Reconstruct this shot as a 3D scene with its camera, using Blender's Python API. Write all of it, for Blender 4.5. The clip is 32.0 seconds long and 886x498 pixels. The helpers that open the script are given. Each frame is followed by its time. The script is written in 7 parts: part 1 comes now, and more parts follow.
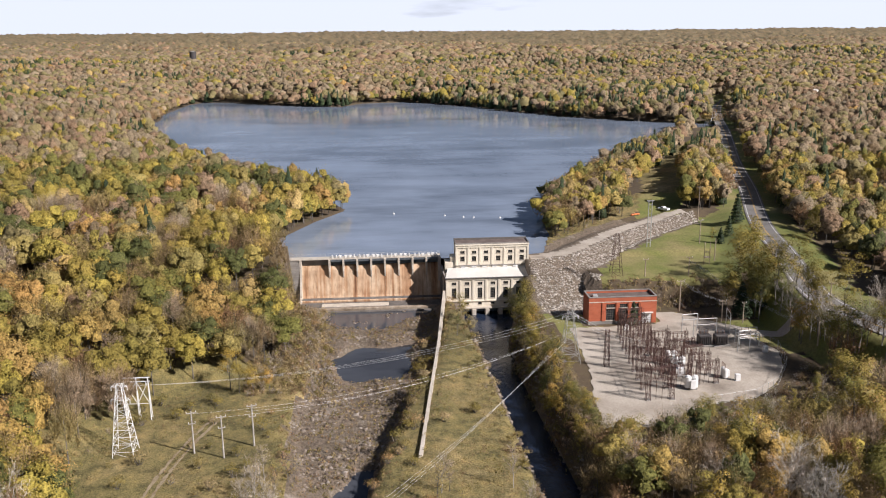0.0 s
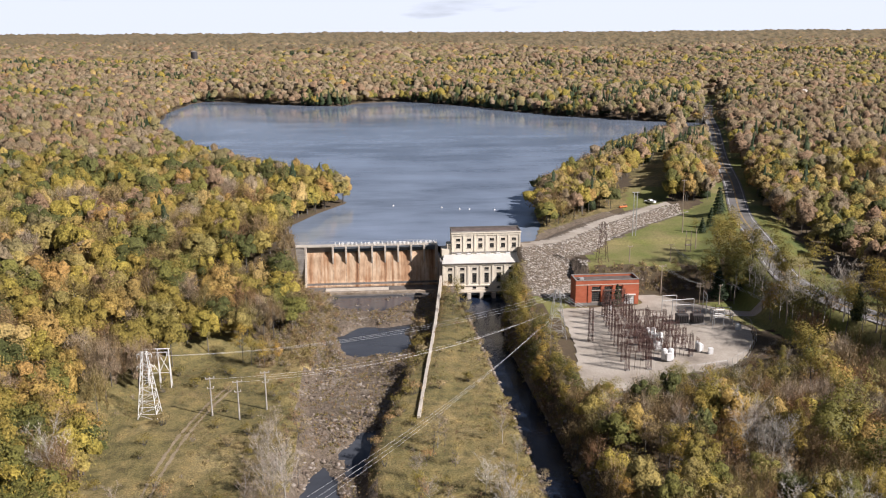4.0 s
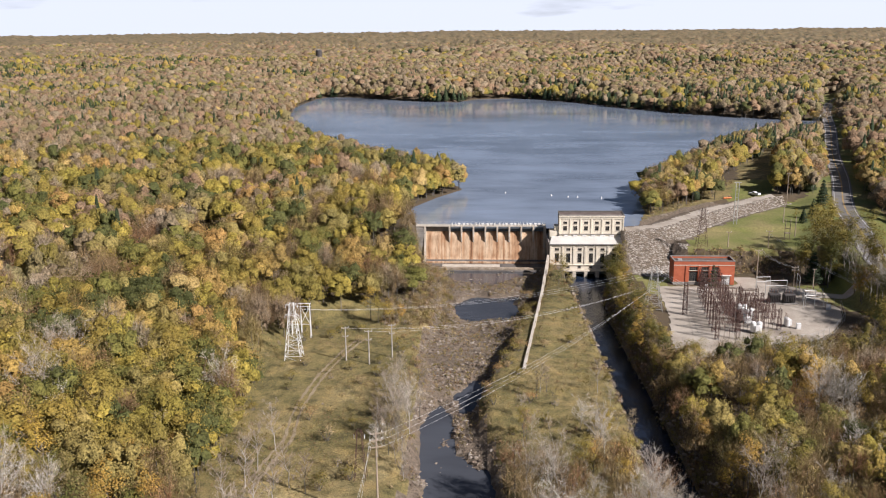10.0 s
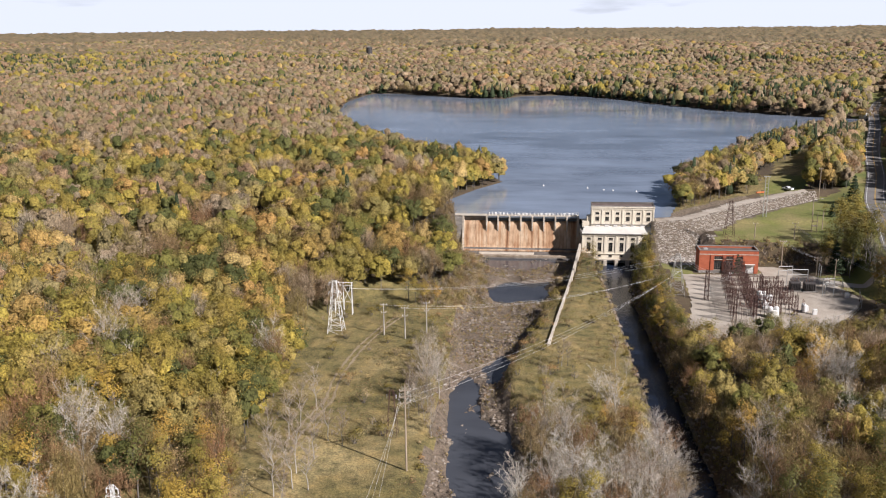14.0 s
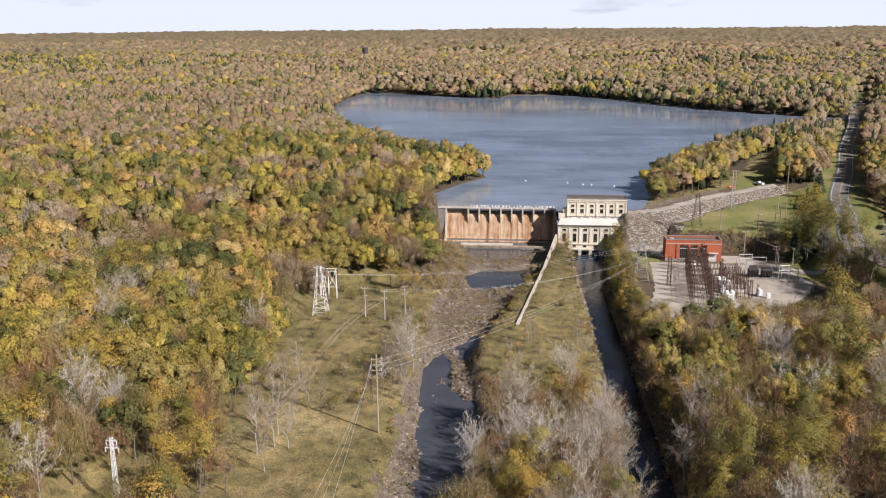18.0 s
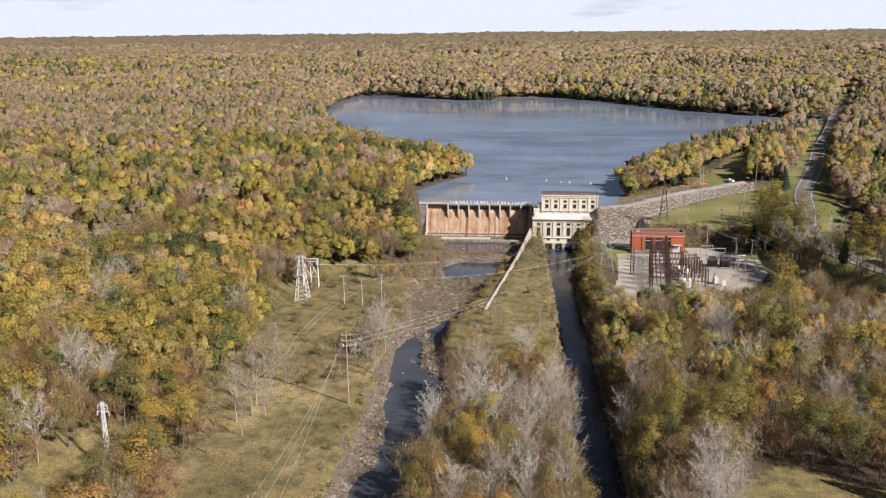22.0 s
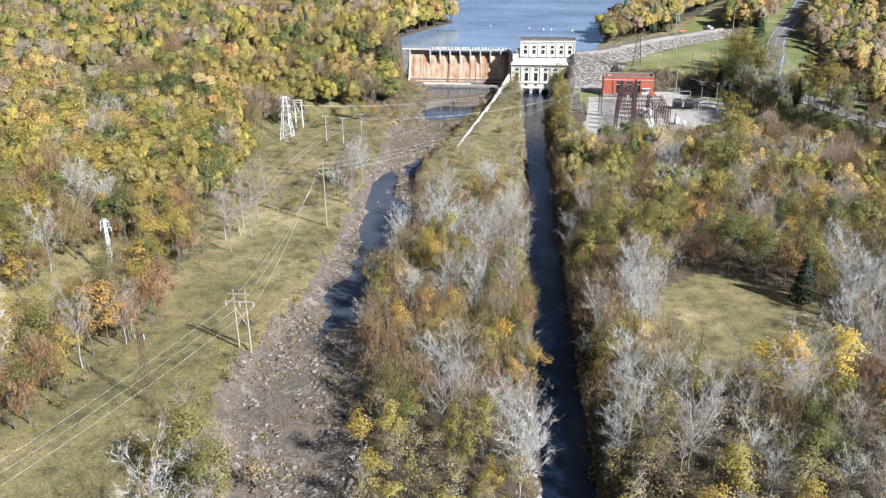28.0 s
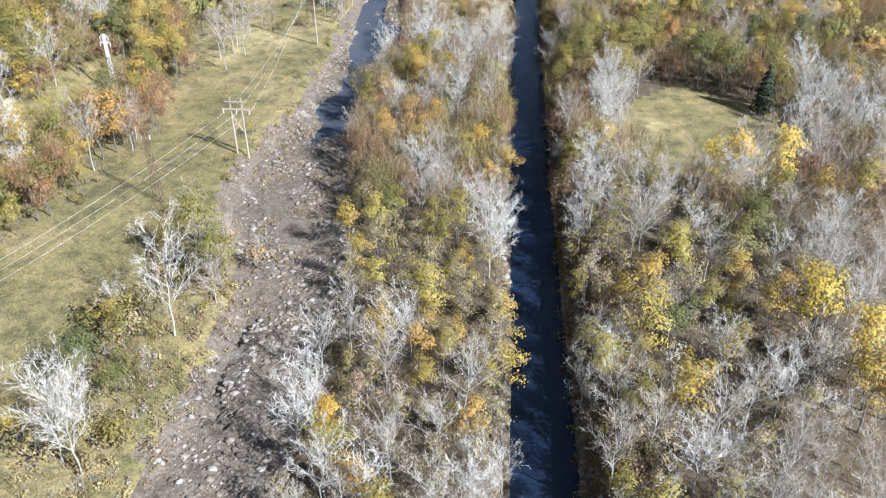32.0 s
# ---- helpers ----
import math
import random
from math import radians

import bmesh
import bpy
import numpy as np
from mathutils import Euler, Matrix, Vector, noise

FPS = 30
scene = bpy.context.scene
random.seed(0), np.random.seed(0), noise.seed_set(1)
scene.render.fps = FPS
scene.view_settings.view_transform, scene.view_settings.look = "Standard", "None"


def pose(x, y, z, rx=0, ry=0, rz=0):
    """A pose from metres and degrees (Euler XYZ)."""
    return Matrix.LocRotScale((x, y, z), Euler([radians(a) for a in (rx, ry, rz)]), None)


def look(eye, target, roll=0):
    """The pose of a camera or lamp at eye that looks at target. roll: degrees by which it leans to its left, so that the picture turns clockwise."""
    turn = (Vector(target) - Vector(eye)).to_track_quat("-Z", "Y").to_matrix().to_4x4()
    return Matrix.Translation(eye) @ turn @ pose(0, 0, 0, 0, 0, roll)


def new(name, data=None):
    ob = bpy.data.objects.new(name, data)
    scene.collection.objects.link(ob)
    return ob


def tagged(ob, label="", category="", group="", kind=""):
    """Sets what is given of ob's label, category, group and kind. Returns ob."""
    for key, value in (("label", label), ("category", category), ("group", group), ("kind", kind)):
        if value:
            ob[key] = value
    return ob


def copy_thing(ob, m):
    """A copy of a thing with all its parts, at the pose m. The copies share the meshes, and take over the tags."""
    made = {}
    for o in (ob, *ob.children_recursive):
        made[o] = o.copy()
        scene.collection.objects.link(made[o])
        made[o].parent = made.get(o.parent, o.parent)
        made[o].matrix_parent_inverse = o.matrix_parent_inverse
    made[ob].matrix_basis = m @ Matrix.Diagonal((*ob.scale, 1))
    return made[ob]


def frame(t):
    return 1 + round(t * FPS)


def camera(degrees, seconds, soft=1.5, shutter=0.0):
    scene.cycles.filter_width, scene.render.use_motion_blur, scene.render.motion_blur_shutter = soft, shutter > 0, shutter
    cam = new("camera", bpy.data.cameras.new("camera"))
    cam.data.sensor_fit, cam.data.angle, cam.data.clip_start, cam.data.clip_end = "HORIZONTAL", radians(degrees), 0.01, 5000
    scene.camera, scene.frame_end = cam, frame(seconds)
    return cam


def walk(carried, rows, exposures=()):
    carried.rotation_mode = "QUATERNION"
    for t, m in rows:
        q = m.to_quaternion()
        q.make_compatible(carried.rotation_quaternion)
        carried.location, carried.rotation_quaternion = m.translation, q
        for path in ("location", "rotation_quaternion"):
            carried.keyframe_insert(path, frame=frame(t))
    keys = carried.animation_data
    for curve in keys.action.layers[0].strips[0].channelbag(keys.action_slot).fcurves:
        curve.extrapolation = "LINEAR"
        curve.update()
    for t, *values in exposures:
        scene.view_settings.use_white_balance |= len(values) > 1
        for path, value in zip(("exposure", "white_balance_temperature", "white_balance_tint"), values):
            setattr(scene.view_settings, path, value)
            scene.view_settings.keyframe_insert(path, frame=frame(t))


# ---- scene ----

PATH = [
    (0.0, -35.99, -270.14, 88.52, -4.222, -14.154, -0.522),
    (0.5, -35.89, -272.19, 88.46, -4.233, -14.131, -0.496),
    (1.0, -35.93, -274.32, 88.53, -4.236, -14.128, -0.491),
    (1.5, -36.19, -276.70, 88.64, -4.280, -14.145, -0.441),
    (2.0, -36.33, -279.04, 88.67, -4.307, -14.142, -0.427),
    (2.5, -36.57, -281.37, 88.67, -4.341, -14.129, -0.393),
    (3.0, -36.58, -283.61, 88.67, -4.337, -14.125, -0.419),
    (3.5, -36.76, -285.94, 88.40, -4.347, -14.094, -0.409),
    (5.5, -38.01, -295.27, 88.39, -4.412, -14.106, -0.406),
    (6.0, -38.54, -297.86, 88.59, -3.281, -14.141, -0.432),
    (6.5, -38.75, -300.43, 88.44, -1.553, -14.088, -0.401),
    (7.0, -38.84, -302.78, 88.48, -1.483, -14.107, -0.438),
    (7.5, -38.98, -305.23, 88.37, -0.898, -14.091, -0.435),
    (8.0, -38.95, -307.52, 88.40, -0.029, -14.099, -0.551),
    (8.5, -39.01, -309.84, 88.40, 0.813, -14.108, -0.571),
    (9.0, -38.78, -311.85, 88.47, 1.659, -14.135, -0.600),
    (9.5, -38.42, -313.98, 88.35, 2.452, -14.123, -0.602),
    (10.0, -38.20, -316.16, 88.27, 3.136, -14.126, -0.583),
    (10.5, -37.71, -318.26, 88.48, 3.833, -14.174, -0.607),
    (11.0, -37.10, -320.30, 88.47, 4.520, -14.175, -0.620),
    (11.5, -36.61, -322.35, 88.41, 5.194, -14.198, -0.572),
    (12.0, -35.90, -324.50, 88.56, 5.883, -14.214, -0.614),
    (12.5, -35.22, -326.87, 88.77, 6.448, -14.245, -0.611),
    (13.0, -34.32, -329.13, 88.56, 6.486, -14.218, -0.640),
    (13.5, -33.53, -331.19, 88.51, 6.473, -14.232, -0.602),
    (14.0, -32.69, -333.04, 88.57, 6.454, -14.267, -0.548),
    (14.5, -31.79, -335.02, 88.92, 6.434, -14.328, -0.521),
    (16.5, -27.76, -343.53, 88.84, 6.384, -14.289, -0.507),
    (17.0, -26.60, -345.68, 88.98, 6.382, -14.287, -0.524),
    (17.5, -25.34, -347.81, 89.01, 6.390, -14.286, -0.546),
    (18.0, -24.14, -349.97, 89.07, 6.395, -14.264, -0.515),
    (18.5, -22.93, -351.80, 88.90, 6.393, -14.213, -0.541),
    (19.0, -21.65, -353.95, 88.94, 6.396, -14.184, -0.570),
    (19.5, -20.33, -355.83, 89.06, 6.415, -14.184, -0.564),
    (20.0, -18.98, -358.07, 89.18, 6.410, -14.165, -0.561),
    (20.5, -17.54, -360.27, 89.17, 6.433, -14.126, -0.605),
    (21.0, -16.29, -362.26, 89.17, 6.415, -14.103, -0.596),
    (21.5, -15.15, -364.21, 89.22, 6.375, -14.087, -0.607),
    (22.0, -14.12, -366.45, 89.20, 6.345, -14.050, -0.579),
    (22.5, -12.96, -368.53, 89.07, 6.341, -14.006, -0.623),
    (23.0, -11.88, -370.52, 89.15, 6.336, -14.002, -0.598),
    (23.5, -10.86, -372.31, 89.07, 6.328, -13.980, -0.619),
    (24.0, -10.03, -374.17, 89.12, 6.312, -13.969, -0.604),
    (24.5, -9.11, -375.61, 88.95, 6.315, -13.939, -0.594),
    (25.0, -8.63, -377.16, 88.53, 6.276, -15.162, -0.546),
    (25.5, -7.88, -378.62, 88.40, 6.305, -17.544, -0.623),
    (26.0, -6.96, -380.31, 88.61, 6.358, -19.834, -0.662),
    (26.5, -6.06, -381.62, 88.56, 6.407, -21.982, -0.677),
    (28.5, -3.05, -388.78, 88.63, 6.425, -23.491, -0.514),
    (29.0, -2.48, -390.96, 88.39, 6.403, -23.958, -0.516),
    (29.5, -1.83, -392.83, 88.39, 6.418, -25.622, -0.536),
    (30.0, -1.22, -394.58, 88.30, 6.411, -26.528, -0.520),
    (30.5, -0.54, -396.40, 88.07, 6.423, -28.449, -0.500),
    (31.0, 0.29, -398.41, 87.91, 6.472, -30.372, -0.512),
    (31.5, 0.85, -400.28, 87.90, 6.460, -32.330, -0.497),
    (32.0, 1.44, -402.00, 88.23, 6.499, -33.735, -0.560),
]
LENS = 54.44
cam = camera(LENS, 32.0, 1.1)


def path_pose(x, y, z, yaw, pitch, roll):
    """A pose from a place and a heading (to the left of +y), a pitch (up) and a roll, in degrees."""
    a, b = radians(yaw), radians(pitch)
    ahead = Vector((-math.sin(a) * math.cos(b), math.cos(a) * math.cos(b), math.sin(b)))
    eye = Vector((x, y, z))
    return look(eye, eye + 100 * ahead, roll)


walk(cam, [(t, path_pose(*row)) for t, *row in PATH],
     exposures=[(0.0, 0.58, 5900, 19), (23.0, 0.54, 5900, 19), (25.05, 0.44, 5800, 19), (25.7, 0.95, 5150, 12), (28.0, 1.1, 5100, 12), (30.0, 1.24, 5000, 11), (32.0, 1.42, 4950, 11)])

# ---- light ----
SUN_TO = Vector((1.0, -0.62, 0.90)).normalized()
world = bpy.data.worlds.new("sky")
scene.world = world
world.use_nodes = True
wt = world.node_tree
wt.nodes.clear()
w_out = wt.nodes.new("ShaderNodeOutputWorld")
w_bg = wt.nodes.new("ShaderNodeBackground")
w_sky = wt.nodes.new("ShaderNodeTexSky")
w_sky.sky_type = "NISHITA"
w_sky.sun_disc = False
w_sky.sun_elevation = math.asin(SUN_TO.z)
w_sky.sun_rotation = math.atan2(SUN_TO.x, SUN_TO.y)
w_sky.air_density, w_sky.dust_density = 0.75, 0.25
w_tc = wt.nodes.new("ShaderNodeTexCoord")
w_map = wt.nodes.new("ShaderNodeMapping")
w_map.inputs["Scale"].default_value = (1.0, 1.0, 8.0)
w_noise = wt.nodes.new("ShaderNodeTexNoise")
w_noise.inputs["Scale"].default_value = 4.0
w_noise.inputs["Detail"].default_value = 7.0
w_ramp = wt.nodes.new("ShaderNodeValToRGB")
w_ramp.color_ramp.elements[0].position, w_ramp.color_ramp.elements[1].position = 0.53, 0.78
# the cloud cover thickens towards the horizon
w_sep = wt.nodes.new("ShaderNodeSeparateXYZ")
w_low = wt.nodes.new("ShaderNodeMapRange")
w_low.inputs["From Min"].default_value, w_low.inputs["From Max"].default_value = 0.0, 0.085
w_low.inputs["To Min"].default_value, w_low.inputs["To Max"].default_value = 0.52, 0.0
w_add = wt.nodes.new("ShaderNodeMath")
w_mix = wt.nodes.new("ShaderNodeMixRGB")
w_mix.inputs["Color2"].default_value = (29.2, 30.6, 31.0, 1)
wt.links.new(w_tc.outputs["Generated"], w_sep.inputs["Vector"])
wt.links.new(w_sep.outputs["Z"], w_low.inputs["Value"])
wt.links.new(w_noise.outputs["Fac"], w_add.inputs[0])
wt.links.new(w_low.outputs["Result"], w_add.inputs[1])
wt.links.new(w_tc.outputs["Generated"], w_map.inputs["Vector"])
wt.links.new(w_map.outputs["Vector"], w_noise.inputs["Vector"])
wt.links.new(w_add.outputs["Value"], w_ramp.inputs["Fac"])
wt.links.new(w_ramp.outputs["Color"], w_mix.inputs["Fac"])
wt.links.new(w_sky.outputs["Color"], w_mix.inputs["Color1"])
wt.links.new(w_mix.outputs["Color"], w_bg.inputs["Color"])
w_bg.inputs["Strength"].default_value = 0.02
wt.links.new(w_bg.outputs["Background"], w_out.inputs["Surface"])

sun = new("sun", bpy.data.lights.new("sun", "SUN"))
sun.data.energy, sun.data.angle, sun.data.color = 5.0, radians(0.6), (1.0, 0.92, 0.79)
sun.matrix_world = look(SUN_TO * 400, (0, 0, 0))

# ---- materials ----
def material(name, roughness=0.8, metallic=0.0, specular=0.5):
    m = bpy.data.materials.new(name)
    m.use_nodes = True
    b = m.node_tree.nodes["Principled BSDF"]
    b.inputs["Roughness"].default_value = roughness
    b.inputs["Metallic"].default_value = metallic
    b.inputs["Specular IOR Level"].default_value = specular
    return m, m.node_tree, b


def node(nt, kind, **values):
    n = nt.nodes.new(kind)
    for key, value in values.items():
        n.inputs[key].default_value = value
    return n


def ramp(nt, fac, stops):
    r = nt.nodes.new("ShaderNodeValToRGB")
    e = r.color_ramp.elements
    while len(e) < len(stops):
        e.new(0.5)
    for k, (p, c) in enumerate(stops):
        e[k].position, e[k].color = p, (*c, 1)
    nt.links.new(fac, r.inputs["Fac"])
    return r.outputs["Color"]


def noise_at(nt, scale, detail=4.0, stretch=(1, 1, 1), rough=0.6):
    g = nt.nodes.new("ShaderNodeNewGeometry")
    mp = node(nt, "ShaderNodeMapping", Scale=stretch)
    n = node(nt, "ShaderNodeTexNoise", Scale=scale, Detail=detail, Roughness=rough)
    nt.links.new(g.outputs["Position"], mp.inputs["Vector"])
    nt.links.new(mp.outputs["Vector"], n.inputs["Vector"])
    return n.outputs["Fac"]


def mixed(nt, fac, a, b, blend="MIX"):
    m = nt.nodes.new("ShaderNodeMixRGB")
    m.blend_type = blend
    for socket, v in ((m.inputs["Fac"], fac), (m.inputs["Color1"], a), (m.inputs["Color2"], b)):
        if isinstance(v, (int, float)):
            socket.default_value = v
        elif isinstance(v, tuple):
            socket.default_value = (*v, 1)
        else:
            nt.links.new(v, socket)
    return m.outputs["Color"]


def bumped(nt, b, fac, strength, distance):
    n = node(nt, "ShaderNodeBump", Strength=strength, Distance=distance)
    nt.links.new(fac, n.inputs["Height"])
    nt.links.new(n.outputs["Normal"], b.inputs["Normal"])


def grainy(name, stops, scale=0.4, fine=6.0, rough=0.85, bump=0.3, dist=0.03, stretch=(1, 1, 1), metallic=0.0, spread=0.35):
    """A surface whose colour wanders over the stops, with a fine grain on it."""
    m, nt, b = material(name, rough, metallic)
    big = ramp(nt, noise_at(nt, scale, 5.0, stretch), stops)
    grain = noise_at(nt, fine, 5.0, stretch)
    lo, hi = 1 - spread, 1 + spread
    shade = ramp(nt, grain, [(0.25, (lo, lo, lo)), (0.75, (min(hi, 1.0), min(hi, 1.0), min(hi, 1.0)))])
    nt.links.new(mixed(nt, 1.0, big, shade, "MULTIPLY"), b.inputs["Base Color"])
    if bump:
        bumped(nt, b, grain, bump, dist)
    return m


def foliage(name, stops, cell=None, through_light=0.14):
    """Leaves: a hue for each tree, a little of it for each leaf; light comes through them."""
    m, nt, b = material(name, 0.6, specular=0.25)
    if cell is None:
        pick = nt.nodes.new("ShaderNodeObjectInfo").outputs["Random"]
    else:
        g = nt.nodes.new("ShaderNodeNewGeometry")
        mp = node(nt, "ShaderNodeMapping", Scale=(1, 1, 0.001))
        v = node(nt, "ShaderNodeTexVoronoi", Scale=1.0 / cell)
        nt.links.new(g.outputs["Position"], mp.inputs["Vector"])
        nt.links.new(mp.outputs["Vector"], v.inputs["Vector"])
        sep = nt.nodes.new("ShaderNodeSeparateColor")
        nt.links.new(v.outputs["Color"], sep.inputs["Color"])
        pick = sep.outputs["Red"]
    base = ramp(nt, pick, stops)
    leaf = nt.nodes.new("ShaderNodeNewGeometry").outputs["Random Per Island"]
    shade = ramp(nt, leaf, [(0.0, (0.78, 0.79, 0.74)), (0.55, (1.0, 1.0, 1.0)), (1.0, (1.16, 1.13, 1.03))])
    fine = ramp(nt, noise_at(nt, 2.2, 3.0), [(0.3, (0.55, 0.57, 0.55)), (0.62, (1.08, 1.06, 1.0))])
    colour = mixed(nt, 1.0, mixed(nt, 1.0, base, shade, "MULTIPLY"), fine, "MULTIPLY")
    nt.links.new(colour, b.inputs["Base Color"])
    t = nt.nodes.new("ShaderNodeBsdfTranslucent")
    nt.links.new(colour, t.inputs["Color"])
    mx = nt.nodes.new("ShaderNodeMixShader")
    mx.inputs["Fac"].default_value = through_light
    nt.links.new(b.outputs["BSDF"], mx.inputs[1])
    nt.links.new(t.outputs["BSDF"], mx.inputs[2])
    nt.links.new(mx.outputs["Shader"], nt.nodes["Material Output"].inputs["Surface"])
    return m


# ---- geometry helpers ----
def mesh_of(name, verts, faces, mats, index=None, smooth=False):
    me = bpy.data.meshes.new(name)
    me.from_pydata([tuple(map(float, v)) for v in verts], [], [tuple(map(int, f)) for f in faces])
    for m in mats if isinstance(mats, (list, tuple)) else [mats]:
        me.materials.append(m)
    if index is not None:
        me.polygons.foreach_set("material_index", np.asarray(index, dtype=np.int32))
    if smooth:
        me.polygons.foreach_set("use_smooth", np.ones(len(me.polygons), dtype=bool))
    me.update()
    return me


def quick_mesh(name, verts, faces, mats, index=None, smooth=False, normals=None):
    """A mesh from arrays of corners and of triangles, for large ones."""
    verts, faces = np.ascontiguousarray(verts, dtype=np.float32), np.ascontiguousarray(faces, dtype=np.int32)
    me = bpy.data.meshes.new(name)
    n, k = faces.shape
    me.vertices.add(len(verts))
    me.vertices.foreach_set("co", verts.ravel())
    me.loops.add(n * k)
    me.loops.foreach_set("vertex_index", faces.ravel())
    me.polygons.add(n)
    me.polygons.foreach_set("loop_start", np.arange(0, n * k, k, dtype=np.int32))
    for m in mats if isinstance(mats, (list, tuple)) else [mats]:
        me.materials.append(m)
    if index is not None:
        me.polygons.foreach_set("material_index", np.asarray(index, dtype=np.int32))
    if smooth:
        me.polygons.foreach_set("use_smooth", np.ones(n, dtype=bool))
    if normals is not None:
        me.polygons.foreach_set("use_smooth", np.ones(n, dtype=bool))
    me.update(calc_edges=True)
    me.validate()
    if normals is not None:
        soft = me.attributes.new("custom_normal", "FLOAT_VECTOR", "POINT")
        soft.data.foreach_set("vector", np.ascontiguousarray(normals, dtype=np.float32).ravel())
    return me


def thing(name, label, category, group="", at=(0, 0, 0), turn=0.0, kind=""):
    e = new(name)
    e.empty_display_size = 0.5
    e.matrix_world = pose(*at, 0, 0, turn)
    return tagged(e, label, category, group, kind)


def part(name, bm, mat, parent, label=""):
    """Links a bmesh as one mesh under a thing or a part, whose own frame it is given in."""
    me = bpy.data.meshes.new(name)
    bm.to_mesh(me)
    bm.free()
    me.materials.append(mat)
    ob = new(name, me)
    ob.parent = parent
    return tagged(ob, label)


def piece(name, me, parent, m=None, label=""):
    ob = new(name, me)
    ob.parent = parent
    if m is not None:
        ob.matrix_basis = m
    return tagged(ob, label)


def add_box(bm, x0, x1, y0, y1, z0, z1):
    v = [bm.verts.new((x, y, z)) for z in (z0, z1) for x, y in ((x0, y0), (x1, y0), (x1, y1), (x0, y1))]
    for f in ((3, 2, 1, 0), (4, 5, 6, 7), (0, 1, 5, 4), (1, 2, 6, 5), (2, 3, 7, 6), (3, 0, 4, 7)):
        bm.faces.new([v[i] for i in f])
    return v


def boxes(*rows):
    bm = bmesh.new()
    for r in rows:
        add_box(bm, *r)
    return bm


def bevelled(bm, width=0.04):
    bmesh.ops.bevel(bm, geom=bm.edges[:], offset=width, segments=1, affect="EDGES")
    return bm


def add_bar(bm, a, b, r0, r1=None, sides=6, cap=True):
    """A tapered bar from a to b."""
    a, b = Vector(a), Vector(b)
    r1 = r0 if r1 is None else r1
    d = (b - a).normalized()
    u = d.cross(Vector((0, 0, 1)) if abs(d.z) < 0.95 else Vector((1, 0, 0))).normalized()
    w = d.cross(u)
    rings = []
    for c, r in ((a, r0), (b, r1)):
        rings.append([bm.verts.new(c + r * (math.cos(k * math.tau / sides) * u + math.sin(k * math.tau / sides) * w)) for k in range(sides)])
    for k in range(sides):
        bm.faces.new((rings[0][k], rings[0][(k + 1) % sides], rings[1][(k + 1) % sides], rings[1][k]))
    if cap:
        bm.faces.new(rings[1])
        bm.faces.new(rings[0][::-1])


def bars(*rows, sides=6):
    bm = bmesh.new()
    for r in rows:
        add_bar(bm, *r, sides=sides)
    return bm


# ---- the lie of the land ----
def hashed(ix, iy, seed):
    h = (ix * 374761393 + iy * 668265263 + seed * 1442695041) & 0xFFFFFFFF
    h = ((h ^ (h >> 13)) * 1274126177) & 0xFFFFFFFF
    return ((h ^ (h >> 16)) & 0xFFFF) / 65535.0


def vnoise(x, y, seed=0):
    """Smooth noise from 0 to 1 with cells one unit wide."""
    x, y = np.asarray(x, float), np.asarray(y, float)
    ix, iy = np.floor(x).astype(np.int64), np.floor(y).astype(np.int64)
    fx, fy = x - ix, y - iy
    fx, fy = fx * fx * (3 - 2 * fx), fy * fy * (3 - 2 * fy)
    a, b, c, d = (hashed(ix + i, iy + j, seed) for j in (0, 1) for i in (0, 1))
    return (a * (1 - fx) + b * fx) * (1 - fy) + (c * (1 - fx) + d * fx) * fy


def step(a, b, v):
    t = np.clip((v - a) / (b - a), 0, 1)
    return t * t * (3 - 2 * t)


def line_distance(x, y, pts):
    """How far points lie from a line of straight stretches, and how far along it."""
    best, along, start = np.full(np.shape(x), 1e9), np.zeros(np.shape(x)), 0.0
    for (ax, ay), (bx, by) in zip(pts, pts[1:]):
        dx, dy = bx - ax, by - ay
        n = math.hypot(dx, dy)
        t = np.clip(((x - ax) * dx + (y - ay) * dy) / n**2, 0, 1)
        d = np.hypot(x - ax - t * dx, y - ay - t * dy)
        near = d < best
        along = np.where(near, start + t * n, along)
        best = np.where(near, d, best)
        start += n
    return best, along


def inside(x, y, poly):
    odd = np.zeros(np.shape(x), bool)
    for (ax, ay), (bx, by) in zip(poly, poly[1:] + poly[:1]):
        if ay == by:
            continue
        odd ^= ((ay > y) != (by > y)) & (x < (bx - ax) * (y - ay) / (by - ay) + ax)
    return odd


LAKE_Z = 14.0
LAKE = [(-66, 13), (-76, 32), (-73, 50), (-62, 78), (-51, 99), (-60, 122), (-90, 150), (-135, 215), (-180, 310), (-214, 420), (-226, 470), (-227, 515),
        (-236, 560), (-240, 650), (-236, 720), (-200, 712), (-160, 680), (-100, 640), (-71, 632), (-60, 668), (-9, 686), (40, 640), (70, 597), (81, 567),
        (144, 480), (188, 438), (235, 414), (236, 404), (196, 385), (178, 330), (140, 262), (92, 195), (58, 135), (38, 95), (29, 62), (27, 42), (20, 16), (12, 11.5)]
CREST = [(10, 1), (26, 7), (50, 36), (83, 66), (100, 80)]
ROAD = [(330, 640), (260, 470), (211, 330), (162, 196), (134, 112), (108, 40), (97, -2), (86, -41), (83.5, -61), (88, -84), (104, -115), (150, -170)]
PAD = [(16.3, -44), (16, -52), (14.4, -75), (11.5, -93), (10.8, -106), (21, -106), (36, -97), (48, -94), (56, -87), (63, -76), (66, -65), (63.5, -55), (58, -42), (50, -33), (43, -34), (42, -42)]
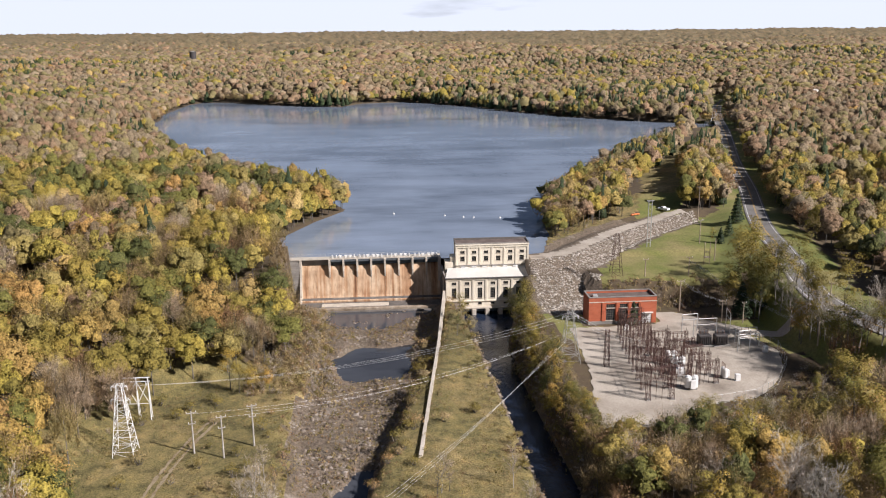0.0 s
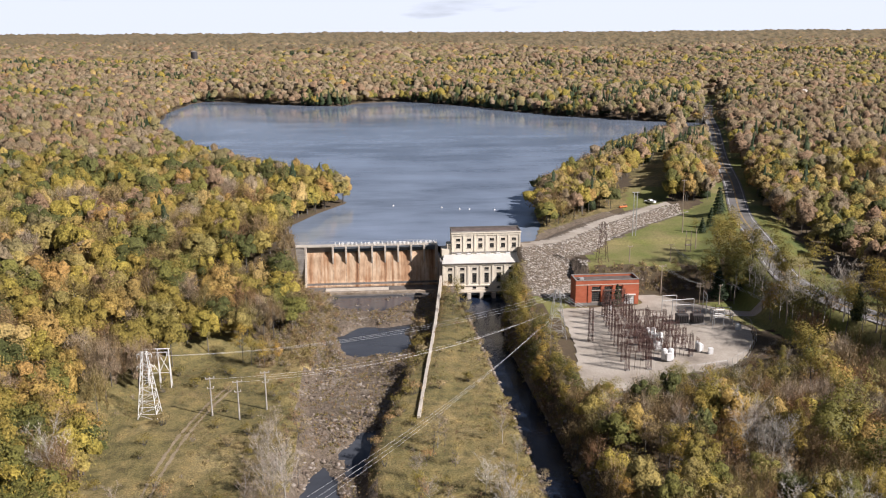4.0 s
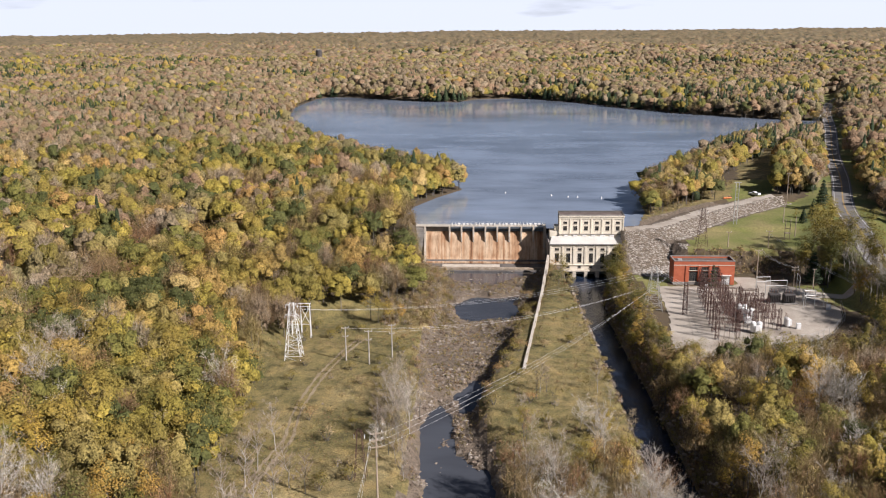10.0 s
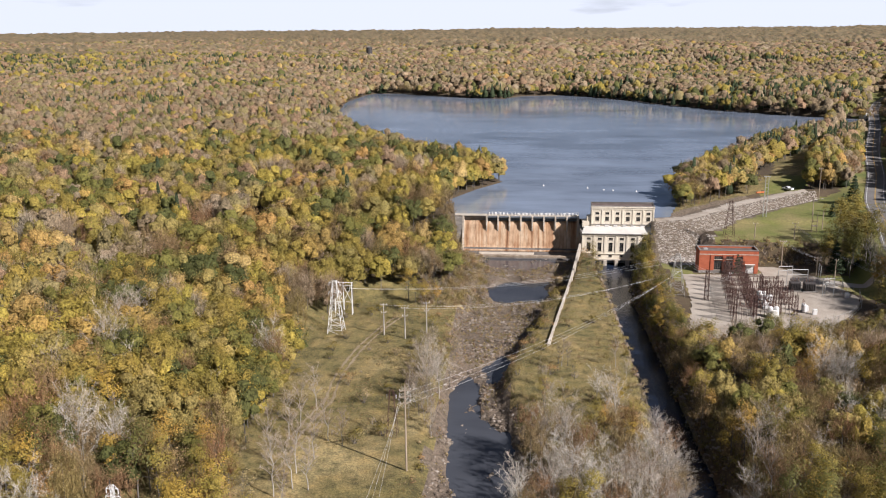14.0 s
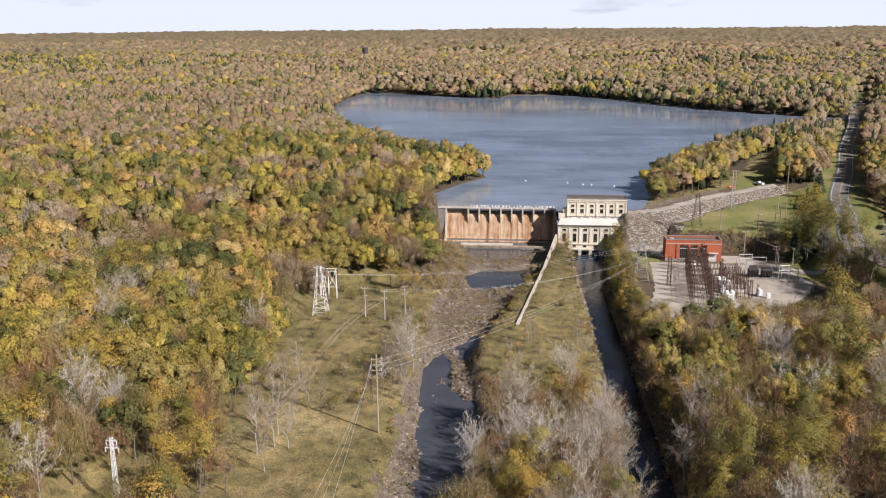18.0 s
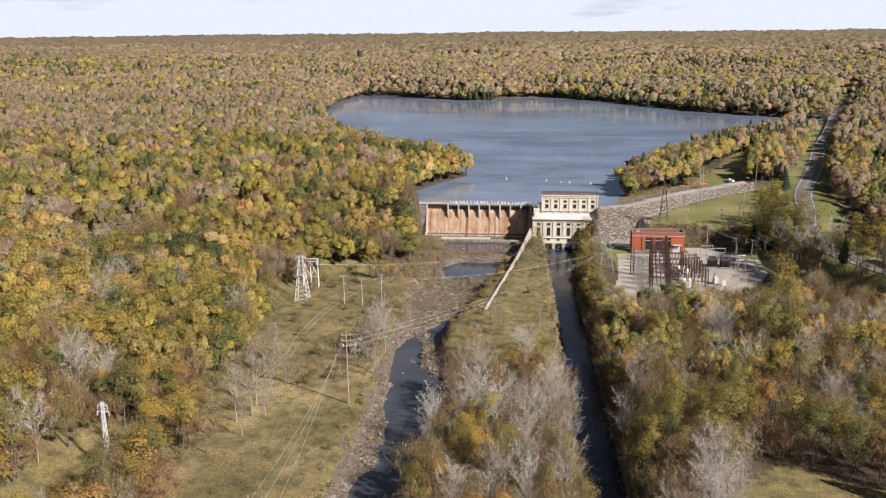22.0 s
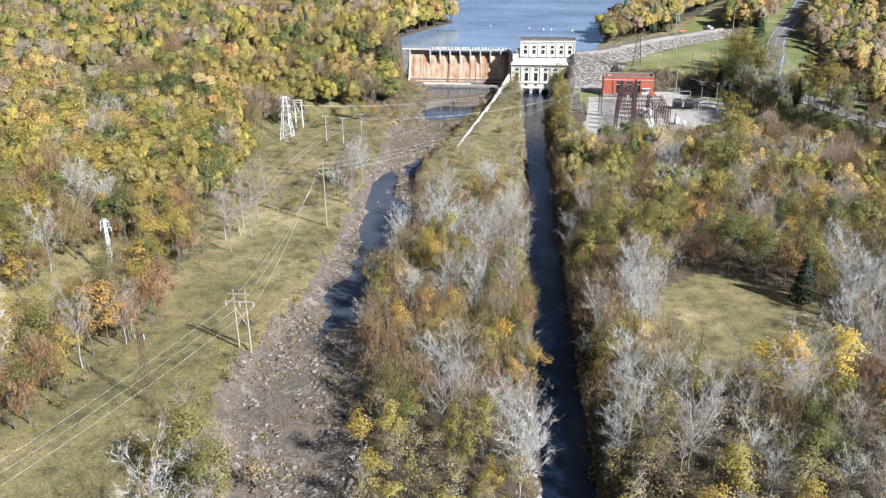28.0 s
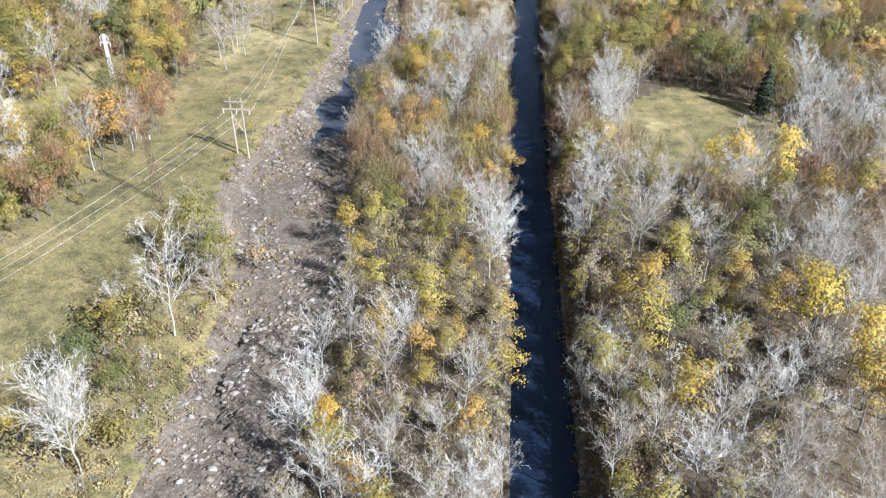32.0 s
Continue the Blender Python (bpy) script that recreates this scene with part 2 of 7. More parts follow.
CANAL_Y = [-460, -330, -280, -240, -173, -124, -60, -30, -12]
CANAL_X = [11.5, 6.0, 3.6, 1.6, -0.8, -2.0, -4.4, -4.4, -4.2]
CANAL_W = [3.8, 3.8, 3.4, 3.5, 3.3, 3.2, 3.0, 4.5, 9.0]
RIGHT_Y = [-460, -330, -303, -289, -268, -233, -220, -200, -178, -160, -143, -127, -112, -90, -69, -48, -8]
RIGHT_X = [-25, -28, -29.5, -29, -31, -38.5, -39, -37, -35, -36, -40, -41, -38, -33, -27, -22, -17.5]
LEFT_Y = [-460, -330, -302, -290, -279, -262, -243, -219, -180, -166, -150, -132, -117, -92, -71, -30, -11, 0]
LEFT_X = [-45, -45, -44, -45, -50, -57, -57, -52, -53, -53, -54, -55, -53, -57, -54, -54, -56, -66]
FOOT_Y = [-460, -330, -200, -140, -110, -88, -74, -62, -40, -10]
FOOT_X = [-118, -114, -108, -101, -98, -93, -86, -72, -66, -67]


POOLS = [[(-56, -1), (-33, -1), (-19.5, -1), (-20.5, -13), (-28, -14), (-36, -22), (-54, -21)],
         [(-51, -44), (-42.7, -37.5), (-27, -35), (-28, -47), (-32.4, -64), (-46.8, -62)],
         [(-43.1, -109.9), (-38.6, -107.6), (-35.8, -115), (-36.4, -126), (-44.6, -128), (-47.2, -117)],
         [(-51, -123), (-54.5, -140), (-52.5, -158), (-49.5, -175), (-47.5, -190), (-47, -201), (-50, -214), (-47.5, -229), (-49, -236), (-44.9, -233), (-40.7, -228), (-41.3, -216),
          (-39.5, -203), (-37.5, -198), (-35.6, -181), (-36.6, -163), (-38, -150), (-40, -157), (-44.3, -149), (-46.9, -132), (-47.5, -127)],
         [(-44, -296), (-42, -296.5), (-41.5, -306), (-40.5, -314), (-37.5, -321), (-40, -323), (-43, -317), (-43.8, -306)]]


def ground(x, y):
    """The height of the land."""
    x, y = np.asarray(x, float), np.asarray(y, float)
    r = np.hypot(x, y + 100)
    n1, n2, n3 = vnoise(x / 140 + 3, y / 140, 1), vnoise(x / 45, y / 45 + 7, 2), vnoise(x / 9, y / 9, 3)
    high = 16 + 7 * n1 + 3 * n2 + np.interp(r, [0, 650, 1200, 2200, 3600, 4900, 9000], [0, 0, 14, 28, 45, 60, 70])
    high = high + np.interp(r, [500, 1100, 2400, 4600], [0, 34, 30, 14]) * (0.65 * vnoise(x / 620, y / 430, 5) + 0.35 * vnoise(x / 230, y / 190, 15) - 0.5)
    # the valley below the dam
    lx, rx = np.interp(y, LEFT_Y, LEFT_X), np.interp(y, RIGHT_Y, RIGHT_X)
    foot, cx, cw = np.interp(y, FOOT_Y, FOOT_X), np.interp(y, CANAL_Y, CANAL_X), np.interp(y, CANAL_Y, CANAL_W)
    field = 4.0 + 0.7 * n2 + 0.25 * n3
    bed = 1.85 + 0.3 * step(-238, -250, y) + 1.5 * (vnoise(x / 7, y / 9, 8) - 0.45) + 0.5 * (n3 - 0.5)
    wx, wy = x + 2.2 * (vnoise(x / 4, y / 4, 4) - 0.5), y + 3.0 * (vnoise(x / 5, y / 5, 6) - 0.5)
    pool = np.zeros(x.shape)
    for outline in POOLS:
        shore_d, _ = line_distance(wx, wy, outline + outline[:1])
        pool = np.maximum(pool, np.where(inside(wx, wy, outline), np.clip(0.45 + shore_d / 2.5, 0, 1), np.clip(0.45 - shore_d / 1.2, 0, 1)))
    pool = pool * (0.5 + 0.95 * vnoise(x / 3.2, y / 4.5, 24))
    bed = bed - 2.0 * pool
    island = 5.2 + 0.9 * n2 + 0.3 * n3 - 1.6 * step(-120, -180, y) - 0.4 * step(-180, -260, y)
    # earth banked against the guide wall
    wall_gap = x + 21.2 - (y + 50.5) * 0.1276
    island = np.where((y > -116) & (wall_gap > 0.3), np.maximum(island, 6.75 - 0.09 * wall_gap + 0.2 * n3 - 4 * step(-22, -12, y)), island)
    east = 7.3 + 0.5 * n2 + 0.2 * n3
    bank = 2.2 + 3.0 * vnoise(y / 23, y * 0, 9)
    low = np.where(x < (lx + rx) / 2, field + (bed - field) * step(lx - bank, lx + 1.5, x), bed + (island - bed) * step(rx - 1.5, rx + 2.5, x))
    mid = (rx + cx) / 2
    low = np.where(x > mid, island + (-1.6 - island) * step(cx - cw - 3.4, cx - cw + 0.6, x), low)
    low = np.where(x > cx, -1.6 + (east + 1.6) * step(cx + cw - 0.6, cx + cw + 5.5, x), low)
    left = np.clip((foot - x) * 0.42, 0, None)
    up = high * (1 - np.exp(-left / high))
    low = np.where(x < foot, np.maximum(low, low + up * 0.93), low)
    # the low land ends at the dam, the bank north of the yard and the road's slope
    road_d, _ = line_distance(x, y, ROAD)
    edge = np.interp(y, [-460, -200, -120, -100, -60, -30], [150, 120, 96, 78, 73, 70])
    low = low + (np.where(y > -115, 16.8, high) - low) * step(0, 18, x - edge)
    terrace = 13.2 + 0.5 * n2
    back = low + (terrace - low) * step(-28, -18, y) * step(26, 36, x)
    z = np.where((y > -8) & ((x < -66) | (y > 15)) & (x < -10), high, back)
    z = np.where((y > -18) & (x > 30), terrace, z)
    z = np.where((y > -30) & (x < foot), low + (high - low) * step(-45, -5, y), z)
    z = np.where(y > 330, high, z)
    north = step(60, 110, y)
    z = np.where((x > 12) & (y > 10), z + (np.maximum(high - 2, 15) - z) * north, z)
    # the embankment
    cd, _ = line_distance(x, y, CREST)
    slope = 16.0 - np.clip(cd - 4.0, 0, None) * 0.42
    z = np.where((x > 9) & (y > -34) & (y < 110), np.maximum(z, slope), z)
    # the road lies level, with ditches
    z = np.where(road_d < 26, 16.9 + (z - 16.9) * step(np.where(y < -20, 5.5, 7), np.where(y < -20, 13, 24), road_d), z)
    # the lake
    ld, _ = line_distance(x, y, LAKE + LAKE[:1])
    wet = inside(x, y, LAKE)
    z = np.where(wet, LAKE_Z - np.clip(ld * 0.35, 0, 5), np.where((y > 10) & (cd > 12), LAKE_Z + 0.2 + (np.maximum(z, LAKE_Z + 0.8) - LAKE_Z - 0.2) * step(0, 55, ld), z))
    # the level yard
    pd, _ = line_distance(x, y, PAD + PAD[:1])
    z = np.where(inside(x, y, PAD), 7.15, np.where(pd < 7, 7.15 + (z - 7.15) * step(0.8, 7, pd), z))
    # under the dam and the powerhouse
    z = np.where((x > -65.5) & (x < 10.5) & (y > -3) & (y < 16), np.minimum(z, 0.5), z)
    z = np.where((x > -15.5) & (x < 10.5) & (y > -10) & (y < 16), np.minimum(z, -1.0), z)
    return z

# ---- ground and water ----
def spaced(a, b, fine, grow, lo, hi):
    """Places from lo to hi, fine between a and b, growing apart outside."""
    mid = list(np.arange(a, b + 0.01, fine))
    out, s, v = [], fine, b
    while v < hi:
        s *= grow
        v += s
        out.append(min(v, hi))
    pre, s, v = [], fine, a
    while v > lo:
        s *= grow
        v -= s
        pre.append(max(v, lo))
    return np.array(pre[::-1] + mid + out)


GX = spaced(-122, 100, 1.9, 1.07, -4950, 4950)
GY = spaced(-352, 100, 1.9, 1.06, -1200, 4950)
gx, gy = np.meshgrid(GX, GY)
gz = ground(gx, gy)
nx, ny = len(GX), len(GY)
ids = np.arange(nx * ny).reshape(ny, nx)
quads = np.stack([ids[:-1, :-1], ids[:-1, 1:], ids[1:, 1:], ids[1:, :-1]], -1).reshape(-1, 4)
qx, qy = (gx[:-1, :-1] + gx[1:, 1:]).ravel() / 2, (gy[:-1, :-1] + gy[1:, 1:]).ravel() / 2
q_lx, q_rx = np.interp(qy, LEFT_Y, LEFT_X), np.interp(qy, RIGHT_Y, RIGHT_X)
q_foot, q_cx, q_cw = np.interp(qy, FOOT_Y, FOOT_X), np.interp(qy, CANAL_Y, CANAL_X), np.interp(qy, CANAL_Y, CANAL_W)
q_j = 3 * (vnoise(qx / 4, qy / 4, 21) - 0.5)
q_road, _ = line_distance(qx, qy, ROAD)
q_crest, _ = line_distance(qx, qy, CREST)
q_pad = inside(qx + q_j * 0.4, qy + q_j * 0.4, PAD)
LAWN = [(30, -18), (40, 10), (60, 32), (86, 58), (112, 76), (104, 30), (90, -14), (70, -22)]
q_lawn = inside(qx + q_j, qy + q_j, LAWN) | inside(qx + q_j, qy + q_j, [(58, -42), (80, -44), (80, -66), (70, -70), (60, -46)]) \
    | inside(qx + q_j, qy + q_j, [(10, -28), (15, -60), (22, -45), (22, -30), (14, -24)]) | inside(qx + q_j, qy + q_j, [(66, 62), (84, 62), (98, 96), (80, 100)])
matter = np.zeros(len(quads), np.int32)
matter[(qx > q_foot - 14 + q_j) & (qx < q_lx + 2) & (qy < -55)] = 1
matter[(qx > q_rx - 1) & (qx < q_cx) & (qy < -8) & (qy > -175 + 4 * q_j)] = 1
matter[(qx > q_lx - 1.5 + q_j * 0.8) & (qx < q_rx + 1) & (qy < 2)] = 2
matter[(np.abs(qx - q_cx) < q_cw + 1.2) & (qy < -8)] = 2
matter[inside(qx + q_j, qy + q_j, [(21, -222), (34, -209), (54, -218), (54, -240), (46, -256), (28, -258), (20, -246)])] = 1
matter[inside(qx + q_j, qy + q_j, [(6, -134), (15, -138), (18, -155), (8, -158)])] = 1
matter[inside(qx + q_j, qy + q_j, [(80, 98), (98, 94), (150, 190), (196, 300), (170, 300), (100, 170)])] = 1
matter[inside(qx + q_j, qy + q_j, [(22, 22), (44, 42), (66, 70), (88, 98), (62, 104), (40, 84), (26, 52)])] = 1
matter[q_lawn] = 3
matter[(q_road < 14 + q_j)] = 3
matter[q_pad] = 1
matter[(q_crest < 14 + q_j) & (qx > 9) & (qx < 88) & (qy < 62)] = 2
matter[inside(qx + q_j, qy + q_j, [(10, -14), (10, -30), (18, -33), (30, -28), (33, -12), (22, 2)])] = 2
matter[(q_crest < 2.6) & (qx > 12) & (qx < 88)] = 4



def land(x, y):
    """The height of the ground sheet at one place."""
    i, j = min(max(int(np.searchsorted(GX, x)) - 1, 0), nx - 2), min(max(int(np.searchsorted(GY, y)) - 1, 0), ny - 2)
    u, v = (x - GX[i]) / (GX[i + 1] - GX[i]), (y - GY[j]) / (GY[j + 1] - GY[j])
    return float((gz[j, i] * (1 - u) + gz[j, i + 1] * u) * (1 - v) + (gz[j + 1, i] * (1 - u) + gz[j + 1, i + 1] * u) * v)


forest_floor = grainy("forest_floor", [(0.25, (0.06, 0.043, 0.026)), (0.5, (0.11, 0.078, 0.042)), (0.75, (0.105, 0.088, 0.04))], 0.25, 2.2, 0.95, 0.6, 0.15)
rough_grass, rg_nt, rg_b = material("rough_grass", 0.95)
rg_big = ramp(rg_nt, noise_at(rg_nt, 0.045, 4.0), [(0.3, (0.155, 0.132, 0.05)), (0.46, (0.225, 0.19, 0.073)), (0.56, (0.28, 0.222, 0.095)), (0.66, (0.39, 0.32, 0.155)), (0.8, (0.25, 0.18, 0.085))])
rg_mid = ramp(rg_nt, noise_at(rg_nt, 0.35, 5.0), [(0.34, (0.5, 0.52, 0.46)), (0.5, (0.92, 0.92, 0.9)), (0.66, (1.25, 1.18, 1.1))])
rg_fine = noise_at(rg_nt, 2.6, 5.0)
rg_col = mixed(rg_nt, 1.0, mixed(rg_nt, 1.0, rg_big, rg_mid, "MULTIPLY"), ramp(rg_nt, rg_fine, [(0.3, (0.45, 0.45, 0.42)), (0.65, (1.1, 1.08, 1.02))]), "MULTIPLY")
rg_nt.links.new(rg_col, rg_b.inputs["Base Color"])
bumped(rg_nt, rg_b, rg_fine, 0.9, 0.35)
gravel_bed = grainy("gravel_bed", [(0.32, (0.12, 0.09, 0.06)), (0.46, (0.25, 0.195, 0.14)), (0.55, (0.17, 0.13, 0.085)), (0.68, (0.36, 0.305, 0.24))], 0.2, 2.0, 0.92, 1.0, 0.35, spread=0.65)
lawn_grass = grainy("lawn_grass", [(0.3, (0.11, 0.14, 0.028)), (0.46, (0.19, 0.205, 0.045)), (0.56, (0.24, 0.225, 0.07)), (0.72, (0.33, 0.27, 0.11))], 0.05, 1.4, 0.95, 0.6, 0.12, spread=0.5)
yard_gravel = grainy("yard_gravel", [(0.3, (0.25, 0.21, 0.165)), (0.42, (0.38, 0.33, 0.265)), (0.55, (0.48, 0.425, 0.35)), (0.75, (0.55, 0.49, 0.41))], 0.09, 2.2, 0.95, 0.5, 0.06, spread=0.32)

ground_ob = new("ground", quick_mesh("ground", np.stack([gx, gy, gz], -1).reshape(-1, 3), quads, [forest_floor, rough_grass, gravel_bed, lawn_grass, yard_gravel], matter, True))
tagged(ground_ob, "rolling ground with rough grass, rocky riverbed, lawn and gravel yard", "ground", kind="structure")


def water_material(name, colour, scale, strength, rough=0.06):
    m, nt, b = material(name, rough, specular=0.5)
    b.inputs["IOR"].default_value = 1.33
    # wind lanes: lighter and darker sheen painted into the water's base colour
    sheen_lanes = ramp(nt, noise_at(nt, 0.03, 5.0, (0.35, 1.0, 1)), [(0.36, (0.66, 0.66, 0.66)), (0.5, (1, 1, 1)), (0.66, (1.2, 1.2, 1.2))])
    nt.links.new(mixed(nt, 1.0, ramp(nt, noise_at(nt, 0.02, 3.0, (1, 0.5, 1)), [(0.3, colour), (0.7, tuple(c * 1.4 for c in colour))]), sheen_lanes, "MULTIPLY"), b.inputs["Base Color"])
    bumped(nt, b, noise_at(nt, scale, 6.0, (1.0, 0.5, 1.0)), strength, 0.15)
    return m


lake_water = water_material("lake_water", (0.165, 0.2, 0.255), 0.35, 0.5, 0.1)
river_water = water_material("river_water", (0.055, 0.06, 0.07), 0.6, 0.12)
canal_water = water_material("canal_water", (0.01, 0.016, 0.031), 0.9, 0.5, 0.12)


def sheet(name, pts, z, mat, label):
    bm = bmesh.new()
    bm.faces.new([bm.verts.new((x, y, z)) for x, y in pts])
    bmesh.ops.triangulate(bm, faces=bm.faces[:])
    me = bpy.data.meshes.new(name)
    bm.normal_update()
    if sum(f.normal.z for f in bm.faces) < 0:
        bmesh.ops.reverse_faces(bm, faces=bm.faces[:])
    bm.to_mesh(me)
    bm.free()
    me.materials.append(mat)
    return tagged(new(name, me), label, "water", kind="structure")


lx0, ly0 = -20.0, 300.0
wide_lake = []
for x, y in LAKE:
    d = math.hypot(x - lx0, y - ly0)
    k = 1 + (3.0 if y > 25 else 0.0) / d
    wide_lake.append((lx0 + (x - lx0) * k, ly0 + (y - ly0) * k))
sheet("lake", wide_lake, LAKE_Z, lake_water, "wide calm blue-grey reservoir behind the dam")
sheet("river", [(-64, 2), (-60, -40), (-64, -120), (-62, -200), (-66, -260), (-52, -330), (-50, -450), (-20, -450), (-26, -300), (-34, -240), (-32, -160), (-36, -110), (-18, -50), (-16.8, 2)],
      0.95, river_water, "shallow dark pools in the rocky riverbed")
sheet("tailrace_canal", [(x - w - 1, y) for x, y, w in zip(CANAL_X, CANAL_Y, CANAL_W)] + [(-13.5, -3), (5.5, -3)] + [(x + w + 1, y) for x, y, w in zip(CANAL_X, CANAL_Y, CANAL_W)][::-1],
      0.0, canal_water, "straight dark blue tailrace canal with rippled water")

# ---- road ----
asphalt = grainy("asphalt", [(0.3, (0.15, 0.142, 0.132)), (0.7, (0.22, 0.21, 0.198))], 0.2, 8.0, 0.9, 0.2, 0.01)
line_white = grainy("line_white", [(0.3, (0.6, 0.6, 0.58)), (0.7, (0.75, 0.75, 0.73))], 0.6, 9.0, 0.7, 0.0)
line_yellow = grainy("line_yellow", [(0.3, (0.5, 0.3, 0.05)), (0.7, (0.6, 0.38, 0.08))], 0.6, 9.0, 0.7, 0.0)


def smooth_line(pts, gap):
    p = np.array(pts, float)
    ext = np.vstack([2 * p[0] - p[1], p, 2 * p[-1] - p[-2]])
    out = []
    for i in range(1, len(ext) - 2):
        a, b, c, d = ext[i - 1 : i + 3]
        n = max(2, int(np.linalg.norm(c - b) / gap))
        for t in np.arange(n) / n:
            out.append(0.5 * (2 * b + (c - a) * t + (2 * a - 5 * b + 4 * c - d) * t * t + (3 * b - a - 3 * c + d) * t**3))
    return np.array(out + [p[-1]])


def ribbon(pts, a, b, z, thick=0.0):
    d = np.gradient(pts, axis=0)
    d /= np.linalg.norm(d, axis=1)[:, None]
    side = np.stack([d[:, 1], -d[:, 0]], -1)
    bm = bmesh.new()
    rows = []
    for p, s in zip(pts, side):
        q0, q1 = p + s * a, p + s * b
        rows.append([bm.verts.new((*q0, z)), bm.verts.new((*q1, z))] + ([bm.verts.new((*q1, z - thick)), bm.verts.new((*q0, z - thick))] if thick else []))
    for r, s in zip(rows, rows[1:]):
        for i in range(4 if thick else 1):
            j = (i + 1) % len(r)
            bm.faces.new((r[i], r[j], s[j], s[i])[::-1])
    bmesh.ops.recalc_face_normals(bm, faces=bm.faces[:])
    if not thick and bm.faces[0].normal.z < 0:
        bmesh.ops.reverse_faces(bm, faces=bm.faces[:])
    return bm


road_line = smooth_line(ROAD, 4.0)
road = thing("road", "two-lane asphalt road with white edge lines and a yellow centre line", "road", kind="structure")
part("surface", ribbon(road_line, -4.2, 4.2, 17.12, 0.3), asphalt, road)
for off in (-3.35, 3.35):
    part("edge_line", ribbon(road_line, off - 0.1, off + 0.1, 17.13), line_white, road, "white painted edge line")
for off in (-0.16, 0.16):
    part("centre_line", ribbon(road_line, off - 0.08, off + 0.08, 17.13), line_yellow, road, "yellow painted centre line")


# ---- the gravel yard and the tracks ----
def draped(pts, a, b, up, rag=0.0, seed=0):
    """A strip that lies on the ground along a line."""
    d = np.gradient(pts, axis=0)
    d /= np.linalg.norm(d, axis=1)[:, None]
    side = np.stack([d[:, 1], -d[:, 0]], -1)
    r = np.random.default_rng(seed)
    bm, rows = bmesh.new(), []
    for p, s in zip(pts, side):
        lo, hi = a + r.uniform(-rag, rag), b + r.uniform(-rag, rag)
        row = [p + s * (lo + (hi - lo) * k / 3) for k in range(4)]
        rows.append([bm.verts.new((q[0], q[1], land(q[0], q[1]) + up)) for q in row])
    for q, w in zip(rows, rows[1:]):
        for k in range(3):
            bm.faces.new((q[k], q[k + 1], w[k + 1], w[k]))
    bm.normal_update()
    if sum(f.normal.z for f in bm.faces) < 0:
        bmesh.ops.reverse_faces(bm, faces=bm.faces[:])
    return bm


r_p = np.random.default_rng(19)
pad_line = smooth_line(PAD + PAD[:1], 1.5)[:-1]
pad_line = pad_line + r_p.uniform(-0.45, 0.45, pad_line.shape)
yard = sheet("gravel_yard", [tuple(p) for p in pad_line], 7.3, yard_gravel, "level pale gravel yard of the substation")
tagged(yard, "level pale gravel yard of the substation", "yard", kind="structure")
drive = thing("yard_drive", "gravel drive from the yard up to the road", "track", kind="structure")
part("surface", draped(smooth_line([(55, -42), (61, -47.5), (66.5, -53.0), (73.5, -56.5), (80.4, -61)], 1.2), -2.2, 2.2, 0.16, 0.25, 4), yard_gravel, drive)
ruts = thing("field_track", "pale dirt wheel track through the rough grass", "track", kind="structure")
rut_earth = grainy("rut_earth", [(0.3, (0.26, 0.2, 0.12)), (0.7, (0.38, 0.31, 0.2))], 0.5, 4.0, 0.95, 0.4, 0.05)
rut_line = smooth_line([(-84, -172), (-82.5, -160), (-80.9, -150), (-81.6, -141.4), (-81.8, -132), (-81.1, -121.8), (-80.2, -113.4), (-77.5, -99.5), (-73.8, -87.5)], 1.0)
for off in (-0.85, 0.85):
    part("wheel_rut", draped(rut_line, off - 0.32, off + 0.32, 0.09, 0.2, 7), rut_earth, ruts)

# ---- building stuff ----
cream = grainy("cream_stucco", [(0.3, (0.66, 0.59, 0.46)), (0.5, (0.76, 0.69, 0.55)), (0.72, (0.8, 0.74, 0.61))], 0.25, 2.5, 0.9, 0.15, 0.01, spread=0.12)
pale_concrete = grainy("pale_concrete", [(0.3, (0.46, 0.41, 0.33)), (0.7, (0.62, 0.56, 0.47))], 0.4, 3.0, 0.92, 0.3, 0.02, spread=0.2)
grey_concrete = grainy("grey_concrete", [(0.3, (0.2, 0.185, 0.165)), (0.7, (0.36, 0.335, 0.3))], 0.3, 2.5, 0.92, 0.35, 0.03, spread=0.3)
dark_concrete = grainy("dark_concrete", [(0.3, (0.1, 0.09, 0.08)), (0.7, (0.2, 0.18, 0.16))], 0.35, 2.5, 0.92, 0.35, 0.03, (1, 1, 0.4))
ledge_stone = grainy("ledge_stone", [(0.3, (0.2, 0.15, 0.1)), (0.5, (0.36, 0.29, 0.21)), (0.7, (0.5, 0.43, 0.34))], 0.35, 1.6, 0.92, 0.8, 0.15, spread=0.5)
white_roof = grainy("white_roof", [(0.3, (0.56, 0.54, 0.48)), (0.7, (0.68, 0.66, 0.61))], 0.2, 3.0, 0.7, 0.1, 0.01, spread=0.08)
tar_roof = grainy("tar_roof", [(0.3, (0.1, 0.075, 0.065)), (0.6, (0.17, 0.13, 0.11)), (0.8, (0.24, 0.2, 0.17))], 0.4, 4.0, 0.95, 0.3, 0.02)
grey_roof = grainy("grey_roof", [(0.3, (0.17, 0.165, 0.155)), (0.7, (0.28, 0.27, 0.255))], 0.3, 4.0, 0.95, 0.3, 0.02)
window_frame_mat = grainy("window_frame_paint", [(0.3, (0.13, 0.12, 0.1)), (0.7, (0.2, 0.185, 0.16))], 1.0, 8.0, 0.6, 0.0)
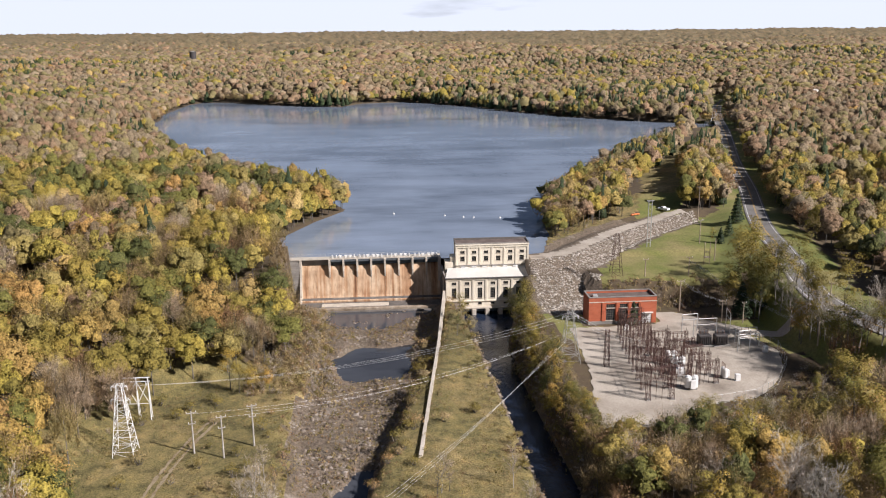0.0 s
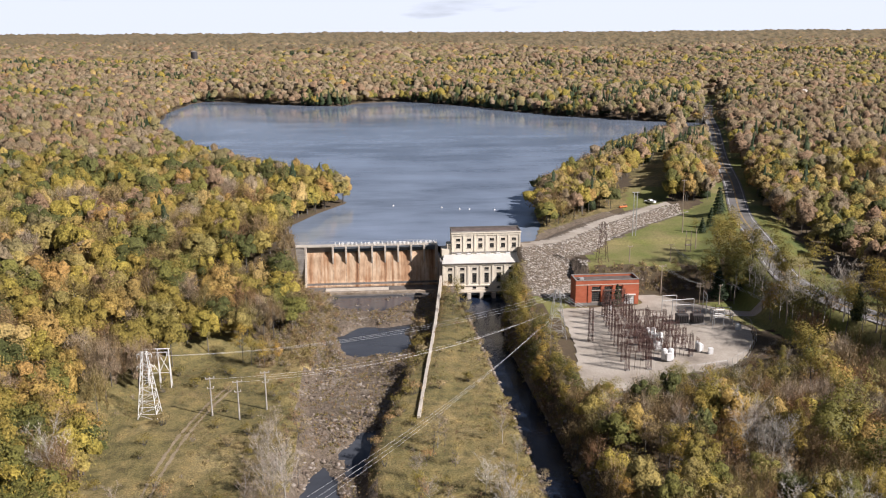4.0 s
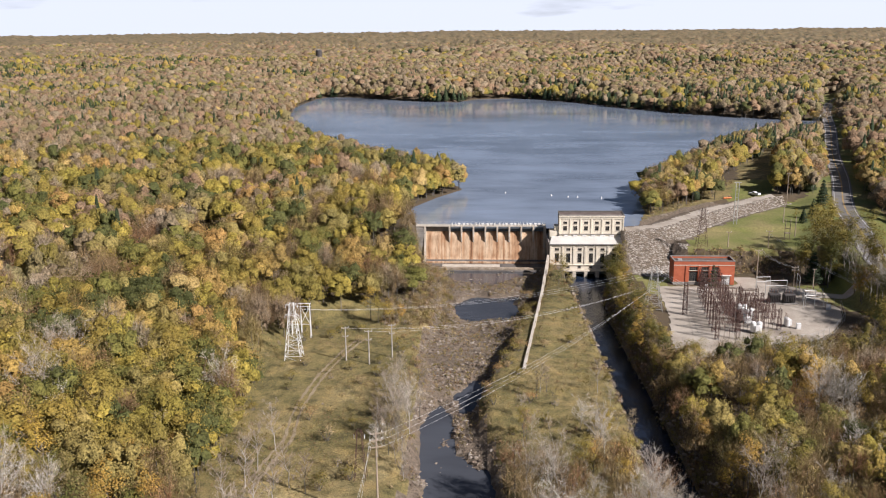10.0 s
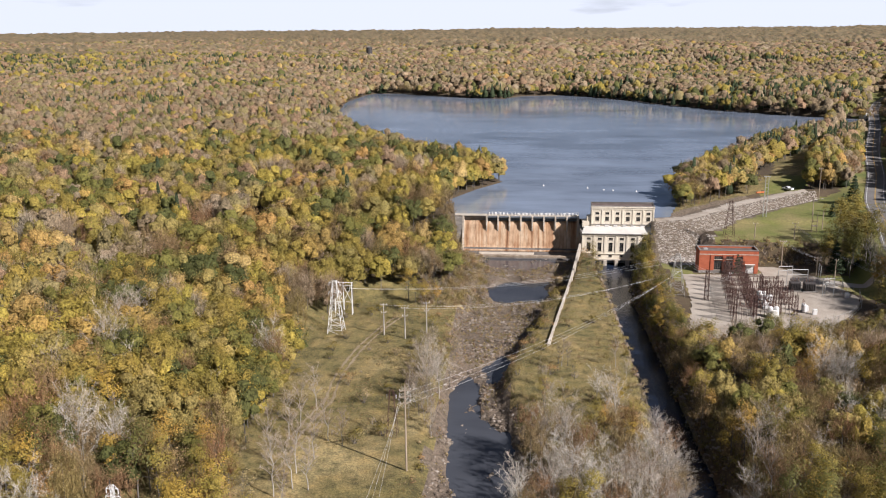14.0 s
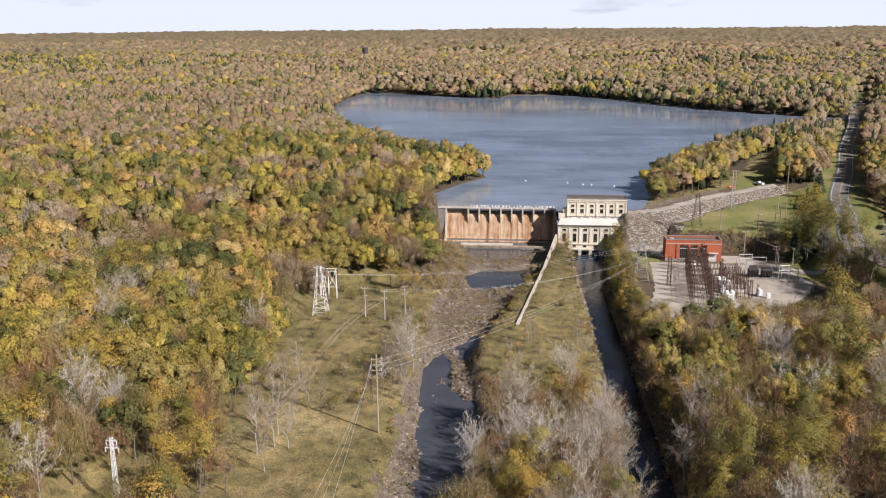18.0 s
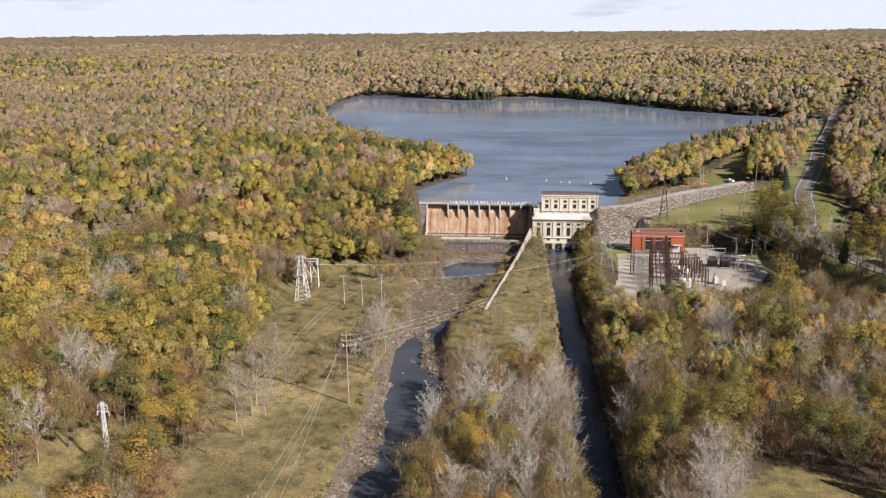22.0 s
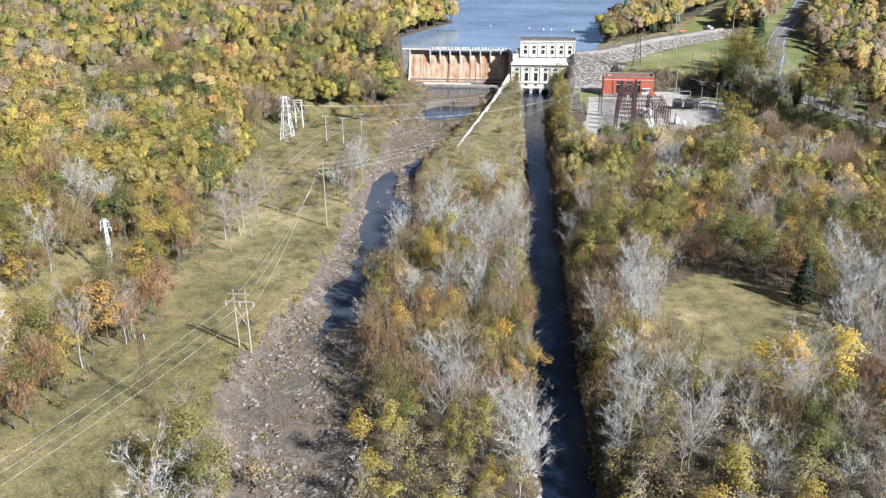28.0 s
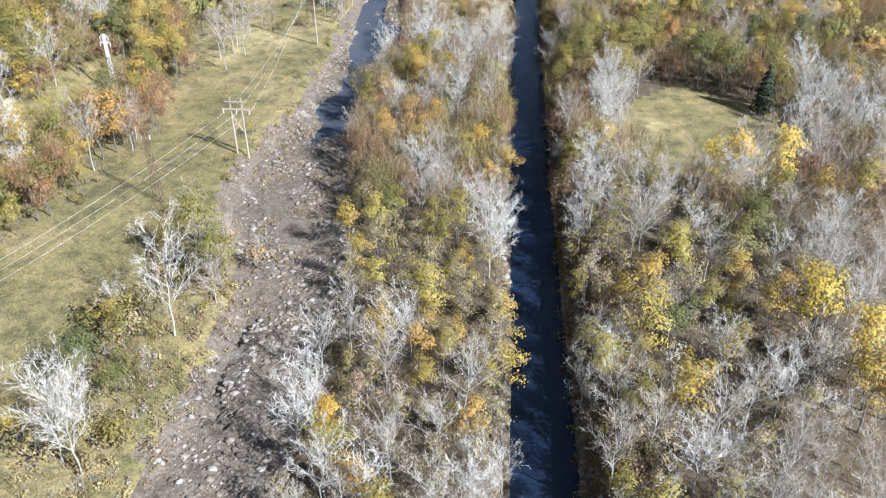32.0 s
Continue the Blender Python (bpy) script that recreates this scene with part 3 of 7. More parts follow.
steel_blue = grainy("gate_steel", [(0.3, (0.11, 0.13, 0.15)), (0.7, (0.2, 0.225, 0.24))], 0.8, 5.0, 0.55, 0.2, 0.01, metallic=0.3)
galvanised = grainy("galvanised_steel", [(0.3, (0.5, 0.5, 0.48)), (0.7, (0.66, 0.66, 0.63))], 1.0, 9.0, 0.5, 0.0, metallic=0.4)
rust_steel = grainy("rust_steel", [(0.3, (0.07, 0.036, 0.028)), (0.55, (0.12, 0.062, 0.048)), (0.8, (0.19, 0.11, 0.085))], 1.2, 7.0, 0.75, 0.1, 0.01, metallic=0.15)
brick_red = grainy("brick_red", [(0.3, (0.40, 0.105, 0.05)), (0.6, (0.5, 0.14, 0.065)), (0.8, (0.42, 0.15, 0.09))], 0.5, 6.0, 0.9, 0.3, 0.01, (1, 1, 2.5), spread=0.22)
pole_wood = grainy("pole_wood", [(0.3, (0.38, 0.3, 0.22)), (0.7, (0.52, 0.43, 0.33))], 0.8, 8.0, 0.9, 0.3, 0.01, (1, 1, 0.2))
white_paint = grainy("white_paint", [(0.3, (0.7, 0.7, 0.68)), (0.7, (0.82, 0.82, 0.8))], 1.0, 8.0, 0.5, 0.05, 0.005, spread=0.1)
porcelain = grainy("porcelain", [(0.3, (0.16, 0.08, 0.05)), (0.7, (0.3, 0.2, 0.15))], 2.0, 8.0, 0.25, 0.0)

glass, g_nt, g_b = material("window_glass", 0.12, specular=0.25)
g_nt.links.new(ramp(g_nt, noise_at(g_nt, 0.6, 2.0), [(0.3, (0.018, 0.02, 0.022)), (0.7, (0.05, 0.052, 0.05))]), g_b.inputs["Base Color"])

# the stained face of the spillway: rust runs down it from the joints
stained, s_nt, s_b = material("stained_concrete", 0.9)
s_base = ramp(s_nt, noise_at(s_nt, 0.22, 5.0, (1, 1, 0.6)), [(0.3, (0.47, 0.31, 0.19)), (0.5, (0.56, 0.41, 0.27)), (0.72, (0.62, 0.5, 0.36))])
s_run = ramp(s_nt, noise_at(s_nt, 0.5, 5.0, (1, 0.05, 0.03)), [(0.47, (1, 1, 1)), (0.57, (0.78, 0.64, 0.53)), (0.68, (0.3, 0.19, 0.13))])
s_dirt = ramp(s_nt, noise_at(s_nt, 0.9, 6.0, (1, 1, 0.12)), [(0.42, (1, 1, 1)), (0.72, (0.58, 0.53, 0.48))])
s_nt.links.new(mixed(s_nt, 1.0, mixed(s_nt, 1.0, s_base, s_run, "MULTIPLY"), s_dirt, "MULTIPLY"), s_b.inputs["Base Color"])
bumped(s_nt, s_b, noise_at(s_nt, 2.5, 6.0), 0.4, 0.04)


def wall_with(bm, x0, x1, z0, z1, y0, y1, holes):
    """A wall from x0 to x1 with rectangular holes (x0, x1, z0, z1) through it."""
    xs = sorted({x0, x1, *[h[0] for h in holes], *[h[1] for h in holes]})
    for a, b in zip(xs, xs[1:]):
        m = (a + b) / 2
        z = z0
        for h in sorted((h for h in holes if h[0] < m < h[1]), key=lambda h: h[2]):
            if h[2] > z:
                add_box(bm, a, b, y0, y1, z, h[2])
            z = h[3]
        if z < z1:
            add_box(bm, a, b, y0, y1, z, z1)
    bmesh.ops.remove_doubles(bm, verts=bm.verts[:], dist=0.001)
    return bm


def window(parent, x, z0, z1, w, y, cols, rows):
    """A steel window set back in its hole: frame, glazing bars, panes and a sill."""
    e = new("window")
    e.parent = parent
    f = 0.09
    part("window_frame", boxes((x - w / 2, x - w / 2 + f, y, y + 0.1, z0, z1), (x + w / 2 - f, x + w / 2, y, y + 0.1, z0, z1),
                               (x - w / 2 + f, x + w / 2 - f, y, y + 0.1, z1 - f, z1), (x - w / 2 + f, x + w / 2 - f, y, y + 0.1, z0, z0 + f)), window_frame_mat, e)
    rows_ = [(x - w / 2 + w * k / cols - 0.025, x - w / 2 + w * k / cols + 0.025, y + 0.01, y + 0.07, z0 + f, z1 - f) for k in range(1, cols)]
    rows_ += [(x - w / 2 + f, x + w / 2 - f, y + 0.015, y + 0.065, z0 + (z1 - z0) * k / rows - 0.025, z0 + (z1 - z0) * k / rows + 0.025) for k in range(1, rows)]
    if rows_:
        part("glazing_grid", boxes(*rows_), window_frame_mat, e)
    part("pane", boxes((x - w / 2 + f, x + w / 2 - f, y + 0.075, y + 0.09, z0 + f, z1 - f)), glass, e, "dark window pane")
    part("window_sill", boxes((x - w / 2 - 0.1, x + w / 2 + 0.1, y - 0.32, y - 0.002, z0 - 0.14, z0)), pale_concrete, e)
    return e


# ---- the dam ----
dam = thing("dam", "concrete spillway dam stained with orange rust streaks", "dam")
PIERS = [-53.4 + 4.62 * k for k in range(9)]
FACE = [(13.0, -1.0), (5.2, -1.0), (5.2, 2.0), (6.2, 2.3), (7.0, 3.4), (8.6, 8.0), (9.6, 11.6), (10.2, 12.7), (11.2, 13.0), (13.0, 13.0)]


def profile(x0, x1, pts):
    bm = bmesh.new()
    a, b = [[bm.verts.new((x, y, z)) for y, z in pts] for x in (x0, x1)]
    n = len(pts)
    for k in range(n):
        bm.faces.new((a[k], a[(k + 1) % n], b[(k + 1) % n], b[k]))
    bm.faces.new(a[::-1])
    bm.faces.new(b)
    bmesh.ops.recalc_face_normals(bm, faces=bm.faces[:])
    return bm


seams = [-62.9, -58.0] + PIERS
for a, b in zip(seams, seams[1:]):
    part("spillway_bay", profile(a + 0.03, b - 0.03, FACE), stained, dam, "rust-streaked concrete spillway bay")
part("core", profile(-62.9, -16.5, [(12.9, -1.0), (5.6, -1.0), (5.6, 2.0), (7.3, 3.4), (9.9, 11.6), (12.9, 12.8)]), dark_concrete, dam)
for k, x in enumerate(seams[:-1]):
    if k == 1:
        continue
    short = k < 2
    part("pier", bevelled(profile(x - 0.32, x + 0.32, [(13.4, 12.0), (9.3, 12.0), (8.7, 13.0 if short else 11.2), (8.5, 13.2), (8.5, 15.2), (13.4, 15.2)] if not short else
                                  [(13.0, 3.0), (6.6, 3.0), (8.2, 8.0), (9.2, 11.6), (9.7, 13.5), (13.0, 13.5)]), 0.05), pale_concrete, dam)
    if not short:
        part("pier_nose", bevelled(profile(x - 0.26, x + 0.26, [(9.6, 9.0), (8.8, 9.2), (8.3, 11.4), (8.6, 12.9), (9.6, 12.9)]), 0.04), pale_concrete, dam)
part("pier", bevelled(boxes((-17.1, -16.2, 8.3, 13.4, -1.0, 15.3)), 0.05), pale_concrete, dam)
for a, b in zip(PIERS, PIERS[1:]):
    gate = part("gate", boxes((a + 0.36, b - 0.36, 11.0, 11.3, 13.02, 14.6)), steel_blue, dam, "blue-grey steel spillway gate")
    part("gate_beam", boxes((a + 0.34, b - 0.34, 10.6, 10.98, 13.3, 13.5), (a + 0.34, b - 0.34, 10.6, 10.98, 14.2, 14.4)), steel_blue, gate)
    part("girder", boxes((a + 0.33, b - 0.33, 9.0, 9.5, 14.55, 15.0)), steel_blue, dam, "steel girder under the walkway")
part("parapet", boxes((-62.9, PIERS[0] - 0.35, 10.8, 12.9, 13.02, 14.6)), grey_concrete, dam)
part("walkway", boxes((-69.5, -16.3, 9.2, 12.6, 15.22, 15.42)), pale_concrete, dam, "concrete walkway along the crest")
for y in (9.3, 12.5):
    rail = part("railing", bars(((-69.5, y, 16.4), (-16.3, y, 16.4), 0.035), ((-69.5, y, 15.95), (-16.3, y, 15.95), 0.03), sides=5), galvanised, dam, "galvanised steel railing")
    post = mesh_of("rail_post", *[v for v in ([(-0.03, -0.03, 0), (0.03, -0.03, 0), (0.03, 0.03, 0), (-0.03, 0.03, 0), (-0.03, -0.03, 1.05), (0.03, -0.03, 1.05), (0.03, 0.03, 1.05), (-0.03, 0.03, 1.05)],
                                              [(0, 1, 5, 4), (1, 2, 6, 5), (2, 3, 7, 6), (3, 0, 4, 7), (4, 5, 6, 7)])], galvanised)
    for k in range(23):
        piece("rail_post", post, rail, Matrix.Translation((-69.2 + k * 2.4, y, 15.4)))
hoist_parts = []
for k, x in enumerate(PIERS[:-1]):
    for j in (0.9, 2.3, 3.6):
        h = thing("gate_hoist", "small white gate hoist on the dam walkway", "hoist", "gate hoists", (x + j, 10.9, 15.42), 0 if (k + int(j)) % 2 else 90)
        part("housing", bevelled(boxes((-0.34, 0.34, -0.24, 0.24, 0.0, 0.55)), 0.06), white_paint, h)
        part("drum", bars(((-0.5, 0, 0.72), (0.5, 0, 0.72), 0.2), sides=8), white_paint, h)
        part("motor", bars(((0.36, 0, 0.3), (0.7, 0, 0.3), 0.15), sides=8), galvanised, h)
part("abutment", boxes((-70.5, -62.95, 9.4, 13.0, -1.0, 15.2)), grey_concrete, dam, "weathered grey abutment wall")
for k in range(9):
    part("abutment_course", bevelled(boxes((-70.4 + 0.1 * k, -63.0, 9.1 - 0.12 * (8 - k), 9.38, 1.0 + 1.5 * k, 2.44 + 1.5 * k)), 0.05), grey_concrete, dam)
part("abutment_edge", bevelled(profile(-63.35, -62.6, [(11, -1), (3.4, -1), (3.6, 1.9), (6.2, 3.2), (8.2, 8.0), (9.0, 12.4), (9.0, 15.2), (11, 15.2)]), 0.06), pale_concrete, dam)
apron = thing("spillway_apron", "wet concrete apron with a low sill wall", "apron")
part("slab", boxes((-64.0, -16.8, -1.6, 5.6, -0.6, 1.55)), dark_concrete, apron)
part("sill_wall", bevelled(boxes((-64.6, -18.2, -3.2, -1.7, -0.6, 2.1)), 0.2), ledge_stone, apron, "long low worn tan stone sill")
part("toe_block", bevelled(boxes((-64.6, -20, -4.2, -3.22, -0.6, 1.3)), 0.2), dark_concrete, apron)
part("silt", bevelled(boxes((-56, -34, 0.3, 3.8, 1.5, 1.62)), 0.05), pale_concrete, apron, "pale dried silt on the apron")

# ---- the powerhouse ----
power = thing("powerhouse", "cream stucco hydroelectric powerhouse with tall dark windows", "building")
LX = [-13.1 + 4.17 * k for k in range(6)]
holes = [(x - 0.75, x + 0.75, 5.3, 8.7) for x in LX] + [(x - 0.75, x + 0.75, 9.75, 10.65) for x in LX] + [(x - 0.62, x + 0.62, 3.1, 3.75) for x in LX]
YF = -6.5
part("lower_front_wall", wall_with(bmesh.new(), -15.7, 10.6, 2.0, 12.1, YF, YF + 0.5, holes), cream, power)
part("lower_side_wall", boxes((-15.7, -15.2, YF + 0.5, 0.0, 2.0, 12.1)), cream, power)
part("lower_side_wall", boxes((10.1, 10.6, YF + 0.5, 0.0, 2.0, 12.1)), cream, power)
part("floor", boxes((-15.2, 10.1, YF + 0.5, 0.0, 2.0, 2.3)), grey_concrete, power)
for x in [-15.35] + [(a + b) / 2 for a, b in zip(LX, LX[1:])] + [10.25]:
    part("pilaster", bevelled(boxes((x - 0.36, x + 0.36, YF - 0.22, YF - 0.002, 4.55, 11.4)), 0.03), cream, power)
part("string_course", bevelled(boxes((-15.85, 10.75, YF - 0.34, YF - 0.003, 4.2, 4.55)), 0.04), cream, power)
part("frieze", boxes((-15.8, 10.7, YF - 0.24, YF - 0.004, 11.4, 12.0)), cream, power)
part("cornice", bevelled(boxes((-16.0, 10.9, YF - 0.55, YF - 0.004, 12.0, 12.3)), 0.05), cream, power)
for x in LX:
    window(power, x, 5.3, 8.7, 1.5, YF + 0.2, 3, 6)
    window(power, x, 9.75, 10.65, 1.5, YF + 0.2, 3, 2)
    window(power, x, 3.1, 3.75, 1.24, YF + 0.2, 3, 1)
bm = bmesh.new()
v = [bm.verts.new(p) for p in ((-15.9, YF - 0.5, 12.3), (10.8, YF - 0.5, 12.3), (11.4, 0.0, 13.75), (-14.6, 0.0, 13.75), (-15.9, YF - 0.5, 12.12), (10.8, YF - 0.5, 12.12), (11.4, 0.0, 13.3), (-14.6, 0.0, 13.3))]
for f in ((0, 1, 2, 3), (7, 6, 5, 4), (0, 4, 5, 1), (1, 5, 6, 2), (2, 6, 7, 3), (3, 7, 4, 0)):
    bm.faces.new([v[i] for i in f])
roof_l = part("lower_roof", bm, white_roof, power, "pale sloping membrane roof")
part("gutter", boxes((-15.9, 10.8, YF - 0.66, YF - 0.56, 12.15, 12.36)), grey_roof, roof_l)
for k in range(7):
    part("roof_vent", bevelled(boxes((-10.2 + 3.4 * k, -8.6 + 3.4 * k, -0.35, -0.02, 13.8, 14.15)), 0.03), white_paint, power, "white louvred vent strip")
UX = [-9.75, -5.95, -2.0, 2.0, 5.95, 9.75]
uh = [(x - 0.72, x + 0.72, 15.9, 17.5) for x in UX] + [(x - 0.72, x + 0.72, 18.4, 19.3) for x in UX]
part("upper_front_wall", wall_with(bmesh.new(), -12.0, 12.0, 12.0, 21.5, 0.0, 0.5, uh), cream, power)
part("upper_back_wall", boxes((-12.0, 12.0, 5.5, 6.0, -1.0, 21.5)), cream, power)
part("upper_side_wall", boxes((-12.0, -11.5, 0.5, 5.5, -1.0, 21.5)), cream, power)
part("upper_side_wall", boxes((11.5, 12.0, 0.5, 5.5, -1.0, 21.5)), cream, power)
for x in [-11.75] + [(a + b) / 2 for a, b in zip(UX, UX[1:])] + [11.75]:
    part("pilaster", bevelled(boxes((x - 0.26, x + 0.26, -0.2, -0.002, 14.6, 20.4)), 0.03), cream, power)
part("string_course", bevelled(boxes((-12.1, 12.1, -0.3, -0.003, 14.3, 14.6)), 0.04), grey_concrete, power)
part("frieze", boxes((-12.05, 12.05, -0.22, -0.004, 20.4, 21.1)), cream, power)
part("cornice", bevelled(boxes((-12.2, 12.2, -0.42, -0.004, 21.1, 21.5)), 0.05), cream, power)
part("upper_roof", boxes((-11.7, 11.7, 0.3, 5.7, 21.52, 21.7)), tar_roof, power, "flat roof of patchy dark brown tar")
part("parapet", bevelled(boxes((-12.1, 12.1, -0.1, 0.3, 21.5, 21.86)), 0.04), grey_concrete, power)
part("parapet", bevelled(boxes((-12.1, 12.1, 5.7, 6.1, 21.5, 22.25)), 0.04), dark_concrete, power)
part("parapet", bevelled(boxes((-12.1, -11.7, 0.3, 5.7, 21.5, 22.0)), 0.04), dark_concrete, power)
part("parapet", bevelled(boxes((11.7, 12.1, 0.3, 5.7, 21.5, 22.0)), 0.04), dark_concrete, power)
for x in UX:
    window(power, x, 15.9, 17.5, 1.44, 0.2, 3, 3)
    window(power, x, 18.4, 19.3, 1.44, 0.2, 3, 2)
part("stair_annex", bevelled(boxes((-15.4, -12.02, 0.3, 5.0, 10.0, 15.6)), 0.05), cream, power, "low cream stair annex")
part("stair_annex_step", bevelled(boxes((-13.6, -12.02, 0.6, 4.6, 15.6, 17.4)), 0.05), cream, power)
part("annex_wall", boxes((-16.15, -15.72, -4.6, 9.0, -1.0, 12.6)), grey_concrete, power, "grey wall between powerhouse and spillway")
part("annex_ledge", boxes((-16.4, -16.16, 4.0, 6.5, 10.0, 12.4)), pale_concrete, power)
for k in range(7):
    x = -15.3 + 4.28 * k
    part("draft_pier", bevelled(boxes((x - 0.65, x + 0.65, YF - 1.6, YF + 3.0, -2.0, 1.98)), 0.08), pale_concrete, power, "pale pier between the draft openings")
part("pier_deck", bevelled(boxes((-16.0, 10.9, YF - 1.2, YF - 0.004, 1.99, 2.45)), 0.06), pale_concrete, power, "concrete ledge over the draft openings")
part("draft_back_wall", boxes((-15.7, 10.6, YF + 3.02, YF + 3.4, -2.0, 1.97)), dark_concrete, power)
for k in range(6):
    x = -13.2 + 4.28 * k
    part("draft_gate", boxes((x - 1.45, x + 1.45, YF + 0.6, YF + 0.75, 0.6, 1.97)), steel_blue, power)
wing = thing("wing_wall", "dark weathered sloping wing wall beside the powerhouse", "wall")
part("wall", bevelled(profile(12.05, 12.8, [(0, -1), (-2, -1), (-2, 13.8), (0, 13.8)]), 0.05), dark_concrete, wing)
bm = bmesh.new()
a, b = [[bm.verts.new((x, y, z)) for x, z in ((10.7, 3.0), (22.8, 5.0), (22.8, 8.4), (10.7, 13.9))] for y in (-2.0, -1.2)]
for k in range(4):
    bm.faces.new((a[k], a[(k + 1) % 4], b[(k + 1) % 4], b[k]))
bm.faces.new(a[::-1])
bm.faces.new(b)
bmesh.ops.recalc_face_normals(bm, faces=bm.faces[:])
part("sloping_wall", bm, dark_concrete, wing)
bm = bmesh.new()
a, b = [[bm.verts.new((x, y, z)) for x, z in ((10.7, 13.92), (22.9, 8.42), (22.9, 8.7), (10.7, 14.2))] for y in (-2.15, -1.05)]
for k in range(4):
    bm.faces.new((a[k], a[(k + 1) % 4], b[(k + 1) % 4], b[k]))
bm.faces.new(a[::-1])
bm.faces.new(b)
bmesh.ops.recalc_face_normals(bm, faces=bm.faces[:])
part("coping", bm, grey_concrete, wing)


# ---- the guide wall ----
def run_wall(pts, thick, mat, parent, name="panel"):
    """Wall panels from point to point (x, y, bottom, top)."""
    for (ax, ay, a0, a1), (bx, by, b0, b1) in zip(pts, pts[1:]):
        d = math.hypot(bx - ax, by - ay)
        n = max(1, round(d / 6.0))
        sx, sy = -(by - ay) / d * thick / 2, (bx - ax) / d * thick / 2
        for k in range(n):
            t0, t1 = (k + 0.004) / n, (k + 0.996) / n
            bm = bmesh.new()
            rings = []
            for t in (t0, t1):
                x, y, lo, hi = ax + (bx - ax) * t, ay + (by - ay) * t, a0 + (b0 - a0) * t, a1 + (b1 - a1) * t
                rings.append([bm.verts.new(p) for p in ((x - sx * 1.5, y - sy * 1.5, lo), (x + sx * 1.5, y + sy * 1.5, lo), (x + sx, y + sy, hi), (x - sx, y - sy, hi))])
            for i in range(4):
                bm.faces.new((rings[0][i], rings[0][(i + 1) % 4], rings[1][(i + 1) % 4], rings[1][i]))
            bm.faces.new(rings[0][::-1])
            bm.faces.new(rings[1])
            bmesh.ops.recalc_face_normals(bm, faces=bm.faces[:])
            part(name, bm, mat, parent)


guide = thing("guide_wall", "long pale concrete guide wall between river and tailrace", "wall")
run_wall([(-16.4, -8.2, -1, 8.6), (-21.2, -50.5, -1, 7.0), (-29.3, -114.0, -1, 6.9)], 0.72, pale_concrete, guide)

# ---- trees ----
rng = np.random.default_rng(7)
bark = grainy("bark", [(0.3, (0.11, 0.095, 0.08)), (0.7, (0.22, 0.2, 0.175))], 1.5, 9.0, 0.95, 0.5, 0.02)
pale_bark = grainy("pale_bark", [(0.3, (0.38, 0.35, 0.31)), (0.7, (0.56, 0.53, 0.48))], 0.8, 6.0, 0.9, 0.3, 0.02)
OLIVE, GREEN, DEEP, LIME = (0.275, 0.215, 0.05), (0.18, 0.168, 0.042), (0.1, 0.11, 0.035), (0.34, 0.275, 0.062)
GOLD, AMBER, TAN, GREY = (0.46, 0.315, 0.065), (0.41, 0.215, 0.07), (0.37, 0.285, 0.165), (0.44, 0.38, 0.31)
PINE = (0.03, 0.05, 0.02)
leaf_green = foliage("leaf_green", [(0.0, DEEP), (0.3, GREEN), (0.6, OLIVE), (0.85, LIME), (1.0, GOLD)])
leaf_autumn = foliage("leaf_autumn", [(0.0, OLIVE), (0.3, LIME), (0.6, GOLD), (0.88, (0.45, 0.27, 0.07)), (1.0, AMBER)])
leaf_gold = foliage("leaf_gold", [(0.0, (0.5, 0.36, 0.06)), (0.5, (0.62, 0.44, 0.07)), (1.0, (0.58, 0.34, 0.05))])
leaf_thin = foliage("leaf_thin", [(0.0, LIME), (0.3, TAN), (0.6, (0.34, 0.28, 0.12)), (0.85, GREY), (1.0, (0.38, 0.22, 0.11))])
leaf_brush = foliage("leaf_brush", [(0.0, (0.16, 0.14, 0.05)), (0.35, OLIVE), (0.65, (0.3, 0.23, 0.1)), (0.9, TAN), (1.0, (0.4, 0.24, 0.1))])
leaf_pine = foliage("leaf_pine", [(0.0, (0.022, 0.04, 0.016)), (1.0, (0.05, 0.075, 0.03))], through_light=0.15)
twig_grey = foliage("twig_grey", [(0.0, (0.4, 0.335, 0.285)), (0.45, (0.55, 0.49, 0.44)), (1.0, (0.75, 0.715, 0.68))], through_light=0.0)

twig_brown = foliage("twig_brown", [(0.0, (0.3, 0.23, 0.18)), (0.5, (0.4, 0.325, 0.27)), (1.0, (0.5, 0.43, 0.37))], through_light=0.0)


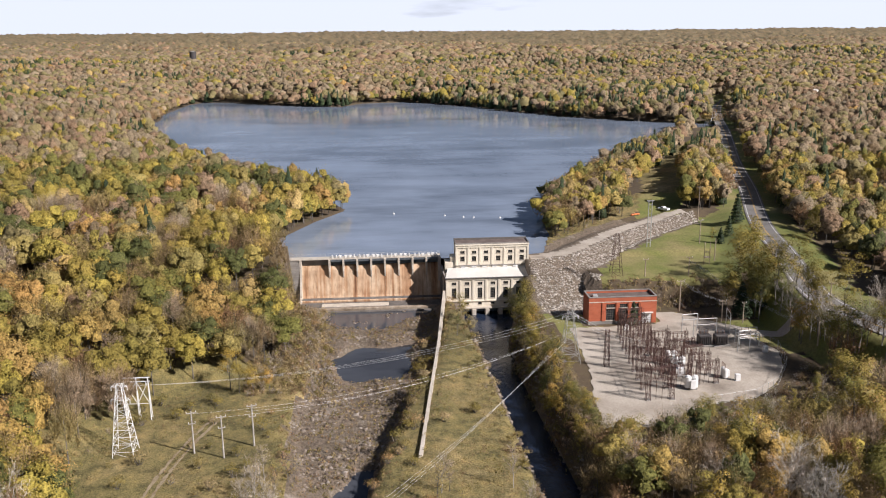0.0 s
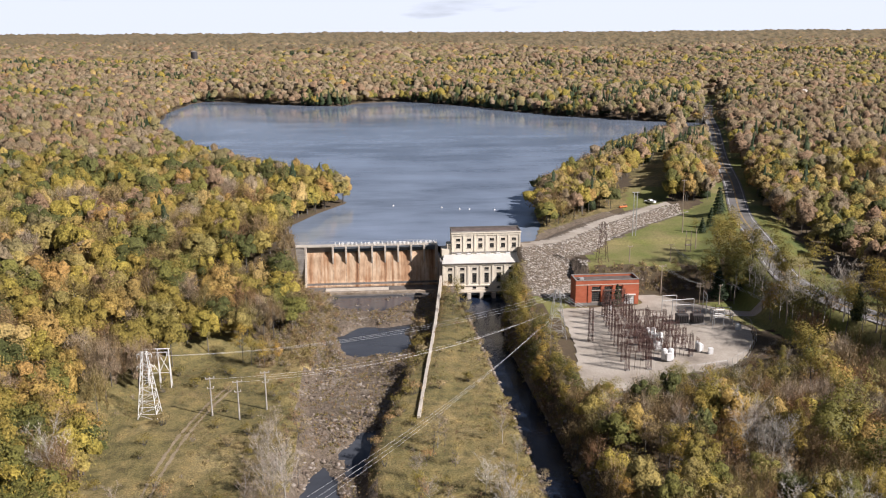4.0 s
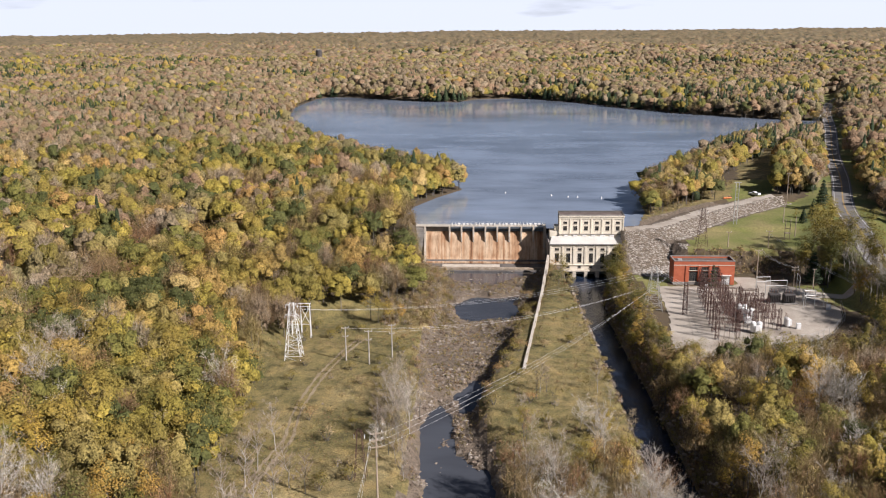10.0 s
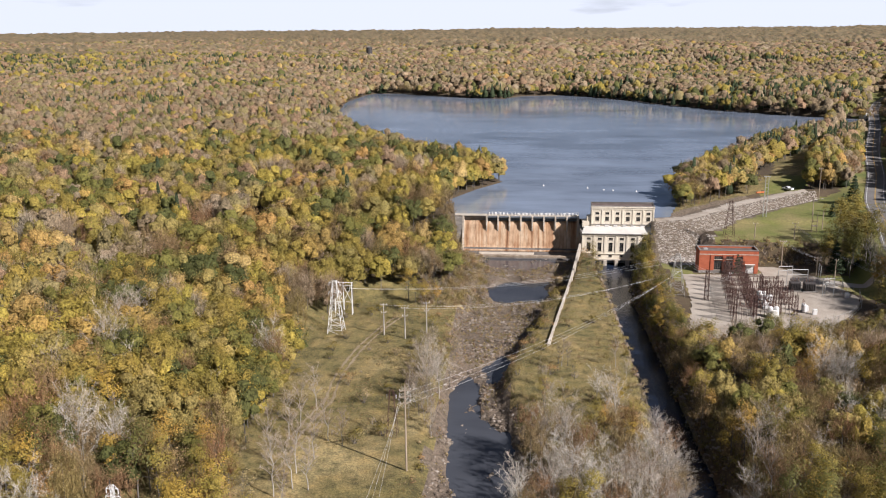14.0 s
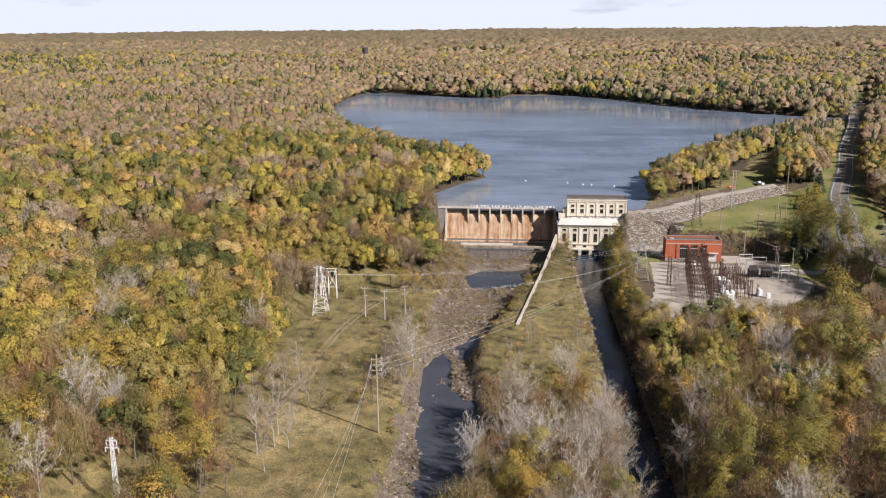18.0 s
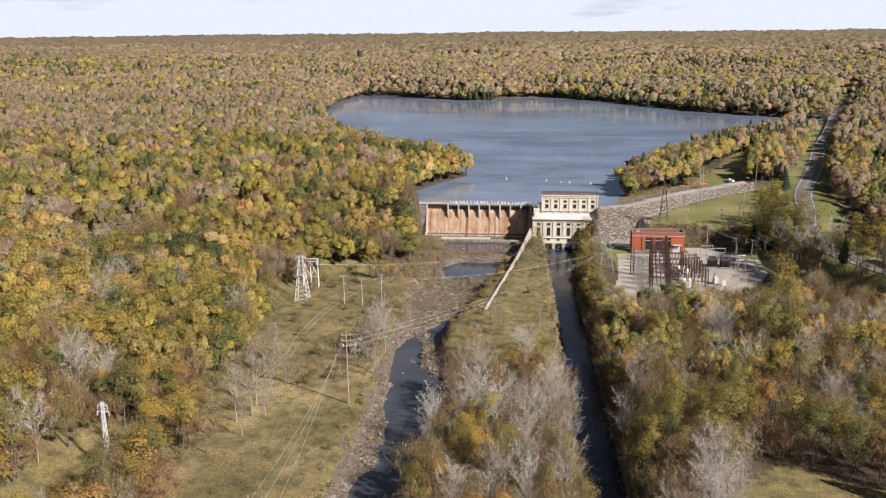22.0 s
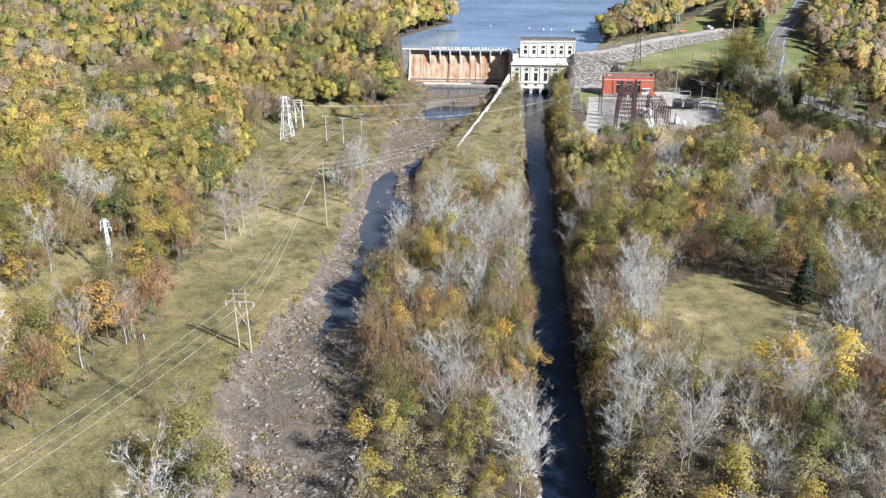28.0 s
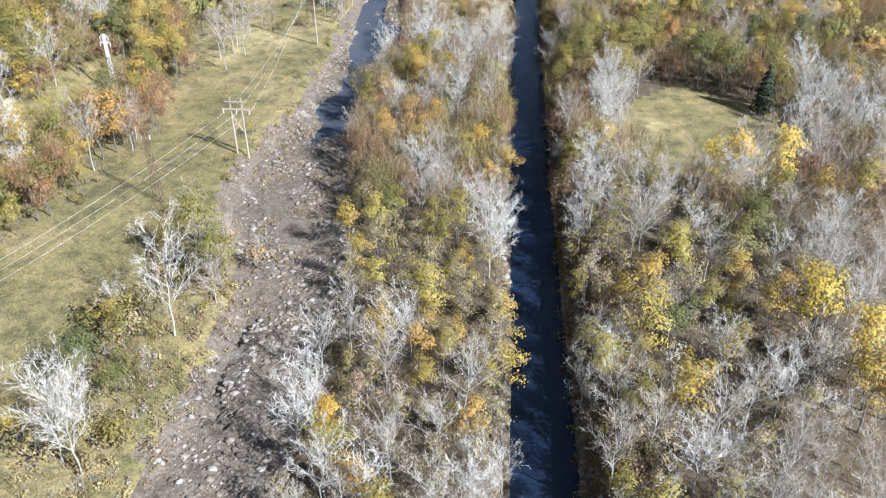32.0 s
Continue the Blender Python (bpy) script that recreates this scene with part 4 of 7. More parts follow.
class Shape:
    """Collects corners and triangles."""

    def __init__(self):
        self.v, self.f, self.n = [], [], []

    def bar(self, a, b, r0, r1, sides=3):
        a, b = np.asarray(a, float), np.asarray(b, float)
        d = (b - a) / (np.linalg.norm(b - a) + 1e-9)
        u = np.cross(d, (0.3, 0.1, 1.0) if abs(d[2]) < 0.9 else (1, 0, 0))
        u /= np.linalg.norm(u)
        w = np.cross(d, u)
        n = len(self.v)
        for c, r in ((a, r0), (b, r1)):
            for k in range(sides):
                t = k * math.tau / sides
                self.v.append(c + r * (math.cos(t) * u + math.sin(t) * w))
                self.n.append(math.cos(t) * u + math.sin(t) * w)
        for k in range(sides):
            j = (k + 1) % sides
            self.f += [(n + k, n + j, n + sides + j), (n + k, n + sides + j, n + sides + k)]

    def sliver(self, a, b, r):
        a, b = np.asarray(a, float), np.asarray(b, float)
        s = np.cross(b - a, rng.normal(size=3))
        s *= r / (np.linalg.norm(s) + 1e-9)
        n = len(self.v)
        self.v += [a - s, a + s, b]
        face = np.cross(s, b - a)
        self.n += [face / (np.linalg.norm(face) + 1e-9)] * 3
        self.f.append((n, n + 1, n + 2))

    def leaf(self, c, out, size, four=True):
        out = np.asarray(out, float) / (np.linalg.norm(out) + 1e-9)
        m = out + (0.5 if four else 0.3) * rng.normal(size=3)
        m /= np.linalg.norm(m) + 1e-9
        u = np.cross(m, rng.normal(size=3))
        u /= np.linalg.norm(u) + 1e-9
        w = np.cross(m, u)
        n = len(self.v)
        s = size * rng.uniform(0.7, 1.3)
        soft = out + 0.4 * m
        self.n += [soft / (np.linalg.norm(soft) + 1e-9)] * (4 if four else 3)
        if four:
            self.v += [c - s * u, c - 0.7 * s * w + 0.12 * s * m, c + s * u, c + 0.7 * s * w + 0.12 * s * m]
            self.f += [(n, n + 1, n + 2), (n, n + 2, n + 3)]
        else:
            self.v += [c - s * u, c + 0.6 * s * u - 0.8 * s * w, c + 0.6 * s * u + 0.8 * s * w]
            self.f.append((n, n + 1, n + 2))

    def mesh(self, name, mat):
        return quick_mesh(name, np.array(self.v), np.array(self.f), mat, normals=np.array(self.n))


def limbs(h, spread, count, start, trunk_r, up=0.7, lean=0.04):
    """A trunk and its limbs: the shape, and the limbs' ends and middles."""
    s, ends = Shape(), []
    pts = [np.array((0.0, 0.0, -0.4))]
    for k in range(1, 6):
        pts.append(np.array((rng.normal() * lean * h * k / 5, rng.normal() * lean * h * k / 5, h * 0.86 * k / 5)))
    for k in range(5):
        s.bar(pts[k], pts[k + 1], trunk_r * (1 - k / 5.5), trunk_r * (1 - (k + 1) / 5.5), 5)
    for k in range(count):
        t = start + (1 - start) * (k + rng.uniform(0, 1)) / count
        at = t * 5
        i = min(int(at), 4)
        a = pts[i] + (pts[i + 1] - pts[i]) * (at - i)
        turn = k * 2.4 + rng.uniform(-0.5, 0.5)
        reach = spread * (1.15 - 0.75 * abs(t - 0.55)) * rng.uniform(0.7, 1.1)
        rise = reach * up * rng.uniform(0.7, 1.5) * (0.6 + t)
        b = a + np.array((math.cos(turn) * reach * 0.55, math.sin(turn) * reach * 0.55, rise * 0.7))
        c = a + np.array((math.cos(turn + 0.2) * reach, math.sin(turn + 0.2) * reach, rise * 1.25))
        r = trunk_r * 0.42 * (1.1 - t) + 0.014
        s.bar(a, b, r, r * 0.7)
        s.bar(b, c, r * 0.7, r * 0.25)
        ends += [(a, b, 0.9), (b, c, 1.0)]
    top = pts[-1]
    ends.append((pts[-2], top + np.array((0, 0, h * 0.14)), 1.0))
    s.bar(top, top + np.array((0, 0, h * 0.14)), trunk_r * 0.12, 0.02)
    return s, ends


def twigs(s, ends, many, length, r):
    """Finer and finer branches on the limbs."""
    out = Shape()
    for a, b, _ in ends:
        for _ in range(many):
            t = rng.uniform(0.25, 1.0)
            p = a + (b - a) * t
            d = (b - a) / (np.linalg.norm(b - a) + 1e-9) + 0.75 * rng.normal(size=3)
            d[2] += 0.45
            d /= np.linalg.norm(d)
            q = p + d * length * rng.uniform(0.6, 1.2)
            out.sliver(p, q, r * 1.5)
            for _ in range(8):
                e = d + 0.7 * rng.normal(size=3)
                e[2] += 0.25
                e /= np.linalg.norm(e)
                w = p + (q - p) * rng.uniform(0.2, 1.0)
                out.sliver(w, w + e * length * rng.uniform(0.4, 0.95), r * 0.8)
    return out


def round_form(level):
    bm = bmesh.new()
    bmesh.ops.create_icosphere(bm, subdivisions=level, radius=1.0)
    v, f = np.array([p.co[:] for p in bm.verts]), np.array([[p.index for p in q.verts] for q in bm.faces])
    bm.free()
    return v, f


FORMS = {1: round_form(1), 2: round_form(2)}


def lobe(s, c, rad, r, level, mid, others=(), rough=0.3, low=-0.3):
    """One uneven bough of a crown, without its underside and what other boughs hide."""
    dirs, tris = FORMS[level]
    a = r.uniform(0, math.tau)
    turn = np.array(((math.cos(a), -math.sin(a), 0), (math.sin(a), math.cos(a), 0), (0, 0, 1)))
    dirs = dirs @ turn.T
    v = c + rad * dirs * (1 + rough * r.uniform(-1, 1, (len(dirs), 1)))
    at = v[tris].mean(1)
    ok = ((at - c)[:, 2] > low * np.max(rad)) if np.ndim(rad) else ((at - c)[:, 2] > low * rad)
    for oc, orad in others:
        ok &= (((at - oc) / orad) ** 2).sum(1) > 0.62
    tris = tris[ok]
    if not len(tris):
        return
    used, back = np.unique(tris, return_inverse=True)
    n = len(s.v)
    soft = 0.6 * dirs[used] + 0.8 * (v[used] - mid) / (np.linalg.norm(v[used] - mid, axis=1)[:, None] + 1e-6) + np.array((0, 0, 0.2)) + 0.22 * r.normal(size=(len(used), 3))
    soft /= np.linalg.norm(soft, axis=1)[:, None]
    s.v += list(v[used])
    s.n += list(soft)
    s.f += [tuple(t) for t in back.reshape(-1, 3) + n]


def leaves(ends, h, spread, count, size, lobes=9, low=0.3):
    """Leaves on lobes round the limbs' ends, more of them on the outside."""
    out = Shape()
    mid = np.array((0, 0, h * 0.62))
    centres = [b for a, b, _ in ends if b[2] > low * h]
    kind_full = count > 500
    centres = [centres[i] for i in rng.permutation(len(centres))[:lobes]] + [np.array((0, 0, h * 0.86))]
    for k in range(count):
        c = centres[k % len(centres)]
        d = rng.normal(size=3)
        d /= np.linalg.norm(d)
        d[2] = abs(d[2]) * 0.9 if rng.uniform() < 0.72 else d[2]
        rad = spread * (0.54 * rng.uniform() ** 0.38 if kind_full else 0.56 * rng.uniform() ** 0.6)
        p = c + d * rad * np.array((1, 1, 0.8))
        out.leaf(p, 0.7 * d + 1.0 * (p - mid) / spread + np.array((0, 0, 0.25)), size, False)
    return out


def tree_kind(name, label, h, spread, kind, trunk_mat, leaf_mat, count=0, size=0.3):
    """One tree of a kind, standing at the origin out of the way; copies are set out later."""
    root = thing(name, label, "tree", at=(0, 0, -500))
    if kind == "pine":
        t = Shape()
        t.bar((0, 0, -0.4), (0, 0, h * 0.97), h * 0.018, 0.03, 5)
        crown = Shape()
        for k in range(count):
            z = h * (0.14 + 0.86 * rng.uniform() ** 1.25)
            r = spread * (1.02 - z / h) ** 0.8 * rng.uniform(0.45, 1.0)
            a = rng.uniform(0, math.tau)
            layer = 0.12 * h * (round(z / (0.12 * h)) - z / (0.12 * h)) * 0.5
            crown.leaf(np.array((r * math.cos(a), r * math.sin(a), z + layer - 0.18 * r)), np.array((math.cos(a), math.sin(a), 1.0)), size)
        piece("trunk", t.mesh(name + "_trunk", trunk_mat), root)
        piece("crown", crown.mesh(name + "_crown", leaf_mat), root)
        return root
    if kind == "bare":
        s, ends = limbs(h, spread, 15, 0.36, h * 0.0115, 0.8)
        tw = twigs(s, ends, 6, spread * 0.42, 0.019)
        piece("trunk", s.mesh(name + "_trunk", trunk_mat), root)
        piece("crown", tw.mesh(name + "_crown", leaf_mat), root)
        return root
    if kind == "shrub":
        s = Shape()
        ends = []
        for k in range(7):
            a = k * 0.9 + rng.uniform(0, 0.5)
            b = np.array((math.cos(a) * spread * rng.uniform(0.3, 0.8), math.sin(a) * spread * rng.uniform(0.3, 0.8), h * rng.uniform(0.5, 0.8)))
            s.bar((0, 0, -0.2), b, 0.05, 0.015)
            ends.append((np.zeros(3), b, 1.0))
        piece("stem", s.mesh(name + "_stem", trunk_mat), root)
        piece("crown", leaves(ends, h, spread * 1.2, count, size, 7, 0.0).mesh(name + "_crown", leaf_mat), root)
        return root
    s, ends = limbs(h, spread * 0.8, 9, 0.33, h * 0.014, 0.6)
    if kind == "thin":
        tw = twigs(s, ends, 2, spread * 0.4, 0.024)
        n = len(s.v)
        s.v += tw.v
        s.n += tw.n
        s.f += [tuple(i + n for i in f) for f in tw.f]
    piece("trunk", s.mesh(name + "_trunk", trunk_mat), root)
    piece("crown", leaves(ends, h, spread, count, size, 12).mesh(name + "_crown", leaf_mat), root)
    return root


KINDS = {
    "green": [tree_kind("broadleaf_tree", "broadleaf tree with an olive-green early autumn crown", h, s, "full", bark, leaf_green, 1400, 0.185) for h, s in ((13, 3.6), (11, 3.3), (15, 3.9))],
    "autumn": [tree_kind("autumn_tree", "broadleaf tree with a golden and orange autumn crown", h, s, "full", bark, leaf_autumn, 1200, 0.18) for h, s in ((12, 3.3), (9.5, 2.8), (14, 3.4))],
    "gold": [tree_kind("golden_tree", "broadleaf tree with a bright golden-yellow autumn crown", h, s, "full", bark, leaf_gold, 1700, 0.19) for h, s in ((12, 3.7), (13, 4.0))],
    "thin": [tree_kind("sparse_tree", "half-bare slender tree with a few tan and olive leaves", h, s, "thin", bark, leaf_thin, 380, 0.16) for h, s in ((12, 2.6), (10, 2.4), (8, 2.2))],
    "bare": [tree_kind("bare_tree", "leafless grey-barked tree with fine pale twigs", h, s, "bare", pale_bark, twig_grey) for h, s in ((13, 3.9), (11, 3.4), (14, 4.2), (9, 3.0))],
    "slim": [tree_kind("bare_tree", "slender leafless grey-barked tree with fine twigs", h, s, "bare", pale_bark, twig_brown) for h, s in ((13, 2.1), (11, 1.8))],
    "pine": [tree_kind("pine_tree", "dark green conical pine tree", h, s, "pine", bark, leaf_pine, 1700, 0.34) for h, s in ((12, 4.0), (15, 4.2))],
    "shrub": [tree_kind("shrub", "low tangled shrub with olive and brown leaves", h, s, "shrub", bark, leaf_brush, 230, 0.12) for h, s in ((2.6, 1.5), (1.9, 1.3))],
}
TREE_GROUPS = {"green": "broadleaf trees", "autumn": "autumn trees", "gold": "golden trees", "thin": "sparse trees", "bare": "bare trees", "slim": "bare trees", "pine": "pine trees", "shrub": "shrubs"}
for kind, some in KINDS.items():
    for t in some:
        t["group"] = TREE_GROUPS[kind]
planted = {k: 0 for k in KINDS}


def plant(kind, x, y, scale=1.0, which=None, sink=0.15):
    some = KINDS[kind]
    k = rng.integers(len(some)) if which is None else which
    z = land(x, y) - sink
    m = pose(x, y, z, rng.normal() * 2.0, rng.normal() * 2.0, rng.uniform(0, 360))
    t = copy_thing(some[k], m)
    t.scale = (scale * rng.uniform(0.92, 1.08), scale * rng.uniform(0.92, 1.08), scale)
    planted[kind] += 1
    return t


def in_view(x, y):
    left = np.minimum(-35 - 0.70 * (y + 327), 1 - 0.68 * (y + 402)) - 14
    right = np.maximum(-36 + 0.63 * (y + 270), 1 + 0.385 * (y + 402)) + 14
    return (x > left) & (x < right) & (y > -352)


TREE_Y = [-460, -330, -300, -285, -270, -250, -240, -217, -202, -173, -147, -110, -88, -74, -62, -40, -10]
TREE_X = [-100, -94, -91, -88, -84, -82, -79, -84, -87, -92, -93, -98, -93, -86, -68, -60, -65]


def open_land(x, y):
    """Where no trees stand."""
    lx, rx = np.interp(y, LEFT_Y, LEFT_X), np.interp(y, RIGHT_Y, RIGHT_X)
    cx, cw, foot = np.interp(y, CANAL_Y, CANAL_X), np.interp(y, CANAL_Y, CANAL_W), np.interp(y, TREE_Y, TREE_X)
    d_road, _ = line_distance(x, y, ROAD)
    d_crest, _ = line_distance(x, y, CREST)
    d_lake, _ = line_distance(x, y, LAKE + LAKE[:1])
    no = (x > foot - 0.5) & (x < rx + 1.0) & (y < 6)
    no |= (np.abs(x - cx) < cw + 1.6) & (y < 0)
    no |= (x > rx - 1) & (x < cx) & (y > -168) & (y < 12)
    no |= (d_road < np.where(y < -62, 6, 9)) | ((d_crest < 15) & (y < 72))
    no |= inside(x, y, [(6, -98), (7, -121), (40, -120), (62, -106), (76, -86), (66, -74)])
    no |= inside(x, y, PAD) | inside(x, y, LAWN) | inside(x, y, LAKE) | ((d_lake < 1.5) & (y > 10))
    no |= inside(x, y, [(9, -8), (9, -62), (20, -66), (24, -30), (60, -28), (60, -16), (30, -14), (30, 8), (12, 12)])
    no |= inside(x, y, [(18, -48), (18, -12), (60, -12), (90, -12), (88, -34), (86, -66), (76, -74), (66, -74), (60, -60)])
    no |= inside(x, y, [(21, -222), (34, -209), (54, -218), (54, -240), (46, -256), (28, -258), (20, -246)])
    no |= inside(x, y, [(6, -136), (15, -140), (18, -155), (8, -158)])
    no |= inside(x, y, [(62, 60), (86, 60), (126, 176), (196, 300), (240, 420), (222, 420), (172, 298), (112, 176), (76, 112), (64, 76)])
    no |= inside(x, y, [(-92, -190), (-108, -203), (-116, -246), (-95, -246)])
    no |= inside(x, y, [(-230, -12), (-196, -18), (-166, -19), (-128, -20), (-128, -32), (-166, -29), (-196, -28), (-230, -23)])
    no |= (x > cx) & (x < 15) & (y > -116) & (y < -8)
    no |= (d_road < 12) & (y > -62) & (y < 70)
    no |= inside(x, y, [(82, -78), (104, -78), (112, -20), (116, 20), (100, 20), (90, -20)])
    no |= (np.abs(x + 28) < 40) & (y > -6) & (y < 14)
    return no


def spots(x0, x1, y0, y1, gap, seed):
    """Jittered places that trees may take."""
    r = np.random.default_rng(seed)
    xs, ys = np.meshgrid(np.arange(x0, x1, gap), np.arange(y0, y1, gap))
    xs = xs + r.uniform(-0.42, 0.42, xs.shape) * gap + (np.arange(xs.shape[0])[:, None] % 2) * gap / 2
    ys = ys + r.uniform(-0.42, 0.42, ys.shape) * gap
    xs, ys = xs.ravel(), ys.ravel()
    ok = in_view(xs, ys) & ~open_land(xs, ys)
    return xs[ok], ys[ok]


def mix_at(x, y, u, n):
    """Which kind of tree grows at a place: u picks from the local mixture, n clusters it."""
    if y > 330 or (y > 150 and x > 60):
        share = (("green", 0.17), ("thin", 0.6), ("autumn", 0.05), ("bare", 0.12), ("pine", 0.06))
        if float(vnoise(np.array([x / 130]), np.array([y / 70]), 33)[0]) > 0.66:
            share = (("pine", 0.42), ("green", 0.34), ("thin", 0.24))
    elif x < -60:
        share = (("green", 0.52), ("autumn", 0.08), ("thin", 0.23), ("bare", 0.15), ("pine", 0.02))
        if x > -150 and y < 0:
            share = (("green", 0.55), ("autumn", 0.1), ("thin", 0.21), ("bare", 0.14))
        if y < -150 and x > -135:
            share = (("green", 0.47), ("autumn", 0.2), ("thin", 0.23), ("bare", 0.1))
    elif x < 0 and y < 10:
        share = (("green", 0.1), ("autumn", 0.12), ("thin", 0.4), ("bare", 0.38))
    elif y < -215:
        share = (("green", 0.1), ("autumn", 0.07), ("thin", 0.4), ("bare", 0.43))
    elif y < -95:
        share = (("green", 0.36), ("autumn", 0.09), ("thin", 0.36), ("bare", 0.19))
    else:
        share = (("green", 0.38), ("autumn", 0.12), ("thin", 0.4), ("bare", 0.06), ("pine", 0.04))
    v = (0.65 * u + 0.35 * n + 0.5 * (n - 0.5)) % 1.0
    for name, s in share:
        if v < s:
            return name
        v -= s
    return share[0][0]


# the single trees that stand out
for kind, x, y, s in (("gold", 39.1, -262, 1.05), ("gold", 45.5, -262, 1.15), ("gold", 34, -261, 0.9), ("gold", 42.4, -303, 1.05), ("gold", 46, -309, 1.0), ("gold", 49, -316, 1.0),
                      ("gold", -8.2, -246, 0.7), ("bare", -17, -313, 1.05), ("bare", -13.8, -329, 1.0), ("gold", -23, -324, 0.6), ("bare", 12.6, -272, 0.8), ("bare", 19, -281, 1.05),
                      ("bare", -51, -305, 1.1), ("green", -48, -292, 0.95), ("green", -53, -287, 1.0), ("bare", -56, -331, 1.1), ("bare", -52.5, -333, 0.95), ("green", -58, -319, 0.8), ("thin", -55.5, -313, 0.9), ("bare", -47.5, -296, 0.9), ("green", -57, -309, 0.6), ("thin", -50, -316, 0.7), ("autumn", -62, -330, 0.6),
                      ("bare", -80.8, -193, 1.0), ("bare", -78, -190, 1.05), ("bare", -75, -190, 0.9), ("bare", -76, -170, 0.9), ("bare", -77, -200, 0.9), ("bare", -77, -178, 1.0), ("thin", -82, -208, 0.8), ("thin", -84, -200, 0.9),
                      ("bare", -72.5, -172, 0.8), ("bare", -79, -184, 0.95), ("green", -95, -200, 0.6), ("green", -93, -206, 0.55), ("bare", -84.3, -240, 1.0), ("bare", -90, -236, 0.9),
                      ("thin", -59, -141, 0.75), ("bare", -55.5, -143, 0.75), ("thin", -62.3, -139, 0.7), ("thin", -54, -133, 0.6), ("bare", -58, -147, 0.7), ("thin", -60, -152, 0.6),
                      ("green", 3.4, -35, 0.72), ("green", 5.4, -39, 0.6), ("thin", -14.5, -36, 0.55), ("thin", -11.5, -41, 0.55), ("green", -12.5, -30, 0.45), ("thin", -9.8, -47, 0.5),
                      ("green", 70.5, -45, 0.95), ("pine", 67.5, -40, 0.9), ("green", 76, -43, 0.95), ("green", 73, -40, 1.05), ("green", 69, -36, 1.0), ("green", 78, -38, 1.0), ("green", 82, -42, 0.95), ("green", 75, -48, 0.9), ("autumn", 79, -46, 0.8), ("green", 72, -33, 0.95), ("autumn", 80, -33, 0.6), ("green", 66, -33, 0.85), ("pine", 74, -36, 1.0),
                      ("pine", 101, 44.5, 0.72), ("pine", 84, 18.7, 0.5), ("green", 82, 20, 0.4), ("autumn", -67.5, -76, 0.75), ("autumn", -71, -74, 0.7), ("autumn", -73.5, -72, 0.75), ("autumn", -64, -74, 0.6),
                      ("thin", -54.5, -73, 0.4), ("green", 43.1, -149.5, 1.35), ("green", 47, -160.7, 1.3), ("green", 49, -147, 1.2), ("green", 55, -121.5, 1.2), ("autumn", 56, -172.7, 1.2), ("green", 30, -131, 1.0), ("autumn", 63.9, -101.3, 0.9), ("green", 58.6, -122.6, 1.1), ("green", 21.1, -222.3, 1.05), ("green", -92.3, -197, 0.85), ("green", -89.5, -193, 0.7), ("bare", -85.5, -179, 0.85), ("bare", -84.5, -170, 0.85), ("bare", -83.8, -163.5, 0.85), ("bare", -82.2, -155, 0.8), ("thin", -82.5, -202, 0.7), ("pine", 51.5, -222, 0.75), ("pine", 34.6, -43.4, 0.5)):
    plant("slim" if kind == "bare" and x < -60 and y > -250 else kind, x, y, s)

for kind, x, y, s in (("green", 66, -38, 1.1), ("green", 71, -41, 1.2), ("green", 75, -34, 1.3), ("green", 70, -30, 1.2), ("green", 77, -26, 1.3), ("green", 73, -22, 1.15), ("green", 80, -19, 1.2),
                      ("autumn", 78, -31, 1.0), ("green", 82, -11, 1.0), ("green", 78, -13, 0.9), ("thin", 64, -34, 0.8), ("green", 72, -36, 1.0), ("green", 79, -37, 0.9), ("pine", 99, 42, 0.75), ("pine", 90, 26, 0.5),
                      ("green", 3.2, -31, 0.85), ("green", 5.2, -35, 0.75), ("green", 2.6, -38, 0.6), ("autumn", 4.6, -42, 0.5), ("green", -13.5, -33, 0.55), ("green", -10.5, -36, 0.5), ("thin", -12, -28, 0.6), ("green", -15.5, -44, 0.4)):
    plant(kind, x, y, s)
r_i = np.random.default_rng(27)
for _ in range(26):
    plant(str(r_i.choice(["thin", "autumn", "slim", "bare", "thin"])), r_i.uniform(-31, -9), r_i.uniform(-168, -124), r_i.uniform(0.42, 0.75))

r_k = np.random.default_rng(29)
for cx_k, cy_k, wide_k, many in ((-53.5, -284, 6.0, 28), (-60, -303, 4.5, 14), (-57, -324, 6.0, 16)):
    for q in range(many):
        plant("shrub" if q % 4 else str(r_k.choice(["green", "thin", "bare"])), cx_k + r_k.normal() * wide_k * 0.5, cy_k + r_k.normal() * wide_k * 0.7, r_k.uniform(1.3, 2.2) if q % 4 else r_k.uniform(0.5, 0.75))

for _ in range(42):
    y = r_k.uniform(-168, -112)
    plant(str(r_k.choice(["thin", "slim", "thin", "bare"])), np.interp(y, LEFT_Y, LEFT_X) - r_k.uniform(1, 8), y, r_k.uniform(0.4, 0.72))
for _ in range(34):
    plant("shrub", r_k.uniform(-98, -60), r_k.uniform(-175, -78), r_k.uniform(0.8, 1.6))
for _ in range(26):
    y = r_k.uniform(-112, -36)
    plant("shrub", -21.2 + (y + 50.5) * 0.1276 - r_k.uniform(1.4, 5), y, r_k.uniform(0.9, 1.7))

